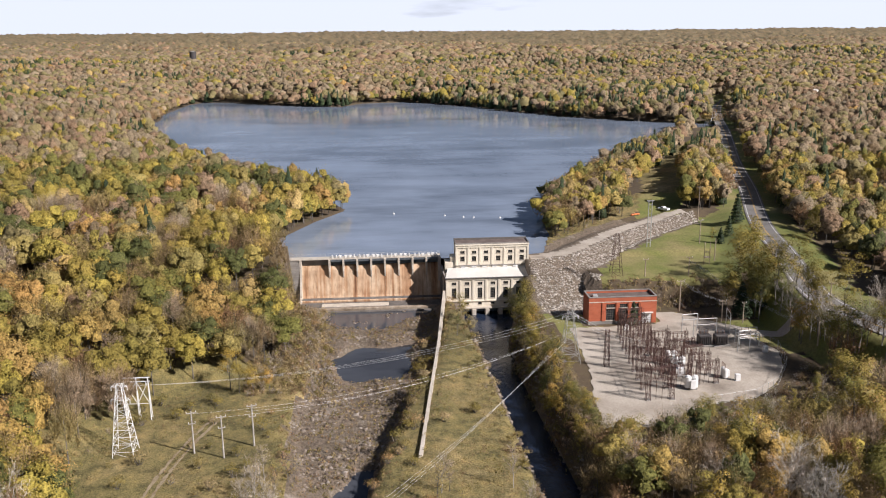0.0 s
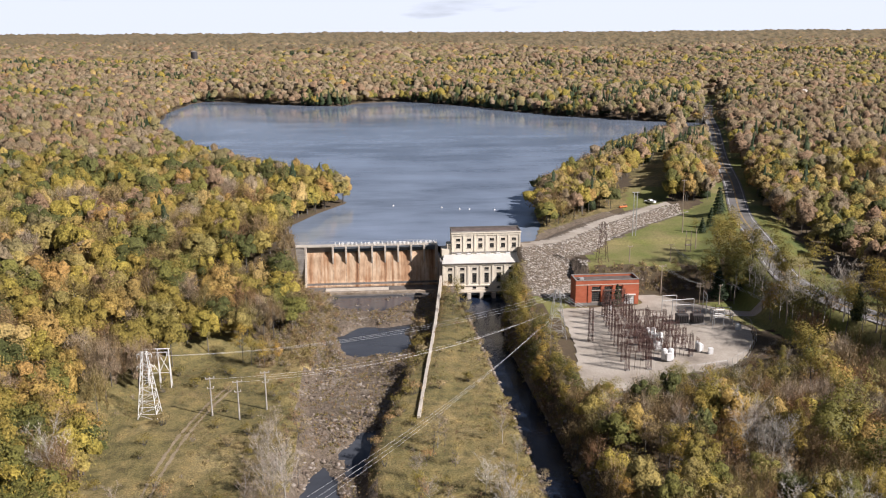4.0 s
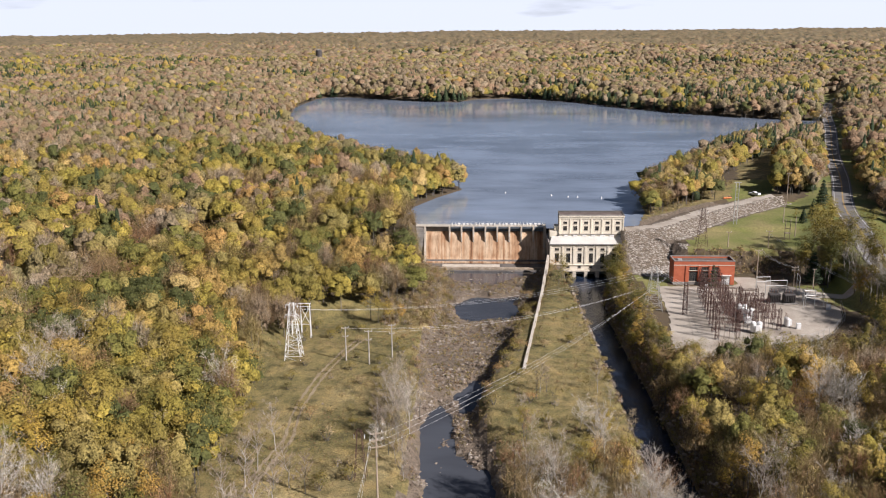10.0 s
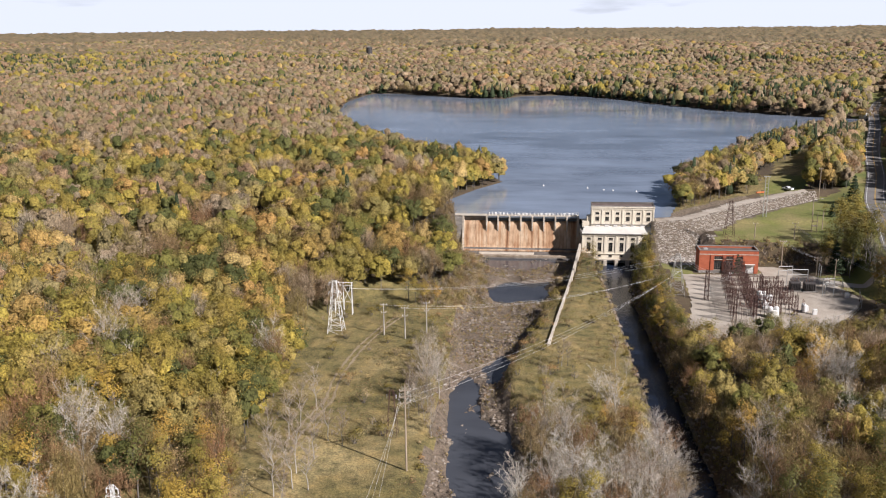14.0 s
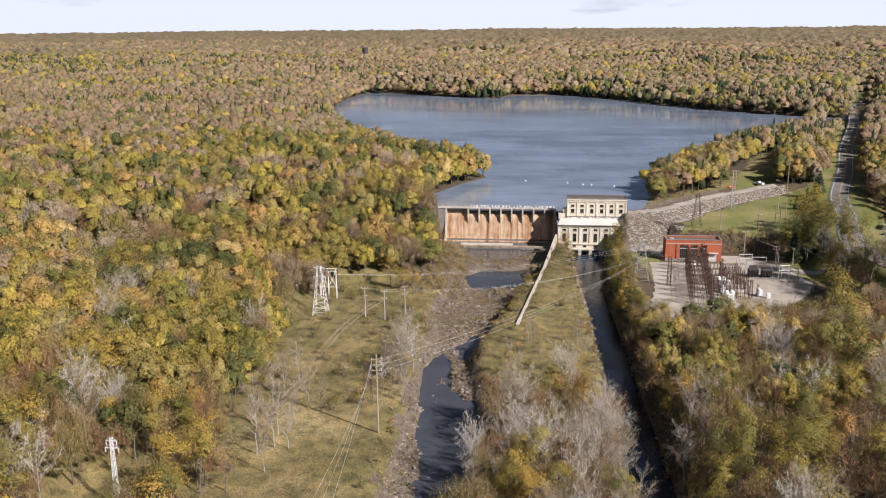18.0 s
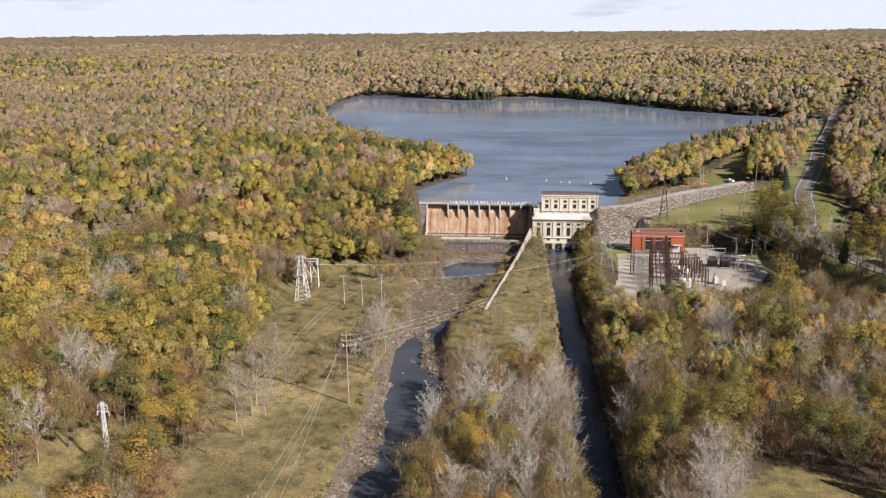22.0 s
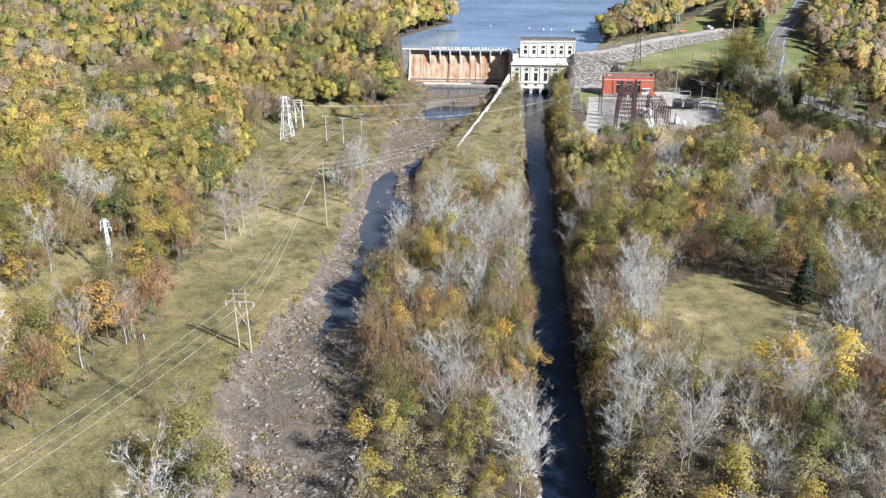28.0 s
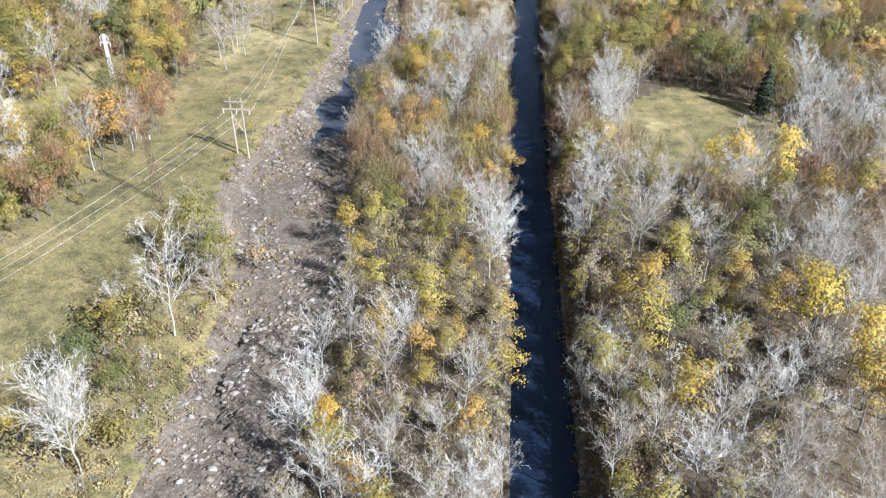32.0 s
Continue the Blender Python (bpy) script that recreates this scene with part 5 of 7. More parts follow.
# young trees below the yard and on the canal's bank
r_y = np.random.default_rng(15)
for _ in range(95):
    t = r_y.uniform()
    x = 8 + 56 * t
    y = np.interp(x, [6, 20, 40, 56, 66], [-112, -111, -103, -96, -86]) - r_y.uniform(0.5, 20)
    plant(str(r_y.choice(["thin", "green", "thin", "bare", "autumn"], p=[0.3, 0.3, 0.15, 0.15, 0.1])), x, y, r_y.uniform(0.26, 0.4) + 0.012 * max(0.0, -100 - y))
for y in np.arange(-114, -34, 1.1):
    x = np.interp(y, CANAL_Y, CANAL_X) + np.interp(y, CANAL_Y, CANAL_W) + r_y.uniform(1.4, 8.5)
    plant(str(r_y.choice(["thin", "green", "green", "autumn"], p=[0.3, 0.35, 0.25, 0.1])), x, y, r_y.uniform(0.36, 0.6))

for y in np.arange(-112, -54, 1.4):
    x = np.interp(y, [-115, -84, -61, -41], [104, 88, 83.5, 86]) - r_y.uniform(5.5, 12)
    plant(str(r_y.choice(["thin", "bare", "green", "autumn"], p=[0.4, 0.2, 0.3, 0.1])), x, y, r_y.uniform(0.8, 1.15))

# the near woods, tree by tree
tx, ty = spots(-190, 130, -350, -118, 4.1, 3)
order = np.argsort(ty + 0.25 * np.abs(tx))
rest = []
quota = {"green": 285, "autumn": 200, "thin": 305, "bare": 340, "pine": 60, "shrub": 0}
for i in order:
    x, y = tx[i], ty[i]
    kind = mix_at(x, y, rng.uniform(), float(vnoise(np.array([x / 16]), np.array([y / 16]), 31)[0]))
    near = -135 < x < 75 and y < -140
    if near and planted[kind] < quota[kind]:
        plant(kind, x, y, rng.uniform(0.68, 1.1) * (0.84 if x > -60 else 1.0))
    else:
        rest.append((x, y, kind))

# brush on the banks, on the island and under the trees
bx, by = spots(-130, 70, -345, -120, 7.5, 5)
brush = [(x, y) for x, y in zip(bx, by)][:120]
r_b = np.random.default_rng(11)
for y in np.arange(-340, -14, 2.6):
    for side, p in ((-1, 0.75), (1, 0.9)):
        if r_b.uniform() < p:
            brush.append((np.interp(y, CANAL_Y, CANAL_X) + side * (np.interp(y, CANAL_Y, CANAL_W) + r_b.uniform(1.4, 4.5) + (1.0 if side > 0 else 0)), y + r_b.uniform(-1, 1)))
for y in np.arange(-340, -60, 5.0):
    brush.append((np.interp(y, RIGHT_Y, RIGHT_X) + r_b.uniform(0.5, 4), y + r_b.uniform(-2, 2)))
    brush.append((np.interp(y, LEFT_Y, LEFT_X) - r_b.uniform(0.5, 6), y + r_b.uniform(-2, 2)))
for _ in range(60):
    brush.append((r_b.uniform(-34, -8), r_b.uniform(-170, -30)))
for _ in range(40):
    brush.append((r_b.uniform(-66, -50), r_b.uniform(-72, -18)))
for _ in range(60):
    brush.append((r_b.uniform(-104, -62), r_b.uniform(-330, -80)))
r_b.shuffle(brush)
low_brush = []
for x, y in brush:
    if planted["shrub"] >= 300:
        low_brush.append((x, y))
    elif not inside(np.array([x]), np.array([y]), PAD)[0] and not (abs(x + 21.2 - (y + 50.5) * 0.1276) < 1.6 and -116 < y < -10):
        plant("shrub", x, y, rng.uniform(0.6, 1.3))

for some in KINDS.values():
    for t in some:
        for o in (*t.children_recursive, t):
            bpy.data.objects.remove(o)


# ---- undergrowth ----
def undergrowth(name, label, pts, size, seed, mats, k=12, leaf=0.3, stems=0.4):
    """Low brush: a few leaves on each of many small clumps, as one mass."""
    r = np.random.default_rng(seed)
    n = len(pts)
    z = ground(pts[:, 0], pts[:, 1])
    d = r.normal(size=(n, k, 3))
    d /= np.linalg.norm(d, axis=2, keepdims=True)
    d[..., 2] = np.abs(d[..., 2])
    big = size * r.uniform(0.5, 1.3, (n, 1, 1))
    c = d * big * r.uniform(0.4, 1.0, (n, k, 1)) * np.array((0.8, 0.8, 1.1))
    u = np.cross(d, r.normal(size=(n, k, 3)))
    u /= np.linalg.norm(u, axis=2, keepdims=True)
    w = np.cross(d, u)
    s = leaf * big * r.uniform(0.6, 1.3, (n, k, 1))
    v = np.stack([c - s * u, c + 0.6 * s * u - 0.8 * s * w, c + 0.6 * s * u + 0.8 * s * w], 2)
    # some are upright stems instead of leaves
    foot = c * np.array((0.5, 0.5, 0.0))
    aside = 0.016 * r.normal(size=(n, k, 3))
    tip = c * np.array((1.1, 1.1, 1.25)) + np.array((0, 0, 0.35)) * big
    v = np.where((r.uniform(size=(n, k)) < stems)[..., None, None], np.stack([foot - aside, foot + aside, tip], 2), v)
    v = v + np.stack([pts[:, 0], pts[:, 1], z], -1)[:, None, None]
    f = np.arange(n * k * 3).reshape(-1, 3)
    idx = np.repeat(r.integers(0, len(mats), n), k)
    return tagged(new(name, quick_mesh(name, v.reshape(-1, 3), f, mats, idx)), label, "brush", kind="stuff")


def plain_brush(name, colour):
    m, nt, b = material(name, 0.8, specular=0.15)
    leaf = nt.nodes.new("ShaderNodeNewGeometry").outputs["Random Per Island"]
    nt.links.new(ramp(nt, leaf, [(0.0, tuple(v * 0.7 for v in colour)), (1.0, tuple(v * 1.25 for v in colour))]), b.inputs["Base Color"])
    return m


brush_mats = [plain_brush("brush_" + n, c) for n, c in (("olive", (0.2, 0.165, 0.05)), ("straw", (0.33, 0.25, 0.11)), ("russet", (0.235, 0.15, 0.08)), ("grey", (0.29, 0.245, 0.195)), ("tan", (0.265, 0.2, 0.105)))]
r_u = np.random.default_rng(81)
ux, uy = spots(-150, 95, -350, -100, 2.3, 83)
undergrowth("forest_undergrowth", "tangled tan and olive brush under the trees", np.stack([ux, uy], -1), 1.6, 84, brush_mats, 26, 0.085, 0.55)
ux, uy = r_u.uniform(-112, -4, 52000), r_u.uniform(-350, -12, 52000)
q_l, q_r = np.interp(uy, LEFT_Y, LEFT_X), np.interp(uy, RIGHT_Y, RIGHT_X)
q_c = np.interp(uy, CANAL_Y, CANAL_X) - np.interp(uy, CANAL_Y, CANAL_W) - 1
wet_ = vnoise(ux / 11, uy / 11, 85)
wet_ = 0.7 * wet_ + 0.3 * vnoise(ux / 3, uy / 3, 90)
keep = ((ux < q_l - 1) & (wet_ > 0.46)) | ((ux > q_r) & (ux < q_c) & (wet_ > 0.3)) | ((ux > q_l) & (ux < q_r) & (wet_ > 0.66) & (uy > -130))
undergrowth("meadow_scrub", "patchy scrub and dry weeds in the rough grass", np.stack([ux, uy], -1)[keep], 0.5, 86, [brush_mats[0], brush_mats[0], brush_mats[4], brush_mats[2]], 6, 0.2, 0.3)
ux, uy = r_u.uniform(-70, -48, 900), r_u.uniform(-76, -4, 900)
undergrowth("bank_thicket", "dense brown thicket on the river bank below the dam", np.stack([ux, uy], -1)[ux < -52 - 0.05 * uy], 1.8, 87, brush_mats, 48, 0.105)
ux, uy = r_u.uniform(4, 76, 2600), r_u.uniform(-124, -14, 2600)
keep = inside(ux, uy, [(6, -100), (7, -121), (40, -120), (62, -106), (76, -86), (70, -76), (54, -93), (38, -103), (12, -107)]) | inside(ux, uy, [(26, -31), (26, -19), (66, -17), (68, -30)])
undergrowth("yard_brush", "tan and olive brush on the slopes round the yard", np.stack([ux, uy], -1)[keep], 1.7, 82, brush_mats, 40, 0.115)
ux, uy = r_u.uniform(22, 90, 1500), r_u.uniform(20, 110, 1500)
keep = inside(ux, uy, [(28, 34), (44, 50), (62, 74), (80, 98), (60, 104), (40, 86), (28, 54)]) & ~inside(ux, uy, LAKE)
undergrowth("point_brush", "tan and olive brush at the foot of the trees on the point", np.stack([ux, uy], -1)[keep], 1.8, 99, brush_mats, 30, 0.11)
ux, uy = r_u.uniform(-62, -43, 420), r_u.uniform(-345, -282, 420)
undergrowth("riverside_brush", "tan and olive brush at the edge of the dry riverbed", np.stack([ux, uy], -1)[ux < np.interp(uy, LEFT_Y, LEFT_X) + 1], 1.3, 89, brush_mats, 40, 0.12)
ux = r_u.uniform(0.2, 9.5, 1300)
uy = r_u.uniform(-330, -32, 1300)
ux = np.interp(uy, CANAL_Y, CANAL_X) + np.interp(uy, CANAL_Y, CANAL_W) + ux
undergrowth("canal_thicket", "dense olive thicket crowding the canal bank", np.stack([ux, uy], -1), 1.9, 78, [brush_mats[0], brush_mats[0], brush_mats[4], brush_mats[2]], 44, 0.115)
ux, uy = r_u.uniform(-62, -14, 12000), r_u.uniform(-300, -10, 12000)
q_l, q_r = np.interp(uy, LEFT_Y, LEFT_X), np.interp(uy, RIGHT_Y, RIGHT_X)
keep = (ux > q_l - 3) & (ux < q_r + 3) & (0.6 * vnoise(ux / 9, uy / 9, 79) + 0.4 * vnoise(ux / 3, uy / 3, 80) > np.where(uy > -120, 0.3, 0.52)) & (ground(ux, uy) > 1.3)
undergrowth("riverbed_scrub", "low brown and olive scrub between the riverbed stones", np.stack([ux, uy], -1)[keep], 0.7, 77, [brush_mats[0], brush_mats[1], brush_mats[2], brush_mats[4]], 14, 0.2)
if low_brush:
    undergrowth("bank_brush", "brush along the banks of the canal and river", np.array(low_brush), 1.5, 88, brush_mats, 40, 0.12)


# ---- the woods further off, as masses ----
def plain_leaf(name, colour):
    m, nt, b = material(name, 0.7, specular=0.2)
    leaf = nt.nodes.new("ShaderNodeNewGeometry").outputs["Random Per Island"]
    c = ramp(nt, leaf, [(0.0, tuple(v * 0.82 for v in colour)), (0.5, colour), (1.0, tuple(min(v * 1.16, 0.9) for v in colour))])
    big = ramp(nt, noise_at(nt, 0.06, 3.0), [(0.32, (0.82, 0.86, 0.86)), (0.68, (1.1, 1.04, 1.0))])
    # fine noise puts the shaded gaps between leaves into the colour
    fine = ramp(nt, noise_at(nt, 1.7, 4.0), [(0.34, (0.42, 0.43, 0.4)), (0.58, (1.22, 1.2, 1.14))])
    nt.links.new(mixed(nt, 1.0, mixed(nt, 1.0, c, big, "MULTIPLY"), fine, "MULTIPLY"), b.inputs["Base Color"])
    bumped(nt, b, noise_at(nt, 1.1, 4.0), 1.0, 0.9)
    return m


WOOD = {"green": [("deep", (0.1, 0.108, 0.034)), ("green", (0.165, 0.158, 0.04)), ("green_warm", (0.235, 0.19, 0.045)), ("olive", (0.28, 0.215, 0.048)), ("olive_light", (0.305, 0.245, 0.08)), ("lime", (0.325, 0.262, 0.053))],
        "autumn": [("gold", (0.39, 0.27, 0.078)), ("ochre", (0.36, 0.245, 0.08)), ("amber", (0.36, 0.225, 0.075)), ("straw", (0.39, 0.285, 0.11)), ("lemon", (0.36, 0.285, 0.08))],
        "thin": [("tan", (0.36, 0.265, 0.14)), ("sand", (0.32, 0.23, 0.122)), ("sage", (0.3, 0.24, 0.1)), ("russet", (0.33, 0.2, 0.11))],
        "bare": [("ash", (0.42, 0.325, 0.23)), ("ash_pale", (0.52, 0.43, 0.33))], "pine": [("pine", (0.045, 0.065, 0.03))],
        "dun": [("dun_grey", (0.285, 0.225, 0.15)), ("dun_brown", (0.24, 0.182, 0.112)), ("dun_rose", (0.28, 0.19, 0.12)), ("dun_olive", (0.235, 0.198, 0.092))]}
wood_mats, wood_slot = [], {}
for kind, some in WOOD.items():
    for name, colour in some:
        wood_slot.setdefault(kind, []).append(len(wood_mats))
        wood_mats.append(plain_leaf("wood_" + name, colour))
wood_mats.append(bark)
BARK_SLOT = len(wood_mats) - 1


def mass_crown(kind, count, size, seed, level=2, boughs=10, full=True, core=0.9):
    """A tree for the masses: 1 high and 1 wide, boughs on a dome with leaves on them, and a thin trunk."""
    r = np.random.default_rng(seed)
    s = Shape()
    if full:
        s.bar((0, 0, -0.05), (0, 0, 0.7), 0.02, 0.01, 3)
    trunk = len(s.f)
    mid = np.array((0, 0, 0.42))
    if kind == "pine":
        for z, rad in ((0.2, 0.44), (0.42, 0.34), (0.62, 0.23), (0.82, 0.12)):
            lobe(s, np.array((0, 0, z)), np.array((rad, rad, 0.24)), r, level, mid, (), 0.3)
        for _ in range(count // 2):
            z, a = 0.1 + 0.86 * r.uniform() ** 1.2, r.uniform(0, math.tau)
            d = np.array((math.cos(a), math.sin(a), 0.7))
            s.leaf(np.array((0, 0, z)) + d * np.array((1, 1, 0)) * 0.52 * (1.0 - z), d, size * 1.2, False)
        return np.array(s.v), np.array(s.f), trunk, np.array(s.n)
    some = [(np.array((0, 0, 0.56)), np.array((0.3, 0.3, 0.27)))]
    for q in range(boughs):
        t = (q + 0.5) / boughs
        a, out = q * 2.4 + r.uniform(-0.4, 0.4), 0.36 * math.sqrt(1 - 0.92 * t * t) * r.uniform(0.78, 1.1)
        rad = r.uniform(0.13, 0.24) * math.sqrt(10 / boughs)
        some.append((np.array((out * math.cos(a), out * math.sin(a), 0.44 + 0.4 * t + r.uniform(-0.05, 0.06))), rad * np.array((1, 1, 0.82))))
    airy = kind in ("bare", "thin") and full
    if not airy:
        for q, (c, rad) in enumerate(some):
            lobe(s, c, rad * core, r, level, mid, [(oc, orad * core) for oc, orad in some[:q] + some[q + 1:]], 0.34)
    for k in range(count):
        c, rad = some[1 + k % boughs]
        d = r.normal(size=3)
        d /= np.linalg.norm(d)
        d[2] = abs(d[2]) if r.uniform() < 0.8 else d[2]
        p = c + d * rad * r.uniform(0.8, 1.4)
        if airy and (kind == "bare" or k % 5 < 3):
            s.sliver(p - 0.22 * d - np.array((0, 0, 0.16)), p + 0.07 * d, size * (0.2 if kind == "bare" else 0.17))
        else:
            s.leaf(p, 0.5 * d + 1.6 * (p - mid) + np.array((0, 0, 0.15)), size * (0.8 if airy else 1.0), False)
    return np.array(s.v), np.array(s.f), trunk, np.array(s.n)


def wood_mass(name, label, spots_list, count, size, height, seed, level=2, boughs=10, full=True, wide=0.74, core=0.9):
    """One mesh for a stretch of woods."""
    r = np.random.default_rng(seed)
    base = {k: [mass_crown(k, int(count * (1.0 if count > 500 else 2.2) * (1.2 if k == "bare" else 1.0 if k == "thin" else 1 if count > 500 else 0.45)), size, seed + 10 * j + len(k), level, boughs, full, core) for j in range(4)] for k in sorted({q[2] for q in spots_list})}
    vs, fs, ms, ns, n = [], [], [], [], 0
    arr = np.array([(x, y) for x, y, _ in spots_list])
    zs = ground(arr[:, 0], arr[:, 1])
    for (x, y, kind), z in zip(spots_list, zs):
        v, f, trunk, nn = base[kind][r.integers(4)]
        h = height * (r.uniform(0.74, 1.12) if full else r.uniform(0.86, 1.06)) * (1.02 if kind in ("thin", "bare") else (1.12 if full else 0.95) if kind == "pine" else 1.0)
        w = height * wide * r.uniform(0.72, 1.22) * ((0.62 if full else 0.95) if kind == "pine" else 0.86 if kind in ("bare", "thin") else 1.0)
        a = r.uniform(0, math.tau)
        c, s = math.cos(a), math.sin(a)
        vs.append(np.stack([x + w * (c * v[:, 0] - s * v[:, 1]), y + w * (s * v[:, 0] + c * v[:, 1]), z - 0.2 + h * v[:, 2]], -1))
        ns.append(np.stack([c * nn[:, 0] - s * nn[:, 1], s * nn[:, 0] + c * nn[:, 1], nn[:, 2]], -1))
        fs.append(f + n)
        m = np.full(len(f), wood_slot[kind][r.integers(len(wood_slot[kind]))], np.int32)
        m[:trunk] = BARK_SLOT
        ms.append(m)
        n += len(v)
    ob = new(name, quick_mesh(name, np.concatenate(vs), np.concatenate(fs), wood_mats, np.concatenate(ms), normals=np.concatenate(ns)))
    return tagged(ob, label, "woods", kind="stuff")


def kinds_for(xs, ys, seed):
    r = np.random.default_rng(seed)
    n = vnoise(xs / 22, ys / 22, 31)
    return [(x, y, mix_at(x, y, r.uniform(), m)) for x, y, m in zip(xs, ys, n)]


def leafed(some, share=1.0):
    """Far off, the bare trees read as brown crowns."""
    r = np.random.default_rng(len(some))
    return [(x, y, "dun" if (kind in ("bare", "thin") and r.uniform() < share) or (kind in ("green", "autumn") and share == 1.0 and r.uniform() < 0.6) else kind) for x, y, kind in some]


mx_, my_ = spots(-420, 420, -118, 150, 6.6, 13)
mid = rest + kinds_for(mx_, my_, 17)


def close_by(x, y):
    return ((x > -150) & (x < 110) & (y < -62)) | ((x > -110) & (x < -55) & (y < 25))


wood_mass("hillside_trees", "dense mixed autumn trees at the foot of the hill", [t for t in mid if t[0] < -40 and close_by(t[0], t[1])], 1050, 0.0185, 14.5, 21, 1, 9, True, 0.72, 0.72)
wood_mass("hill_woods", "dense mixed autumn woods on the hill beside the valley", leafed([t for t in mid if t[0] < -40 and not close_by(t[0], t[1])], 0.5), 300, 0.027, 14.0, 23, 1, 8, True, 0.72, 0.84)
wood_mass("yard_trees", "brown and olive autumn trees round the substation yard", [t for t in mid if t[0] >= -40 and close_by(t[0], t[1])], 640, 0.021, 11.0, 25, 1, 8, True, 0.7, 0.72)
wood_mass("valley_woods", "mixed brown and olive autumn woods beyond the substation", leafed([t for t in mid if t[0] >= -40 and not close_by(t[0], t[1])], 0.6), 220, 0.03, 12.5, 29, 1, 7, True, 0.72, 0.84)
fx_, fy_ = spots(24, 150, 40, 240, 5.0, 35)
wood_mass("point_woods", "olive autumn trees crowding the point beside the reservoir", leafed(kinds_for(fx_, fy_, 34), 0.5), 170, 0.034, 12.5, 38, 1, 7, True, 0.72, 0.84)
shore = smooth_line(LAKE[1:-2], 4.0)
shore = shore + np.random.default_rng(36).uniform(-1.2, 1.2, shore.shape)
shore_n = np.gradient(shore, axis=0)
shore = shore + 0.9 * np.stack([-shore_n[:, 1], shore_n[:, 0]], -1) / np.linalg.norm(shore_n, axis=1)[:, None] * np.where(inside(shore[:, 0] - 3 * shore_n[:, 1] / 5, shore[:, 1] + 3 * shore_n[:, 0] / 5, LAKE), -1, 1)[:, None]
shore = shore[~inside(shore[:, 0], shore[:, 1], LAKE)]
wood_mass("shore_trees", "row of autumn trees leaning over the water's edge", kinds_for(shore[:, 0], shore[:, 1], 39), 90, 0.04, 11.5, 40, 1, 6)
fx_, fy_ = spots(-620, 640, 150, 520, 7.0, 37)
wood_mass("lakeside_woods", "autumn woods round the reservoir", leafed(kinds_for(fx_, fy_, 41)), 36, 0.05, 13.5, 43, 1, 5)
fx_, fy_ = spots(-1150, 1100, 520, 1150, 8.6, 47)
wood_mass("far_woods", "distant rolling autumn woods beyond the reservoir", leafed(kinds_for(fx_, fy_, 53)), 3, 0.09, 13.0, 59, 1, 2, False, 0.8)
fx_, fy_ = spots(-1900, 1750, 1150, 2100, 15.0, 61)
wood_mass("distant_woods", "hazy distant woods up to the skyline", leafed(kinds_for(fx_, fy_, 67)), 0, 0.08, 13.0, 71, 1, 1, False, 1.2)

# the last woods up to the skyline: an uneven canopy
ra, rr = np.linspace(-38, 38, 560), 1500 * (4850 / 1500) ** np.linspace(0, 1, 90)
pa, pr_ = np.meshgrid(np.radians(ra), rr)
cx_, cy_ = pr_ * np.sin(pa), pr_ * np.cos(pa) - 300
r_c = np.random.default_rng(73)
cz_ = ground(cx_, cy_) - 2 + step(1500, 2000, pr_) * (1 + 8 * vnoise(cx_ / 30, cy_ / 60, 75) + 8 * vnoise(cx_ / 260, cy_ / 200, 76) + 9 * r_c.uniform(0, 1, cx_.shape))
ids = np.arange(cx_.size).reshape(cx_.shape)
far_quads = np.stack([ids[:-1, :-1], ids[:-1, 1:], ids[1:, 1:], ids[1:, :-1]], -1).reshape(-1, 4)
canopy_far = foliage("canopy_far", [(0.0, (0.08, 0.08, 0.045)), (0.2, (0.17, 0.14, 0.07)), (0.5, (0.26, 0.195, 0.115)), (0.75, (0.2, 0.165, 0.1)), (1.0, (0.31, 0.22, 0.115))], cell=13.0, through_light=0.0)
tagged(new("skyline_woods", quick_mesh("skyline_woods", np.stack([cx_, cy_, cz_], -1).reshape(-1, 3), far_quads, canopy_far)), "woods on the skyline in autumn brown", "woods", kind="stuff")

# the line of hills at the end of sight; haze is painted in as blue
hill_haze = grainy("distant_hill_haze", [(0.3, (0.2, 0.25, 0.31)), (0.7, (0.27, 0.31, 0.36))], 0.002, 0.01, 1.0, 0.0, spread=0.15)
ha = np.radians(np.linspace(-40, 40, 240))
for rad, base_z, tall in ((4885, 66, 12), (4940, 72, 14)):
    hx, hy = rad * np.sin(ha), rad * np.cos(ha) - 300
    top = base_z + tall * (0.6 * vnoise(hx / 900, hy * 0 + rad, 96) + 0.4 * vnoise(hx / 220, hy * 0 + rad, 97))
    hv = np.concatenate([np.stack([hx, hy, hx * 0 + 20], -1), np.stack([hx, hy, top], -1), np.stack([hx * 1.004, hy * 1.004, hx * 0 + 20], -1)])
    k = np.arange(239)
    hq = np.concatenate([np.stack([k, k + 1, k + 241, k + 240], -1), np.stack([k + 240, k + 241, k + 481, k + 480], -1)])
    tagged(new("backdrop", quick_mesh("backdrop", hv, hq, hill_haze)), "low hills along the horizon, coloured in haze blue", "hills", kind="structure")

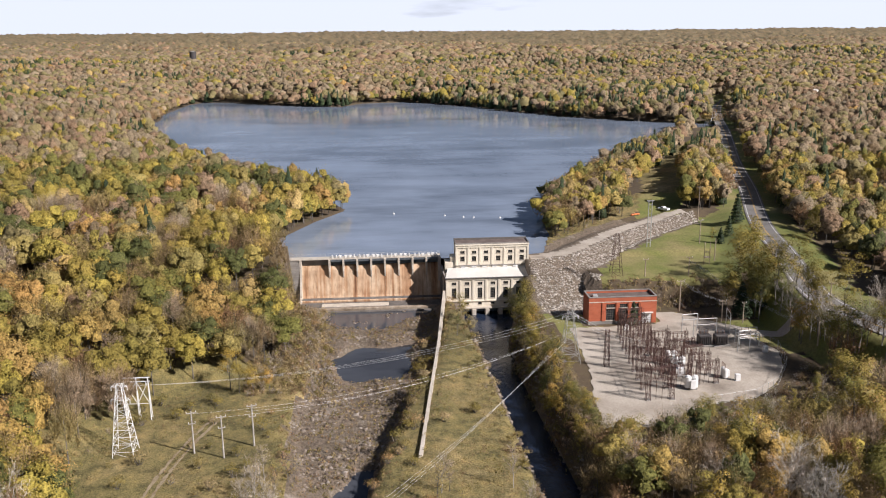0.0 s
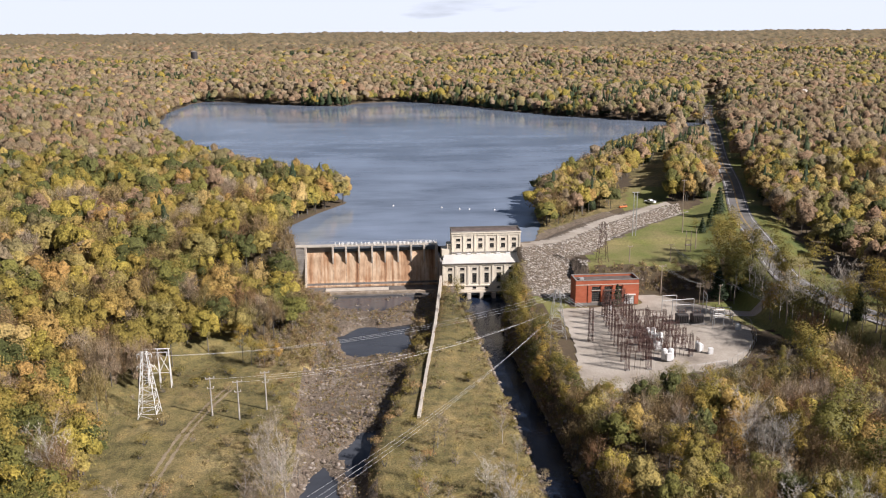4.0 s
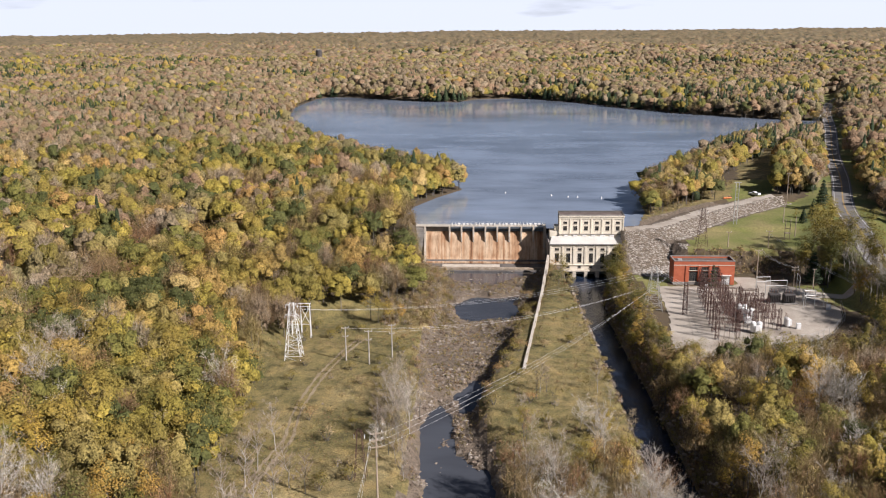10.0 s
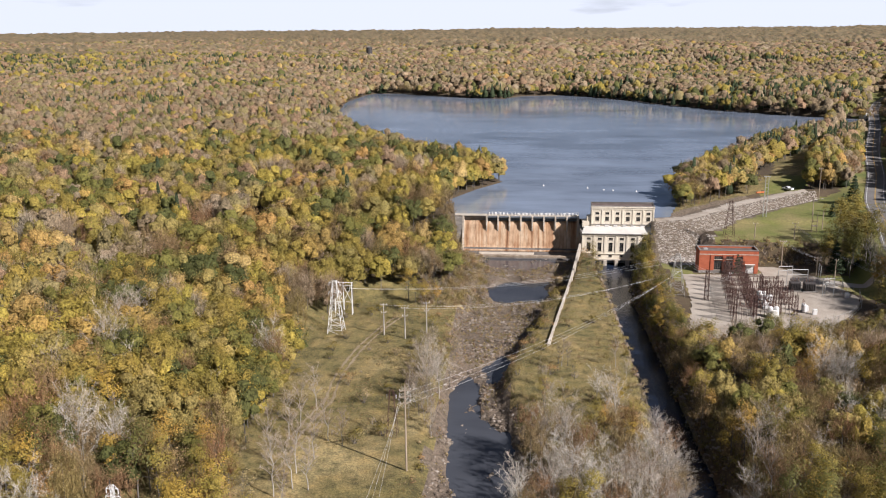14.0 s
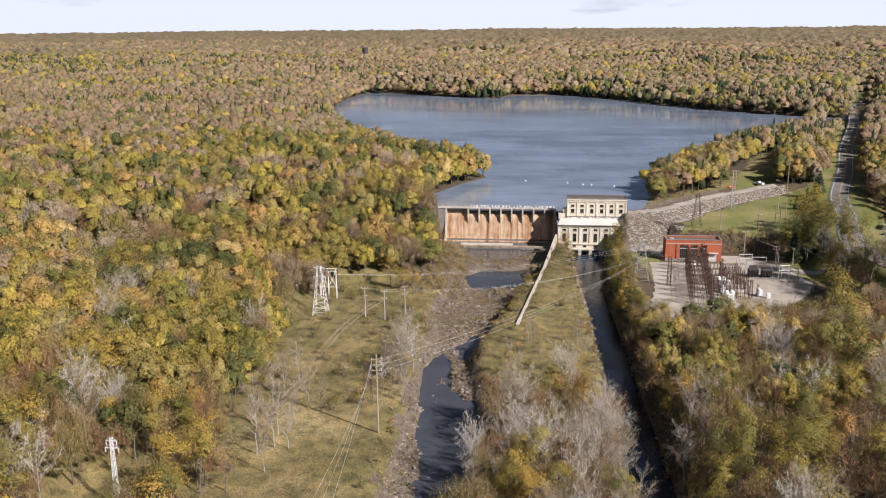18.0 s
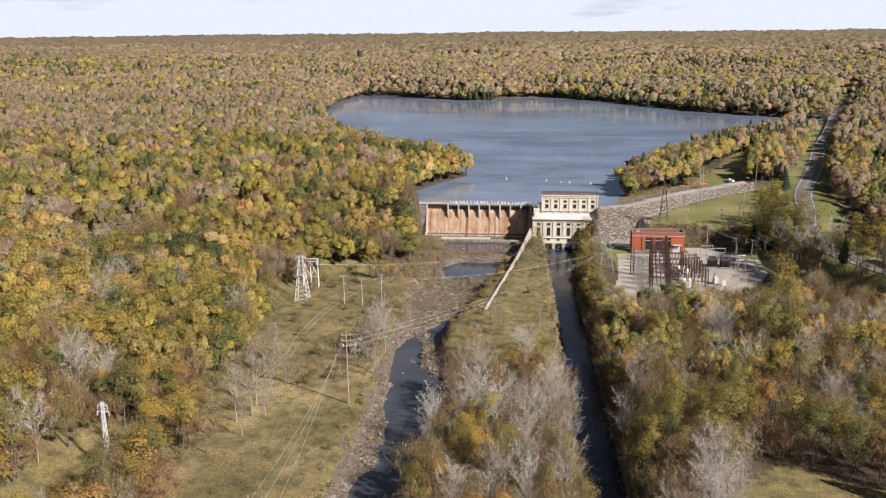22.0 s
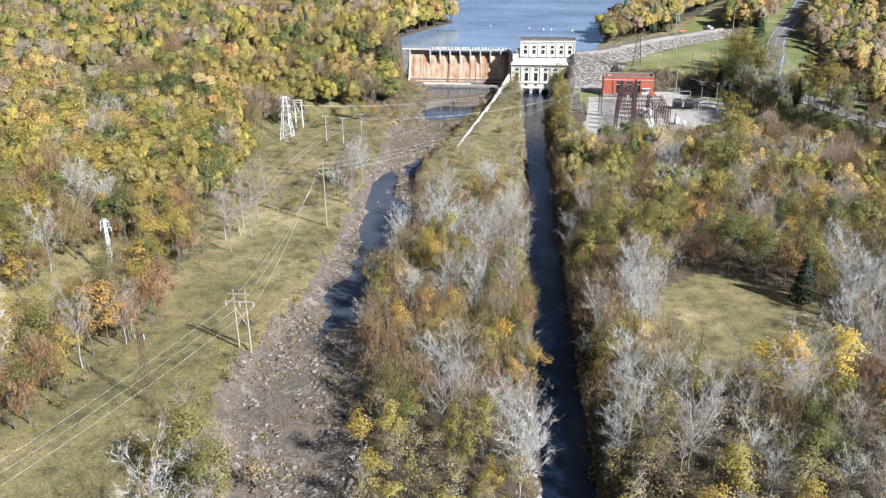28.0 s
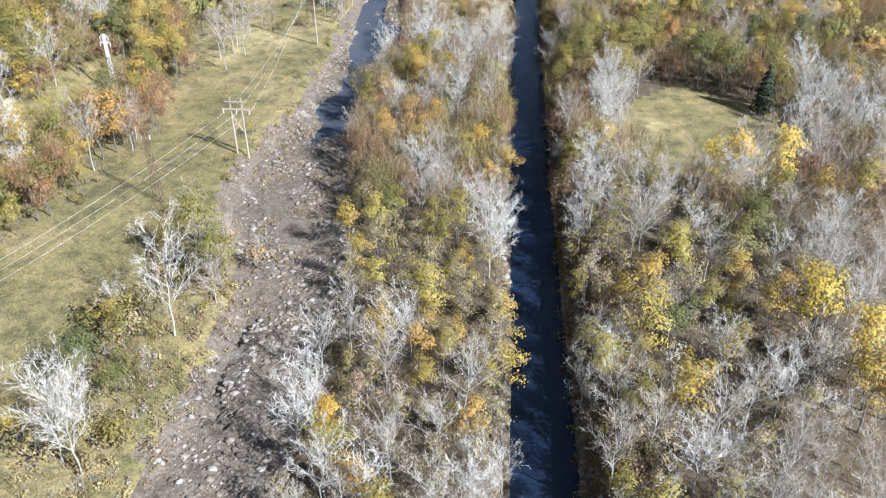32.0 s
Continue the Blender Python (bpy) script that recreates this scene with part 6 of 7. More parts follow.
# ---- the control building ----
sub = thing("control_building", "single-storey red brick control building with a flat grey roof", "building")
BX0, BX1, BY0, BY1, BZ = 22.3, 41.9, -41.0, -34.2, 7.2
s_holes = [(27.3, 29.9, 8.3, 11.6), (27.3, 29.9, 12.0, 13.1), (31.2, 33.4, 8.3, 11.6), (31.2, 33.4, 12.0, 13.1), (34.6, 36.6, 8.3, 11.6), (34.6, 36.6, 12.0, 13.1), (37.6, 40.6, 7.2, 10.2)]
part("front_wall", wall_with(bmesh.new(), BX0, BX1, BZ, 15.0, BY0, BY0 + 0.4, s_holes), brick_red, sub)
part("side_wall", boxes((BX0, BX0 + 0.4, BY0 + 0.4, BY1, 6.4, 15.0)), brick_red, sub)
part("side_wall", boxes((BX1 - 0.4, BX1, BY0 + 0.4, BY1, 6.4, 15.0)), brick_red, sub)
part("back_wall", boxes((BX0 + 0.4, BX1 - 0.4, BY1 - 0.4, BY1, 6.4, 15.0)), brick_red, sub)
part("plinth", bevelled(boxes((BX0 - 0.1, 37.55, BY0 - 0.12, BY0 - 0.002, 6.2, 8.1)), 0.03), grey_concrete, sub)
part("roof", boxes((BX0 + 0.4, BX1 - 0.4, BY0 + 0.4, BY1 - 0.4, 14.3, 14.5)), tar_roof, sub, "flat brown tar roof")
for row in ((BX0 - 0.08, BX1 + 0.08, BY0 - 0.08, BY0 + 0.42, 15.0, 15.25), (BX0 - 0.08, BX1 + 0.08, BY1 - 0.42, BY1 + 0.08, 15.0, 15.25),
            (BX0 - 0.08, BX0 + 0.42, BY0 + 0.43, BY1 - 0.43, 15.0, 15.25), (BX1 - 0.42, BX1 + 0.08, BY0 + 0.43, BY1 - 0.43, 15.0, 15.25)):
    part("coping", bevelled(boxes(row), 0.03), grey_concrete, sub, "weathered grey coping")
part("brick_band", boxes((BX0 - 0.05, BX1 + 0.05, BY0 - 0.07, BY0 - 0.002, 13.6, 13.85)), pale_concrete, sub)
for x in (26.4, 30.5, 34.0, 37.1):
    part("brick_pier", bevelled(boxes((x - 0.35, x + 0.35, BY0 - 0.2, BY0 - 0.003, 8.1, 13.6)), 0.02), brick_red, sub)
for x, w in ((28.6, 2.6), (32.3, 2.2), (35.6, 2.0)):
    window(sub, x, 8.3, 11.6, w, BY0 + 0.12, 4, 5)
    window(sub, x, 12.0, 13.1, w, BY0 + 0.12, 4, 2)
door = part("roller_door", boxes((37.65, 40.55, BY0 + 0.15, BY0 + 0.22, 7.2, 10.15)), white_paint, sub, "white panelled roller door")
for k in range(5):
    part("door_rib", boxes((37.66, 40.54, BY0 + 0.1, BY0 + 0.148, 7.5 + k * 0.55, 7.58 + k * 0.55)), grey_concrete, door)
part("canopy", bevelled(boxes((37.4, 40.8, BY0 - 0.9, BY0 - 0.003, 10.3, 10.5)), 0.03), white_roof, sub)
part("roof_hatch", bevelled(boxes((24.0, 25.4, -38.6, -37.2, 14.52, 15.1)), 0.05), galvanised, sub)


# ---- lattice work ----
def lattice(bm, base, top, w0, w1, steps, r=0.05):
    """Four legs with zigzag bracing, from the middle of its foot to the middle of its head."""
    base, top = Vector(base), Vector(top)
    ring = []
    for k in range(steps + 1):
        t = k / steps
        c, w = base.lerp(top, t), (w0 + (w1 - w0) * t) / 2
        ring.append([c + Vector((sx * w, sy * w, 0)) for sx, sy in ((-1, -1), (1, -1), (1, 1), (-1, 1))])
    for k in range(steps):
        for i in range(4):
            j = (i + 1) % 4
            a, b = (i, j) if k % 2 else (j, i)
            add_bar(bm, ring[k][a], ring[k + 1][b], r * 0.6, sides=3, cap=False)
            add_bar(bm, ring[k + 1][i], ring[k + 1][j], r * 0.6, sides=3, cap=False)
    return ring


def lattice_parts(parent, base, top, w0, w1, steps, mat, r=0.06):
    bm = bmesh.new()
    ring = lattice(bm, base, top, w0, w1, steps, r)
    part("bracing", bm, mat, parent)
    for i in range(4):
        part("leg", bars((ring[0][i], ring[-1][i], r), sides=4), mat, parent)
    return ring


def insulator(parent, top, length, r=0.09, mat=None):
    bm = bmesh.new()
    n = max(3, int(length / 0.22))
    rings = []
    for k in range(2 * n + 1):
        q = r * (0.45 if k % 2 == 0 else 1.0)
        rings.append([bm.verts.new((top[0] + q * math.cos(i * math.tau / 6), top[1] + q * math.sin(i * math.tau / 6), top[2] - length * k / (2 * n))) for i in range(6)])
    for a, b in zip(rings, rings[1:]):
        for i in range(6):
            bm.faces.new((a[i], b[i], b[(i + 1) % 6], a[(i + 1) % 6]))
    bm.faces.new(rings[0])
    bm.faces.new(rings[-1][::-1])
    part("insulator", bm, mat or porcelain, parent)


# ---- the switchyard ----
YZ = 7.35


def switch_rack(width, height, seed):
    r = random.Random(seed)
    e = thing("switch_rack", "rust-brown steel lattice switch rack with insulators", "switch rack", "switchyard racks", (0, 0, -400))
    for x in (0, width):
        col = bmesh.new()
        ring = lattice(col, (x, 0, -0.3), (x, 0, height), 0.95, 0.7, 11, 0.055)
        for i in range(4):
            add_bar(col, ring[0][i], ring[-1][i], 0.055, sides=4)
        part("lattice_column", col, rust_steel, e)
        part("footing", bevelled(boxes((x - 0.6, x + 0.6, -0.6, 0.6, -0.3, 0.12)), 0.05), grey_concrete, e)
    for z in (height - 0.25, height * 0.62):
        beam = bmesh.new()
        for k in range(8):
            a, b = width * k / 8, width * (k + 1) / 8
            add_bar(beam, (a, -0.25, z - 0.4 * (k % 2)), (b, -0.25, z - 0.4 * ((k + 1) % 2)), 0.026, sides=3)
            add_bar(beam, (a, 0.25, z - 0.4 * (k % 2)), (b, 0.25, z - 0.4 * ((k + 1) % 2)), 0.026, sides=3)
        for y in (-0.25, 0.25):
            for dz in (0, -0.42):
                add_bar(beam, (0, y, z + dz), (width, y, z + dz), 0.036, sides=4)
        part("crossbeam", beam, rust_steel, e)
    for k in range(3):
        x = width * (k + 1) / 4
        insulator(e, (x, 0, height - 0.55), 1.0)
        insulator(e, (x, 0.3, height * 0.62 + 1.0), 0.95)
        insulator(e, (x, -0.3, height * 0.62 + 1.0), 0.95, mat=rust_steel)
        insulator(e, (x + 0.5, 0.0, height * 0.36 + 1.0), 0.9, 0.11, pale_bark if k == 1 else porcelain)
        part("riser", bars(((x + 0.5, 0, height * 0.36), (x + 0.5, 0.1, 0.0), 0.05), sides=4), rust_steel, e)
        part("switch_blade", bars(((x, -0.9, height * 0.62 + 1.05), (x, 0.9, height * 0.62 + 1.1 + r.uniform(0, 0.5)), 0.045), sides=4), rust_steel, e)
        part("drop_wire", bars(((x, 0, height - 1.5), (x + r.uniform(-0.2, 0.2), 0.2, height * 0.62 + 1.0), 0.025), sides=3), rust_steel, e)
    part("mast_tip", bars(((0, 0, height), (0, 0, height + r.uniform(0.8, 1.6)), 0.04), ((width, 0, height), (width, 0, height + r.uniform(0.6, 1.4)), 0.04), sides=4), rust_steel, e)
    return e


tall_rack, low_rack = switch_rack(5.6, 8.2, 3), switch_rack(4.6, 6.0, 5)
for k, y in enumerate((-93.5, -87.6, -82.0, -76.6, -71.4, -66.3, -61.4, -56.6, -52.0)):
    copy_thing(tall_rack, pose(23.2 + 0.62 * k, y, YZ, 0, 0, 2))
for k, y in enumerate((-87.5, -79.3, -71.5, -64)):
    copy_thing(low_rack, pose(30.2 + 0.85 * k, y, YZ, 0, 0, 3))

for k, y in enumerate((-85.5, -80.5, -75.5, -70.5, -65.6)):
    copy_thing(low_rack, pose(37.6 - 0.1 * k, y, YZ, 0, 0, 1))
for t in (tall_rack, low_rack):
    for o in (*t.children_recursive, t):
        bpy.data.objects.remove(o)
bus = thing("bus_bars", "long rust-brown bus pipes strung between the racks", "bus bar")
for off in (1.3, 2.7, 4.1):
    part("pipe", bars(((23.2 + off, -93.5, YZ + 5.9), (28.2 + off, -52.0, YZ + 5.9), 0.05), sides=5), rust_steel, bus)
for off in (1.2, 2.3, 3.4):
    part("pipe", bars(((37.6 + off, -85.5, YZ + 3.9), (37.2 + off, -65.6, YZ + 3.9), 0.05), sides=5), rust_steel, bus)


def breaker(x, y, s=1.0, turn=0):
    e = thing("circuit_breaker", "white oil circuit breaker tanks on a steel stand", "circuit breaker", "circuit breakers", (x, y, YZ), turn)
    part("stand", boxes((-0.8 * s, 0.8 * s, -0.6 * s, 0.6 * s, -0.1, 0.35)), grey_concrete, e)
    for k in (-0.55, 0.55):
        bm = bmesh.new()
        add_bar(bm, (k * s, 0, 0.36), (k * s, 0, 1.9 * s), 0.5 * s, 0.5 * s, sides=12)
        add_bar(bm, (k * s, 0, 1.9 * s), (k * s, 0, 2.15 * s), 0.5 * s, 0.25 * s, sides=12)
        part("tank", bm, white_paint, e)
        for d in (-0.25, 0.25):
            insulator(e, (k * s + d * s, 0.2 * s, 3.2 * s), 1.1 * s, 0.08)
    part("cabinet", bevelled(boxes((-0.4 * s, 0.4 * s, -1.0 * s, -0.62 * s, 0.36, 1.6 * s)), 0.03), white_paint, e)


def transformer(x, y, s, mat, label, turn=0):
    e = thing("transformer", label, "transformer", "power transformers", (x, y, YZ), turn)
    part("pad", boxes((-1.9 * s, 1.9 * s, -1.4 * s, 1.4 * s, -0.2, 0.2)), grey_concrete, e)
    part("tank", bevelled(boxes((-1.3 * s, 1.3 * s, -0.75 * s, 0.75 * s, 0.2, 2.3 * s)), 0.06), mat, e)
    for side in (-1, 1):
        for k in range(6):
            part("radiator_fin", boxes((-1.1 * s + 0.42 * s * k, -0.98 * s + 0.42 * s * k, side * 1.0 * s - 0.24 * s, side * 1.0 * s + 0.24 * s, 0.5, 2.0 * s)), mat, e)
    for k in (-0.8, 0, 0.8):
        insulator(e, (k * s, 0, 3.4 * s), 1.1 * s, 0.1)
    part("conservator", bars(((-1.0 * s, 0.5 * s, 2.7 * s), (1.0 * s, 0.5 * s, 2.7 * s), 0.28 * s), sides=10), mat, e)


breaker(35.2, -88.0, 1.5)
breaker(36.6, -76.0, 1.45, 20)
breaker(36.0, -71.5, 1.4)
breaker(45.3, -82.5, 1.2, 90)
transformer(35.3, -79.5, 0.85, white_paint, "pale grey power transformer with radiator fins", 90)
dark_steel = grainy("dark_steel", [(0.3, (0.05, 0.045, 0.045)), (0.7, (0.1, 0.09, 0.085))], 0.8, 6.0, 0.6, 0.1, 0.01)
transformer(48.7, -60.2, 1.25, dark_steel, "dark brown power transformer with radiator fins", 4)
transformer(53.0, -60.6, 1.25, dark_steel, "dark brown power transformer with radiator fins", 4)


def bus_frame(x, y, w, h, turn):
    e = thing("busbar_stand", "galvanised steel stand carrying bus insulators", "steel stand", "galvanised stands", (x, y, YZ), turn)
    for k in (0, w):
        part("post", bars(((k, 0, -0.3), (k, 0, h), 0.1), sides=6), galvanised, e)
    part("beam", bars(((0, 0, h), (w, 0, h), 0.1), ((0, 0, h * 0.7), (w, 0, h * 0.7), 0.07), sides=6), galvanised, e)
    for k in (0.2, 0.5, 0.8):
        insulator(e, (w * k, 0, h + 0.9), 0.85)


for row in ((47.5, -55.5, 6.5, 5.5, 3), (58.5, -53.5, 5.0, 6.0, 80), (57.5, -59.5, 6.0, 4.0, 2), (57.0, -63.5, 5.5, 3.6, 4), (46.3, -50.0, 4.5, 5.0, 6), (55.5, -66.0, 3.5, 5.5, 10)):
    bus_frame(*row)
for x, y in ((62.5, -67.0), (47.8, -84.5), (31.5, -47.0)):
    c = thing("equipment_cabinet", "pale metal equipment cabinet in the switchyard", "cabinet", "yard cabinets", (x, y, YZ))
    part("body", bevelled(boxes((-0.6, 0.6, -0.4, 0.4, -0.1, 1.6)), 0.04), white_paint, c)
    part("door", boxes((-0.5, 0.5, -0.43, -0.402, 0.1, 1.5)), white_paint, c)
fence = thing("yard_fence", "chain-link yard fence with galvanised posts", "fence", at=(0, 0, 0))
FENCE = [(64.5, -56), (66.8, -65), (63.6, -76.6), (56.4, -87.8), (48, -94.8), (36, -97.6)]
for (ax, ay), (bx, by) in zip(FENCE, FENCE[1:]):
    n = max(1, round(math.hypot(bx - ax, by - ay) / 3.0))
    for k in range(n):
        x, y = ax + (bx - ax) * k / n, ay + (by - ay) * k / n
        part("post", bars(((x, y, YZ - 0.6), (x, y, YZ + 2.2), 0.045), sides=5), galvanised, fence)
    part("rail", bars(((ax, ay, YZ + 2.15), (bx, by, YZ + 2.15), 0.03), ((ax, ay, YZ + 0.15), (bx, by, YZ + 0.15), 0.025), sides=4), galvanised, fence)


def height_at(x, y):
    return land(x, y)


# ---- towers, poles and wires ----
def lattice_tower(x, y, h, w0, w1, mat, label, arms=((0.82, 3.2), (0.95, 2.4)), steps=9, z=None, turn=0, r=0.07):
    z = height_at(x, y) if z is None else z
    e = thing("lattice_tower", label, "pylon", "lattice towers", (x, y, z), turn)
    lattice_parts(e, (0, 0, -0.4), (0, 0, h), w0, w1, steps, mat, r)
    for t, reach in arms:
        bm = bmesh.new()
        for s in (-1, 1):
            w = (w0 + (w1 - w0) * t) / 2
            add_bar(bm, (s * w, w, h * t), (s * reach, 0, h * t), 0.05, sides=4)
            add_bar(bm, (s * w, -w, h * t), (s * reach, 0, h * t), 0.05, sides=4)
            add_bar(bm, (s * w, 0, h * t + 0.8), (s * reach, 0, h * t), 0.04, sides=4)
        part("crossarm", bm, mat, e)
        for s in (-1, 1):
            insulator(e, (s * reach, 0, h * t), 0.9, 0.1, white_paint)
    return e


lattice_tower(10.8, -68.0, 14.0, 5.0, 1.1, galvanised, "grey galvanised lattice transmission tower beside the tailrace", ((0.9, 2.0),), 8, 6.6)
lattice_tower(19.2, -72.5, 9.5, 1.2, 0.9, rust_steel, "slim rust-brown lattice mast in the switchyard", (), 10, YZ)
lattice_tower(37.7, -13.0, 13.5, 3.6, 0.9, rust_steel, "dark lattice tower on the lawn below the embankment", ((0.93, 1.6),), 8)
lattice_tower(-90.0, -102.5, 15.3, 4.4, 1.0, white_paint, "white steel lattice tower standing in rough grass", ((0.97, 1.6), (0.78, 1.9)), 10, r=0.075)
m2 = lattice_tower(-100.0, -215.0, 14.0, 0.8, 0.42, white_paint, "slender white lattice pole among young trees", ((0.86, 1.25), (0.96, 1.0)), 14, r=0.055)
lattice_tower(-62.8, -166.5, 10.5, 2.4, 0.7, rust_steel, "small dark lattice mast in the field", ((0.9, 1.0),), 8, r=0.045)
lattice_tower(-68.9, -265.8, 15.0, 1.5, 0.5, rust_steel, "slim dark lattice mast under the power lines", ((0.93, 0.8),), 12, r=0.045)
gantry = thing("line_gantry", "white steel portal gantry with braced posts", "gantry", at=(0, 0, 0))
gz0 = height_at(-91, -86.5)
for x in (-94.0, -91.3, -88.7):
    part("post", bars(((x, -86.7, gz0 - 0.4), (x, -86.7, gz0 + 10.2), 0.14), ((x, -85.4, gz0 - 0.4), (x, -86.7, gz0 + 10.2), 0.1), sides=6), white_paint, gantry)
part("beam", bars(((-94.4, -86.7, gz0 + 10.2), (-88.3, -86.7, gz0 + 10.2), 0.13), ((-94.4, -86.7, gz0 + 9.3), (-88.3, -86.7, gz0 + 9.3), 0.1), sides=6), white_paint, gantry)
part("bracing", bars(((-94, -86.7, gz0 + 9.3), (-91.3, -86.7, gz0 + 4), 0.08), ((-91.3, -86.7, gz0 + 9.3), (-94, -86.7, gz0 + 4), 0.08), ((-91.3, -86.7, gz0 + 9.3), (-88.7, -86.7, gz0 + 4), 0.08),
                      ((-88.7, -86.7, gz0 + 9.3), (-91.3, -86.7, gz0 + 4), 0.08), ((-94, -86.7, gz0 + 4), (-88.7, -86.7, gz0 + 4), 0.08), sides=5), white_paint, gantry)
for x in (-93.4, -91.3, -89.2):
    insulator(gantry, (x, -86.7, gz0 + 9.2), 0.9, 0.12, white_paint)


def wood_pole(x, y, h, arms, label, turn=0, z=None, mat=None):
    z = height_at(x, y) if z is None else z
    e = thing("utility_pole", label, "utility pole", "utility poles", (x, y, z), turn)
    part("pole", bars(((0, 0, -0.6), (0, 0, h), 0.2, 0.13), sides=8), mat or pole_wood, e)
    for t, w in arms:
        part("crossarm", boxes((-w, w, -0.26, -0.14, h * t - 0.08, h * t + 0.08)), mat or pole_wood, e)
        for s in (-0.92, 0.92) if w < 1.5 else (-0.92, 0.0, 0.92):
            insulator(e, (s * w, -0.2, h * t + 0.42), 0.3, 0.07, white_paint)
    return e


big_pole = wood_pole(-57.5, -181.3, 18.2, ((0.8, 1.1), (0.87, 1.1), (0.94, 1.1)), "tall wooden transmission pole with stacked insulators", 20)
h_frame = thing("h_frame_pole", "wooden twin-pole H-frame with cross bracing", "utility pole", "utility poles", (-58.6, -245.4, height_at(-58.6, -245.4)))
for x in (-1.15, 1.15):
    part("pole", bars(((x, 0, -0.6), (x, 0, 13.2), 0.2, 0.14), sides=8), pole_wood, h_frame)
part("crossarm", boxes((-2.9, 2.9, -0.3, -0.16, 10.6, 10.85)), pole_wood, h_frame)
part("crossarm", boxes((-2.2, 2.2, -0.3, -0.16, 12.3, 12.5)), pole_wood, h_frame)
part("brace", bars(((-1.15, 0, 5.2), (1.15, 0, 9.4), 0.09), ((1.15, 0, 5.2), (-1.15, 0, 9.4), 0.09), sides=5), pole_wood, h_frame)
for x in (-2.7, 0.0, 2.7):
    insulator(h_frame, (x, -0.2, 10.58), 0.9, 0.1, white_paint)
for x, y in ((-75.7, -104.2), (-69.2, -107.0), (-63.7, -102.4)):
    wood_pole(x, y, 9.4, ((0.97, 1.0), (0.72, 0.7)), "grey wooden distribution pole in rough grass", 15, mat=pale_bark)
wood_pole(52.0, -31.8, 9.6, ((0.97, 1.2),), "wooden light pole beside the brick building", 5)
wood_pole(60.4, -43.0, 6.8, ((0.95, 1.1), (0.82, 1.1)), "wooden pole with crossarms behind the switchyard", 0)
wood_pole(65.8, -45.0, 6.4, ((0.95, 0.6),), "wooden lamp pole behind the switchyard", 0)
wood_pole(60.1, -16.0, 6.0, ((0.98, 1.0),), "wooden pole on the lawn", 0)
wood_pole(46.3, -15.5, 5.6, ((0.98, 0.8),), "wooden pole on the lawn", 0)
wood_pole(76.7, 19.3, 8.0, (), "bare wooden pole on the lawn", 0)
wood_pole(74.7, 0.0, 7.5, (), "bare wooden pole on the lawn", 0)
wood_pole(90.9, 59.0, 14.5, ((0.97, 1.0),), "wooden transmission pole on the cleared strip", 0)
wood_pole(103.8, 92.0, 13.0, ((0.97, 1.0),), "wooden transmission pole on the cleared strip", 0)
wood_pole(138.0, 180.0, 13.0, ((0.97, 1.0),), "wooden transmission pole on the cleared strip", 0)
wood_pole(74.5, -70.5, 7.0, ((0.95, 0.9),), "wooden pole beside the yard entrance", 0)
wood_pole(81.0, -62.6, 7.5, ((0.95, 0.9),), "wooden pole beside the yard entrance", 0)
ladder = thing("twin_mast", "tall pale twin-pole mast on the embankment slope", "mast", at=(57.6, 17.3, height_at(57.6, 17.3)))
for x in (-0.6, 0.6):
    part("pole", bars(((x, 0, -0.5), (x, 0, 16.5), 0.16, 0.12), sides=7), galvanised, ladder)
part("rung", bars(*[((-0.6, 0, 1.5 + 1.5 * k), (0.6, 0, 1.5 + 1.5 * k), 0.05) for k in range(10)], sides=4), galvanised, ladder)
part("head", boxes((-1.3, 1.3, -0.12, 0.12, 16.3, 16.55)), galvanised, ladder)
rack = thing("switch_stand", "small grey switch stand with ladder bars on the lawn", "switch stand", at=(70.8, -3.2, height_at(70.8, -3.2)))
for x in (-0.9, 0.9):
    part("post", bars(((x, 0, -0.4), (x, 0, 7.5), 0.12), sides=6), pole_wood, rack)
part("platform", boxes((-1.1, 1.1, -0.6, 0.6, 2.2, 2.5), (-1.1, 1.1, -0.2, 0.2, 4.0, 4.2)), pole_wood, rack)

wire_metal, wn, wb = material("wire_aluminium", 0.35, 0.3)
wn.links.new(ramp(wn, noise_at(wn, 0.3), [(0.3, (0.7, 0.7, 0.68)), (0.7, (0.8, 0.8, 0.78))]), wb.inputs["Base Color"])


def wire(a, b, sag, group, r=0.017):
    """A wire that hangs from a to b."""
    n, v, f = 20, [], []
    a, b = Vector(a), Vector(b)
    side = (b - a).cross(Vector((0, 0, 1))).normalized()
    for k in range(n + 1):
        t = k / n
        p = a.lerp(b, t) - Vector((0, 0, 4 * sag * t * (1 - t)))
        v += [p + r * (math.cos(q * math.tau / 4) * side + math.sin(q * math.tau / 4) * Vector((0, 0, 1))) for q in range(4)]
        if k:
            f += [(4 * k - 4 + q, 4 * k - 4 + (q + 1) % 4, 4 * k + (q + 1) % 4, 4 * k + q) for q in range(4)]
    me = mesh_of("power_line", v, f, wire_metal)
    return tagged(new("power_line", me), "pale aluminium overhead power line", "power line", group)


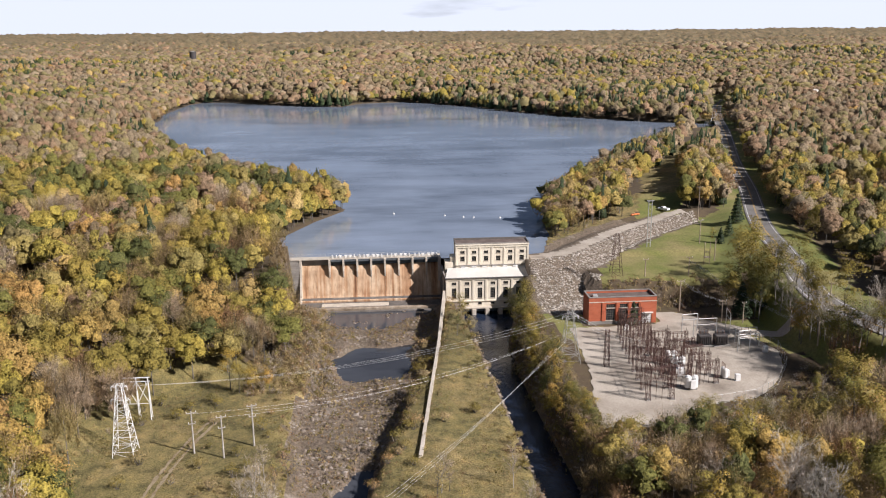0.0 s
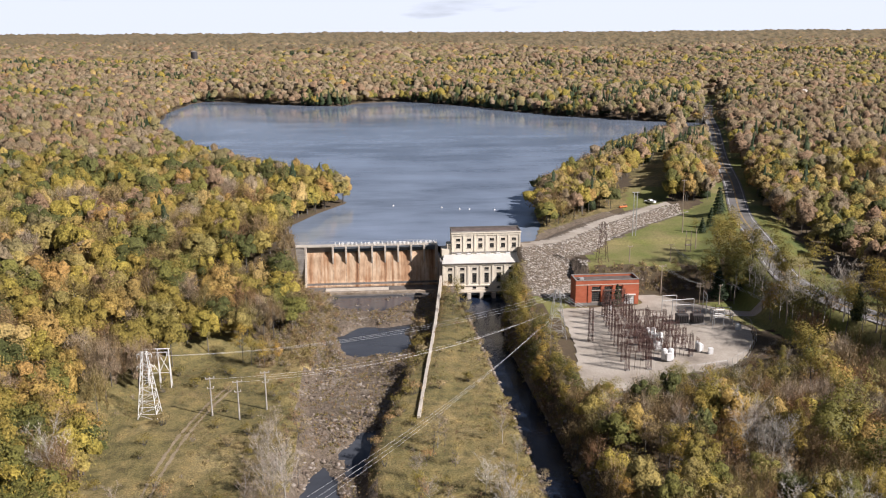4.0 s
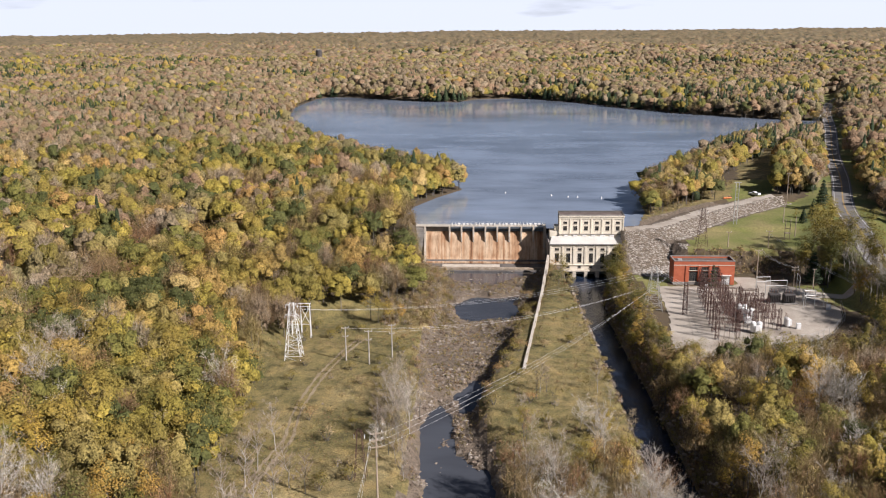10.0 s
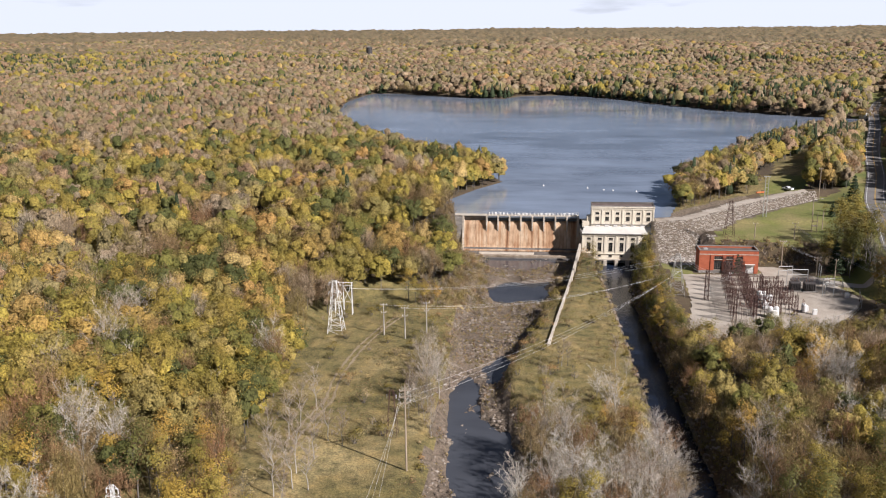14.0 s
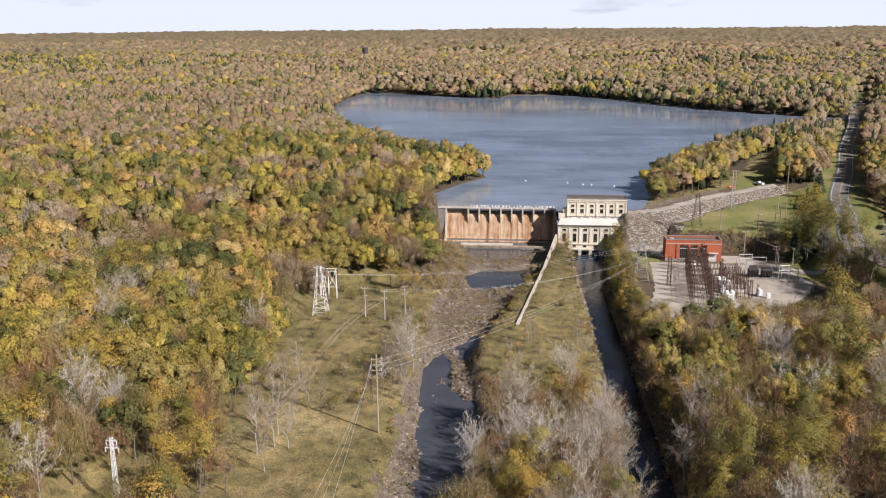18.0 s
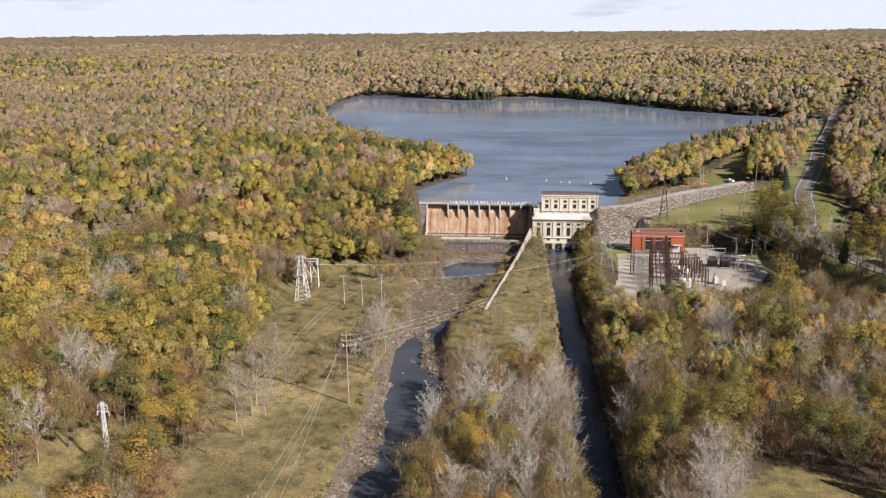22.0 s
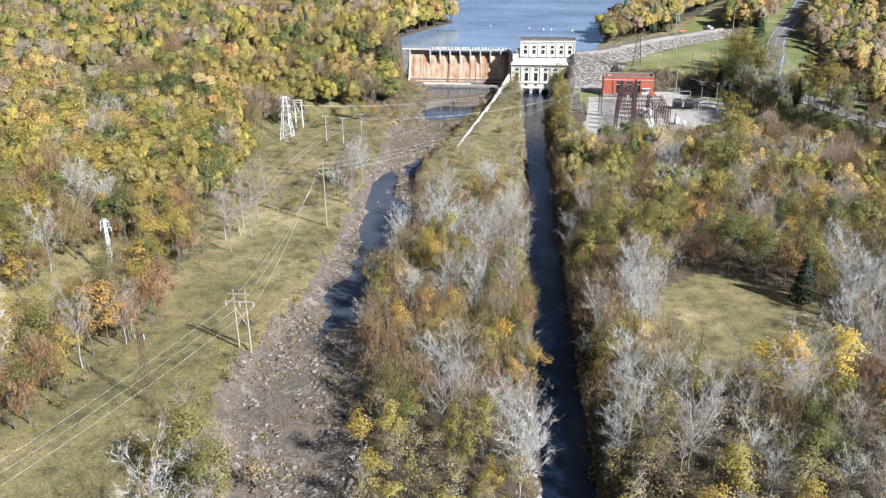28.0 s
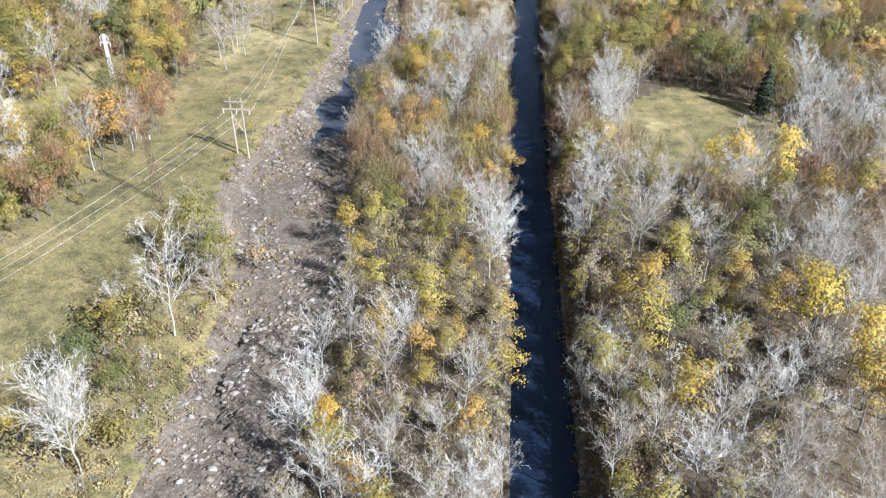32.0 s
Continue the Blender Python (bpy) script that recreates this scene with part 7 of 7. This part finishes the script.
for k, x in enumerate((-93.4, -91.3, -89.2)):
    wire((x, -86.7, gz0 + 8.4), (9.4 + 1.4 * k, -68.0 + 0.5 * k, 18.0 + 1.1 * k), 3.6, "gantry lines")
for k in range(3):
    wire((-56.6, -180.9, 4.3 + 18.2 * (0.8 + 0.07 * k)), (12.5 + 2.0 * k, -62.0, 13.5 + 1.3 * k), 3.0, "valley lines")
    wire((-58.4, -181.7, 4.3 + 18.2 * (0.8 + 0.07 * k)), (-61.3 + 2.7 * k, -245.6, 13.8), 2.0, "field lines")
    wire((-61.3 + 2.7 * k, -245.6, 13.8), (-104.0 + 2.7 * k, -352.0, 15.0), 3.5, "field lines")
    wire((-75.2 + 6 * k - 0.4 * k * k, -104.4 - 2.4 * (k == 1), 13.4), (8.0, -64.0 - 2 * k, 12.2 + k), 3.4, "river lines", 0.014)
    wire((10.2 + k * 0.7, -67.5, 20.0), (23.6 + 2.4 * k, -74, YZ + 6.6), 1.2, "yard lines", 0.02)
    wire((51.2 + 0.8 * k, -31.8, 16.6), (60.0 + 0.5 * k, -43.0, 13.6), 0.8, "yard lines", 0.018)
    wire((60.0 + 0.5 * k, -16.0, 18.5), (74.0, -70.0, 13.6 + 0.4 * k), 1.5, "yard lines", 0.018)

# ---- the parked car, the far buildings, buoys ----
paint, pn, pb = material("car_paint", 0.25)
pn.links.new(ramp(pn, noise_at(pn, 1.0), [(0.3, (0.72, 0.73, 0.74)), (0.7, (0.8, 0.8, 0.8))]), pb.inputs["Base Color"])
rubber = grainy("rubber", [(0.3, (0.015, 0.015, 0.015)), (0.7, (0.03, 0.03, 0.03))], 1.0, 9.0, 0.8, 0.0)
car = thing("pickup_truck", "white pickup truck parked on the embankment track", "truck", at=(82.0, 75.0, height_at(82.0, 75.0) + 0.05), turn=125)
part("body", bevelled(boxes((-2.6, 2.6, -0.95, 0.95, 0.5, 1.05)), 0.12), paint, car)
part("bed", bevelled(boxes((-2.58, -0.6, -0.93, -0.83, 1.05, 1.4), (-2.58, -0.6, 0.83, 0.93, 1.05, 1.4), (-2.6, -2.5, -0.93, 0.93, 1.05, 1.4)), 0.02), paint, car)
bm = bmesh.new()
a, b = [[bm.verts.new((x, y * (0.9 if z > 1.2 else 1.0), z)) for x, z in ((-0.6, 1.04), (1.25, 1.04), (0.75, 1.75), (-0.45, 1.78))] for y in (-0.9, 0.9)]
for k in range(4):
    bm.faces.new((a[k], a[(k + 1) % 4], b[(k + 1) % 4], b[k]))
bm.faces.new(a[::-1])
bm.faces.new(b)
bmesh.ops.recalc_face_normals(bm, faces=bm.faces[:])
part("cab", bm, paint, car)
part("windshield", bars(((1.1, 0, 1.15), (0.8, 0, 1.68), 0.5), sides=4), glass, car)
part("side_window", boxes((-0.35, 0.7, -0.9, -0.86, 1.2, 1.62), (-0.35, 0.7, 0.86, 0.9, 1.2, 1.62)), glass, car)
for x in (-1.6, 1.65):
    for y in (-0.85, 0.85):
        wheel = part("wheel", bars(((x, y - 0.13, 0.38), (x, y + 0.13, 0.38), 0.38), sides=14), rubber, car)
        part("rim", bars(((x, y - 0.14, 0.38), (x, y + 0.14, 0.38), 0.2), sides=10), galvanised, wheel)
orange_paint = grainy("orange_paint", [(0.3, (0.75, 0.2, 0.05)), (0.7, (0.85, 0.27, 0.07))], 1.0, 6.0, 0.6, 0.0)
for k in range(3):
    b = thing("boom_float", "orange plastic boom float lying on the bank", "float", "boom floats", (67.2 + 1.3 * k, 69.4 + 0.5 * k, height_at(68, 70) + 0.4), 20)
    part("body", bevelled(bars(((-0.6, 0, 0), (0.6, 0, 0), 0.4), sides=8), 0.06), orange_paint, b)
for x, y in ((-30.3, 87.3), (13.1, 74.1), (-9.2, 81.3), (-1.8, 77.0), (2.4, 76.4)):
    b = thing("buoy", "white marker buoy floating on the reservoir", "buoy", "buoys", (x, y, LAKE_Z))
    bm = bmesh.new()
    bmesh.ops.create_icosphere(bm, subdivisions=2, radius=0.42)
    part("float", bm, white_paint, b)
    part("collar", bars(((0, 0, 0.3), (0, 0, 0.75), 0.12, 0.06), sides=8), white_paint, b)
silo = thing("water_tower", "dark round water tower above the far woods", "tower", at=(-295, 1004, height_at(-295, 1004)))
zt = 64 - height_at(-295, 1004)
part("tank", bars(((0, 0, -1), (0, 0, zt), 4.6), sides=20), dark_steel, silo)
part("roof", bars(((0, 0, zt), (0, 0, zt + 1.4), 4.8, 0.4), sides=20), grey_roof, silo)
for k in range(5):
    part("hoop", bars(((0, 0, zt * (0.2 + 0.18 * k)), (0, 0, zt * (0.2 + 0.18 * k) + 0.3), 4.75), sides=20), dark_steel, silo)


def far_house(x, y, w, d, h, turn, roof_mat, label):
    z = height_at(x, y)
    e = thing("house", label, "house", "far houses", (x, y, z), turn)
    part("wall", boxes((-w / 2, w / 2, -d / 2, d / 2, -1, h)), white_paint, e)
    bm = bmesh.new()
    a, b = [[bm.verts.new((s * (w / 2 + 0.4), yy, zz)) for yy, zz in ((-d / 2 - 0.5, h - 0.2), (d / 2 + 0.5, h - 0.2), (0, h + d * 0.4))] for s in (-1, 1)]
    for k in range(3):
        bm.faces.new((a[k], a[(k + 1) % 3], b[(k + 1) % 3], b[k]))
    bm.faces.new(a[::-1])
    bm.faces.new(b)
    bmesh.ops.recalc_face_normals(bm, faces=bm.faces[:])
    part("roof", bm, roof_mat, e)
    for k in range(3):
        part("window", boxes((-w / 3 + k * w / 3 - 0.6, -w / 3 + k * w / 3 + 0.6, -d / 2 - 0.05, -d / 2 - 0.002, h * 0.3, h * 0.7)), glass, e)


far_house(360, 495, 15, 9, 9, 10, white_roof, "white house with a pale roof on the wooded rise")
far_house(238, 425, 9, 7, 5, 30, grey_roof, "small white house by the far causeway")

# ---- rocks ----
def rock_mass(name, label, pts, sizes, mats, seed):
    """Angular rocks lying half sunk in the ground, as one mass."""
    r = np.random.default_rng(seed)
    base = np.array([(1, 0, 0), (-1, 0, 0), (0, 1, 0), (0, -1, 0), (0, 0, 1), (0, 0, -1), (0.6, 0.6, 0.5), (-0.6, 0.55, 0.45), (-0.55, -0.6, 0.5), (0.6, -0.55, 0.42)])
    tri = np.array([(0, 6, 4), (6, 2, 4), (2, 7, 4), (7, 1, 4), (1, 8, 4), (8, 3, 4), (3, 9, 4), (9, 0, 4), (0, 2, 6), (2, 1, 7), (1, 3, 8), (3, 0, 9)])
    z = ground(pts[:, 0], pts[:, 1])
    n = len(pts)
    v = base[None] * r.uniform(0.65, 1.25, (n, 10, 3)) * sizes[:, None, None] * np.array([r.uniform(0.8, 1.5, n), r.uniform(0.7, 1.2, n), r.uniform(0.4, 0.8, n)]).T[:, None]
    a = r.uniform(0, math.tau, n)
    c, s = np.cos(a)[:, None], np.sin(a)[:, None]
    x, y = v[..., 0] * c - v[..., 1] * s, v[..., 0] * s + v[..., 1] * c
    out = np.stack([x + pts[:, :1], y + pts[:, 1:2], v[..., 2] + (z + 0.1 * sizes)[:, None]], -1)
    faces = tri[None] + 10 * np.arange(n)[:, None, None]
    return tagged(new(name, quick_mesh(name, out.reshape(-1, 3), faces.reshape(-1, 3), mats)), label, "rocks", kind="stuff")


def rock_mat(name, tones):
    m, nt, b = material(name, 0.9)
    own = ramp(nt, nt.nodes.new("ShaderNodeNewGeometry").outputs["Random Per Island"], tones)
    grain = noise_at(nt, 3.0, 5.0)
    nt.links.new(mixed(nt, 1.0, own, ramp(nt, grain, [(0.3, (0.6, 0.58, 0.55)), (0.7, (1, 1, 1))]), "MULTIPLY"), b.inputs["Base Color"])
    bumped(nt, b, grain, 0.5, 0.05)
    return m


bed_rock = rock_mat("bed_rock", [(0.0, (0.1, 0.076, 0.055)), (0.5, (0.235, 0.185, 0.14)), (0.85, (0.32, 0.275, 0.225)), (1.0, (0.4, 0.36, 0.31))])
rip_rock = rock_mat("riprap_rock", [(0.0, (0.3, 0.27, 0.23)), (0.5, (0.47, 0.425, 0.365)), (1.0, (0.62, 0.57, 0.5))])
r_r = np.random.default_rng(91)
ry = r_r.uniform(-345, -4, 14000)
rl, rr_ = np.interp(ry, LEFT_Y, LEFT_X), np.interp(ry, RIGHT_Y, RIGHT_X)
rx = rl + (rr_ - rl) * r_r.uniform(-0.04, 1.04, 14000)
keep = vnoise(rx / 6, ry / 6, 92) > 0.32
rock_mass("river_rocks", "grey-brown rubble and boulders strewn over the riverbed", np.stack([rx, ry], -1)[keep], r_r.uniform(0, 1, keep.sum()) ** 4.0 * 0.55 + 0.12, bed_rock, 93)
ry = r_r.uniform(-345, -34, 1500)
side = np.where(r_r.uniform(size=1500) < 0.35, -1, 1)
rx = np.interp(ry, CANAL_Y, CANAL_X) + side * (np.interp(ry, CANAL_Y, CANAL_W) + r_r.uniform(-0.2, 3.2, 1500))
rock_mass("canal_bank_rocks", "dark rocks lining the tailrace banks", np.stack([rx, ry], -1), r_r.uniform(0.2, 0.8, 1500), bed_rock, 94)
px_, py_ = r_r.uniform(8, 92, 30000), r_r.uniform(-36, 70, 30000)
cd_, _ = line_distance(px_, py_, CREST)
keep = (((cd_ < 13) & (cd_ > 3.2) & (py_ < px_ * 0.95 - 14)) | inside(px_, py_, [(10.8, -13), (10.5, -29), (18, -33), (29, -28), (33, -12), (24, 1), (16, -3)])) & (px_ > 11.5)
rock_mass("embankment_riprap", "pale grey riprap stones on the embankment slope", np.stack([px_, py_], -1)[keep], r_r.uniform(0, 1, keep.sum()) ** 3 * 0.42 + 0.13, rip_rock, 95)
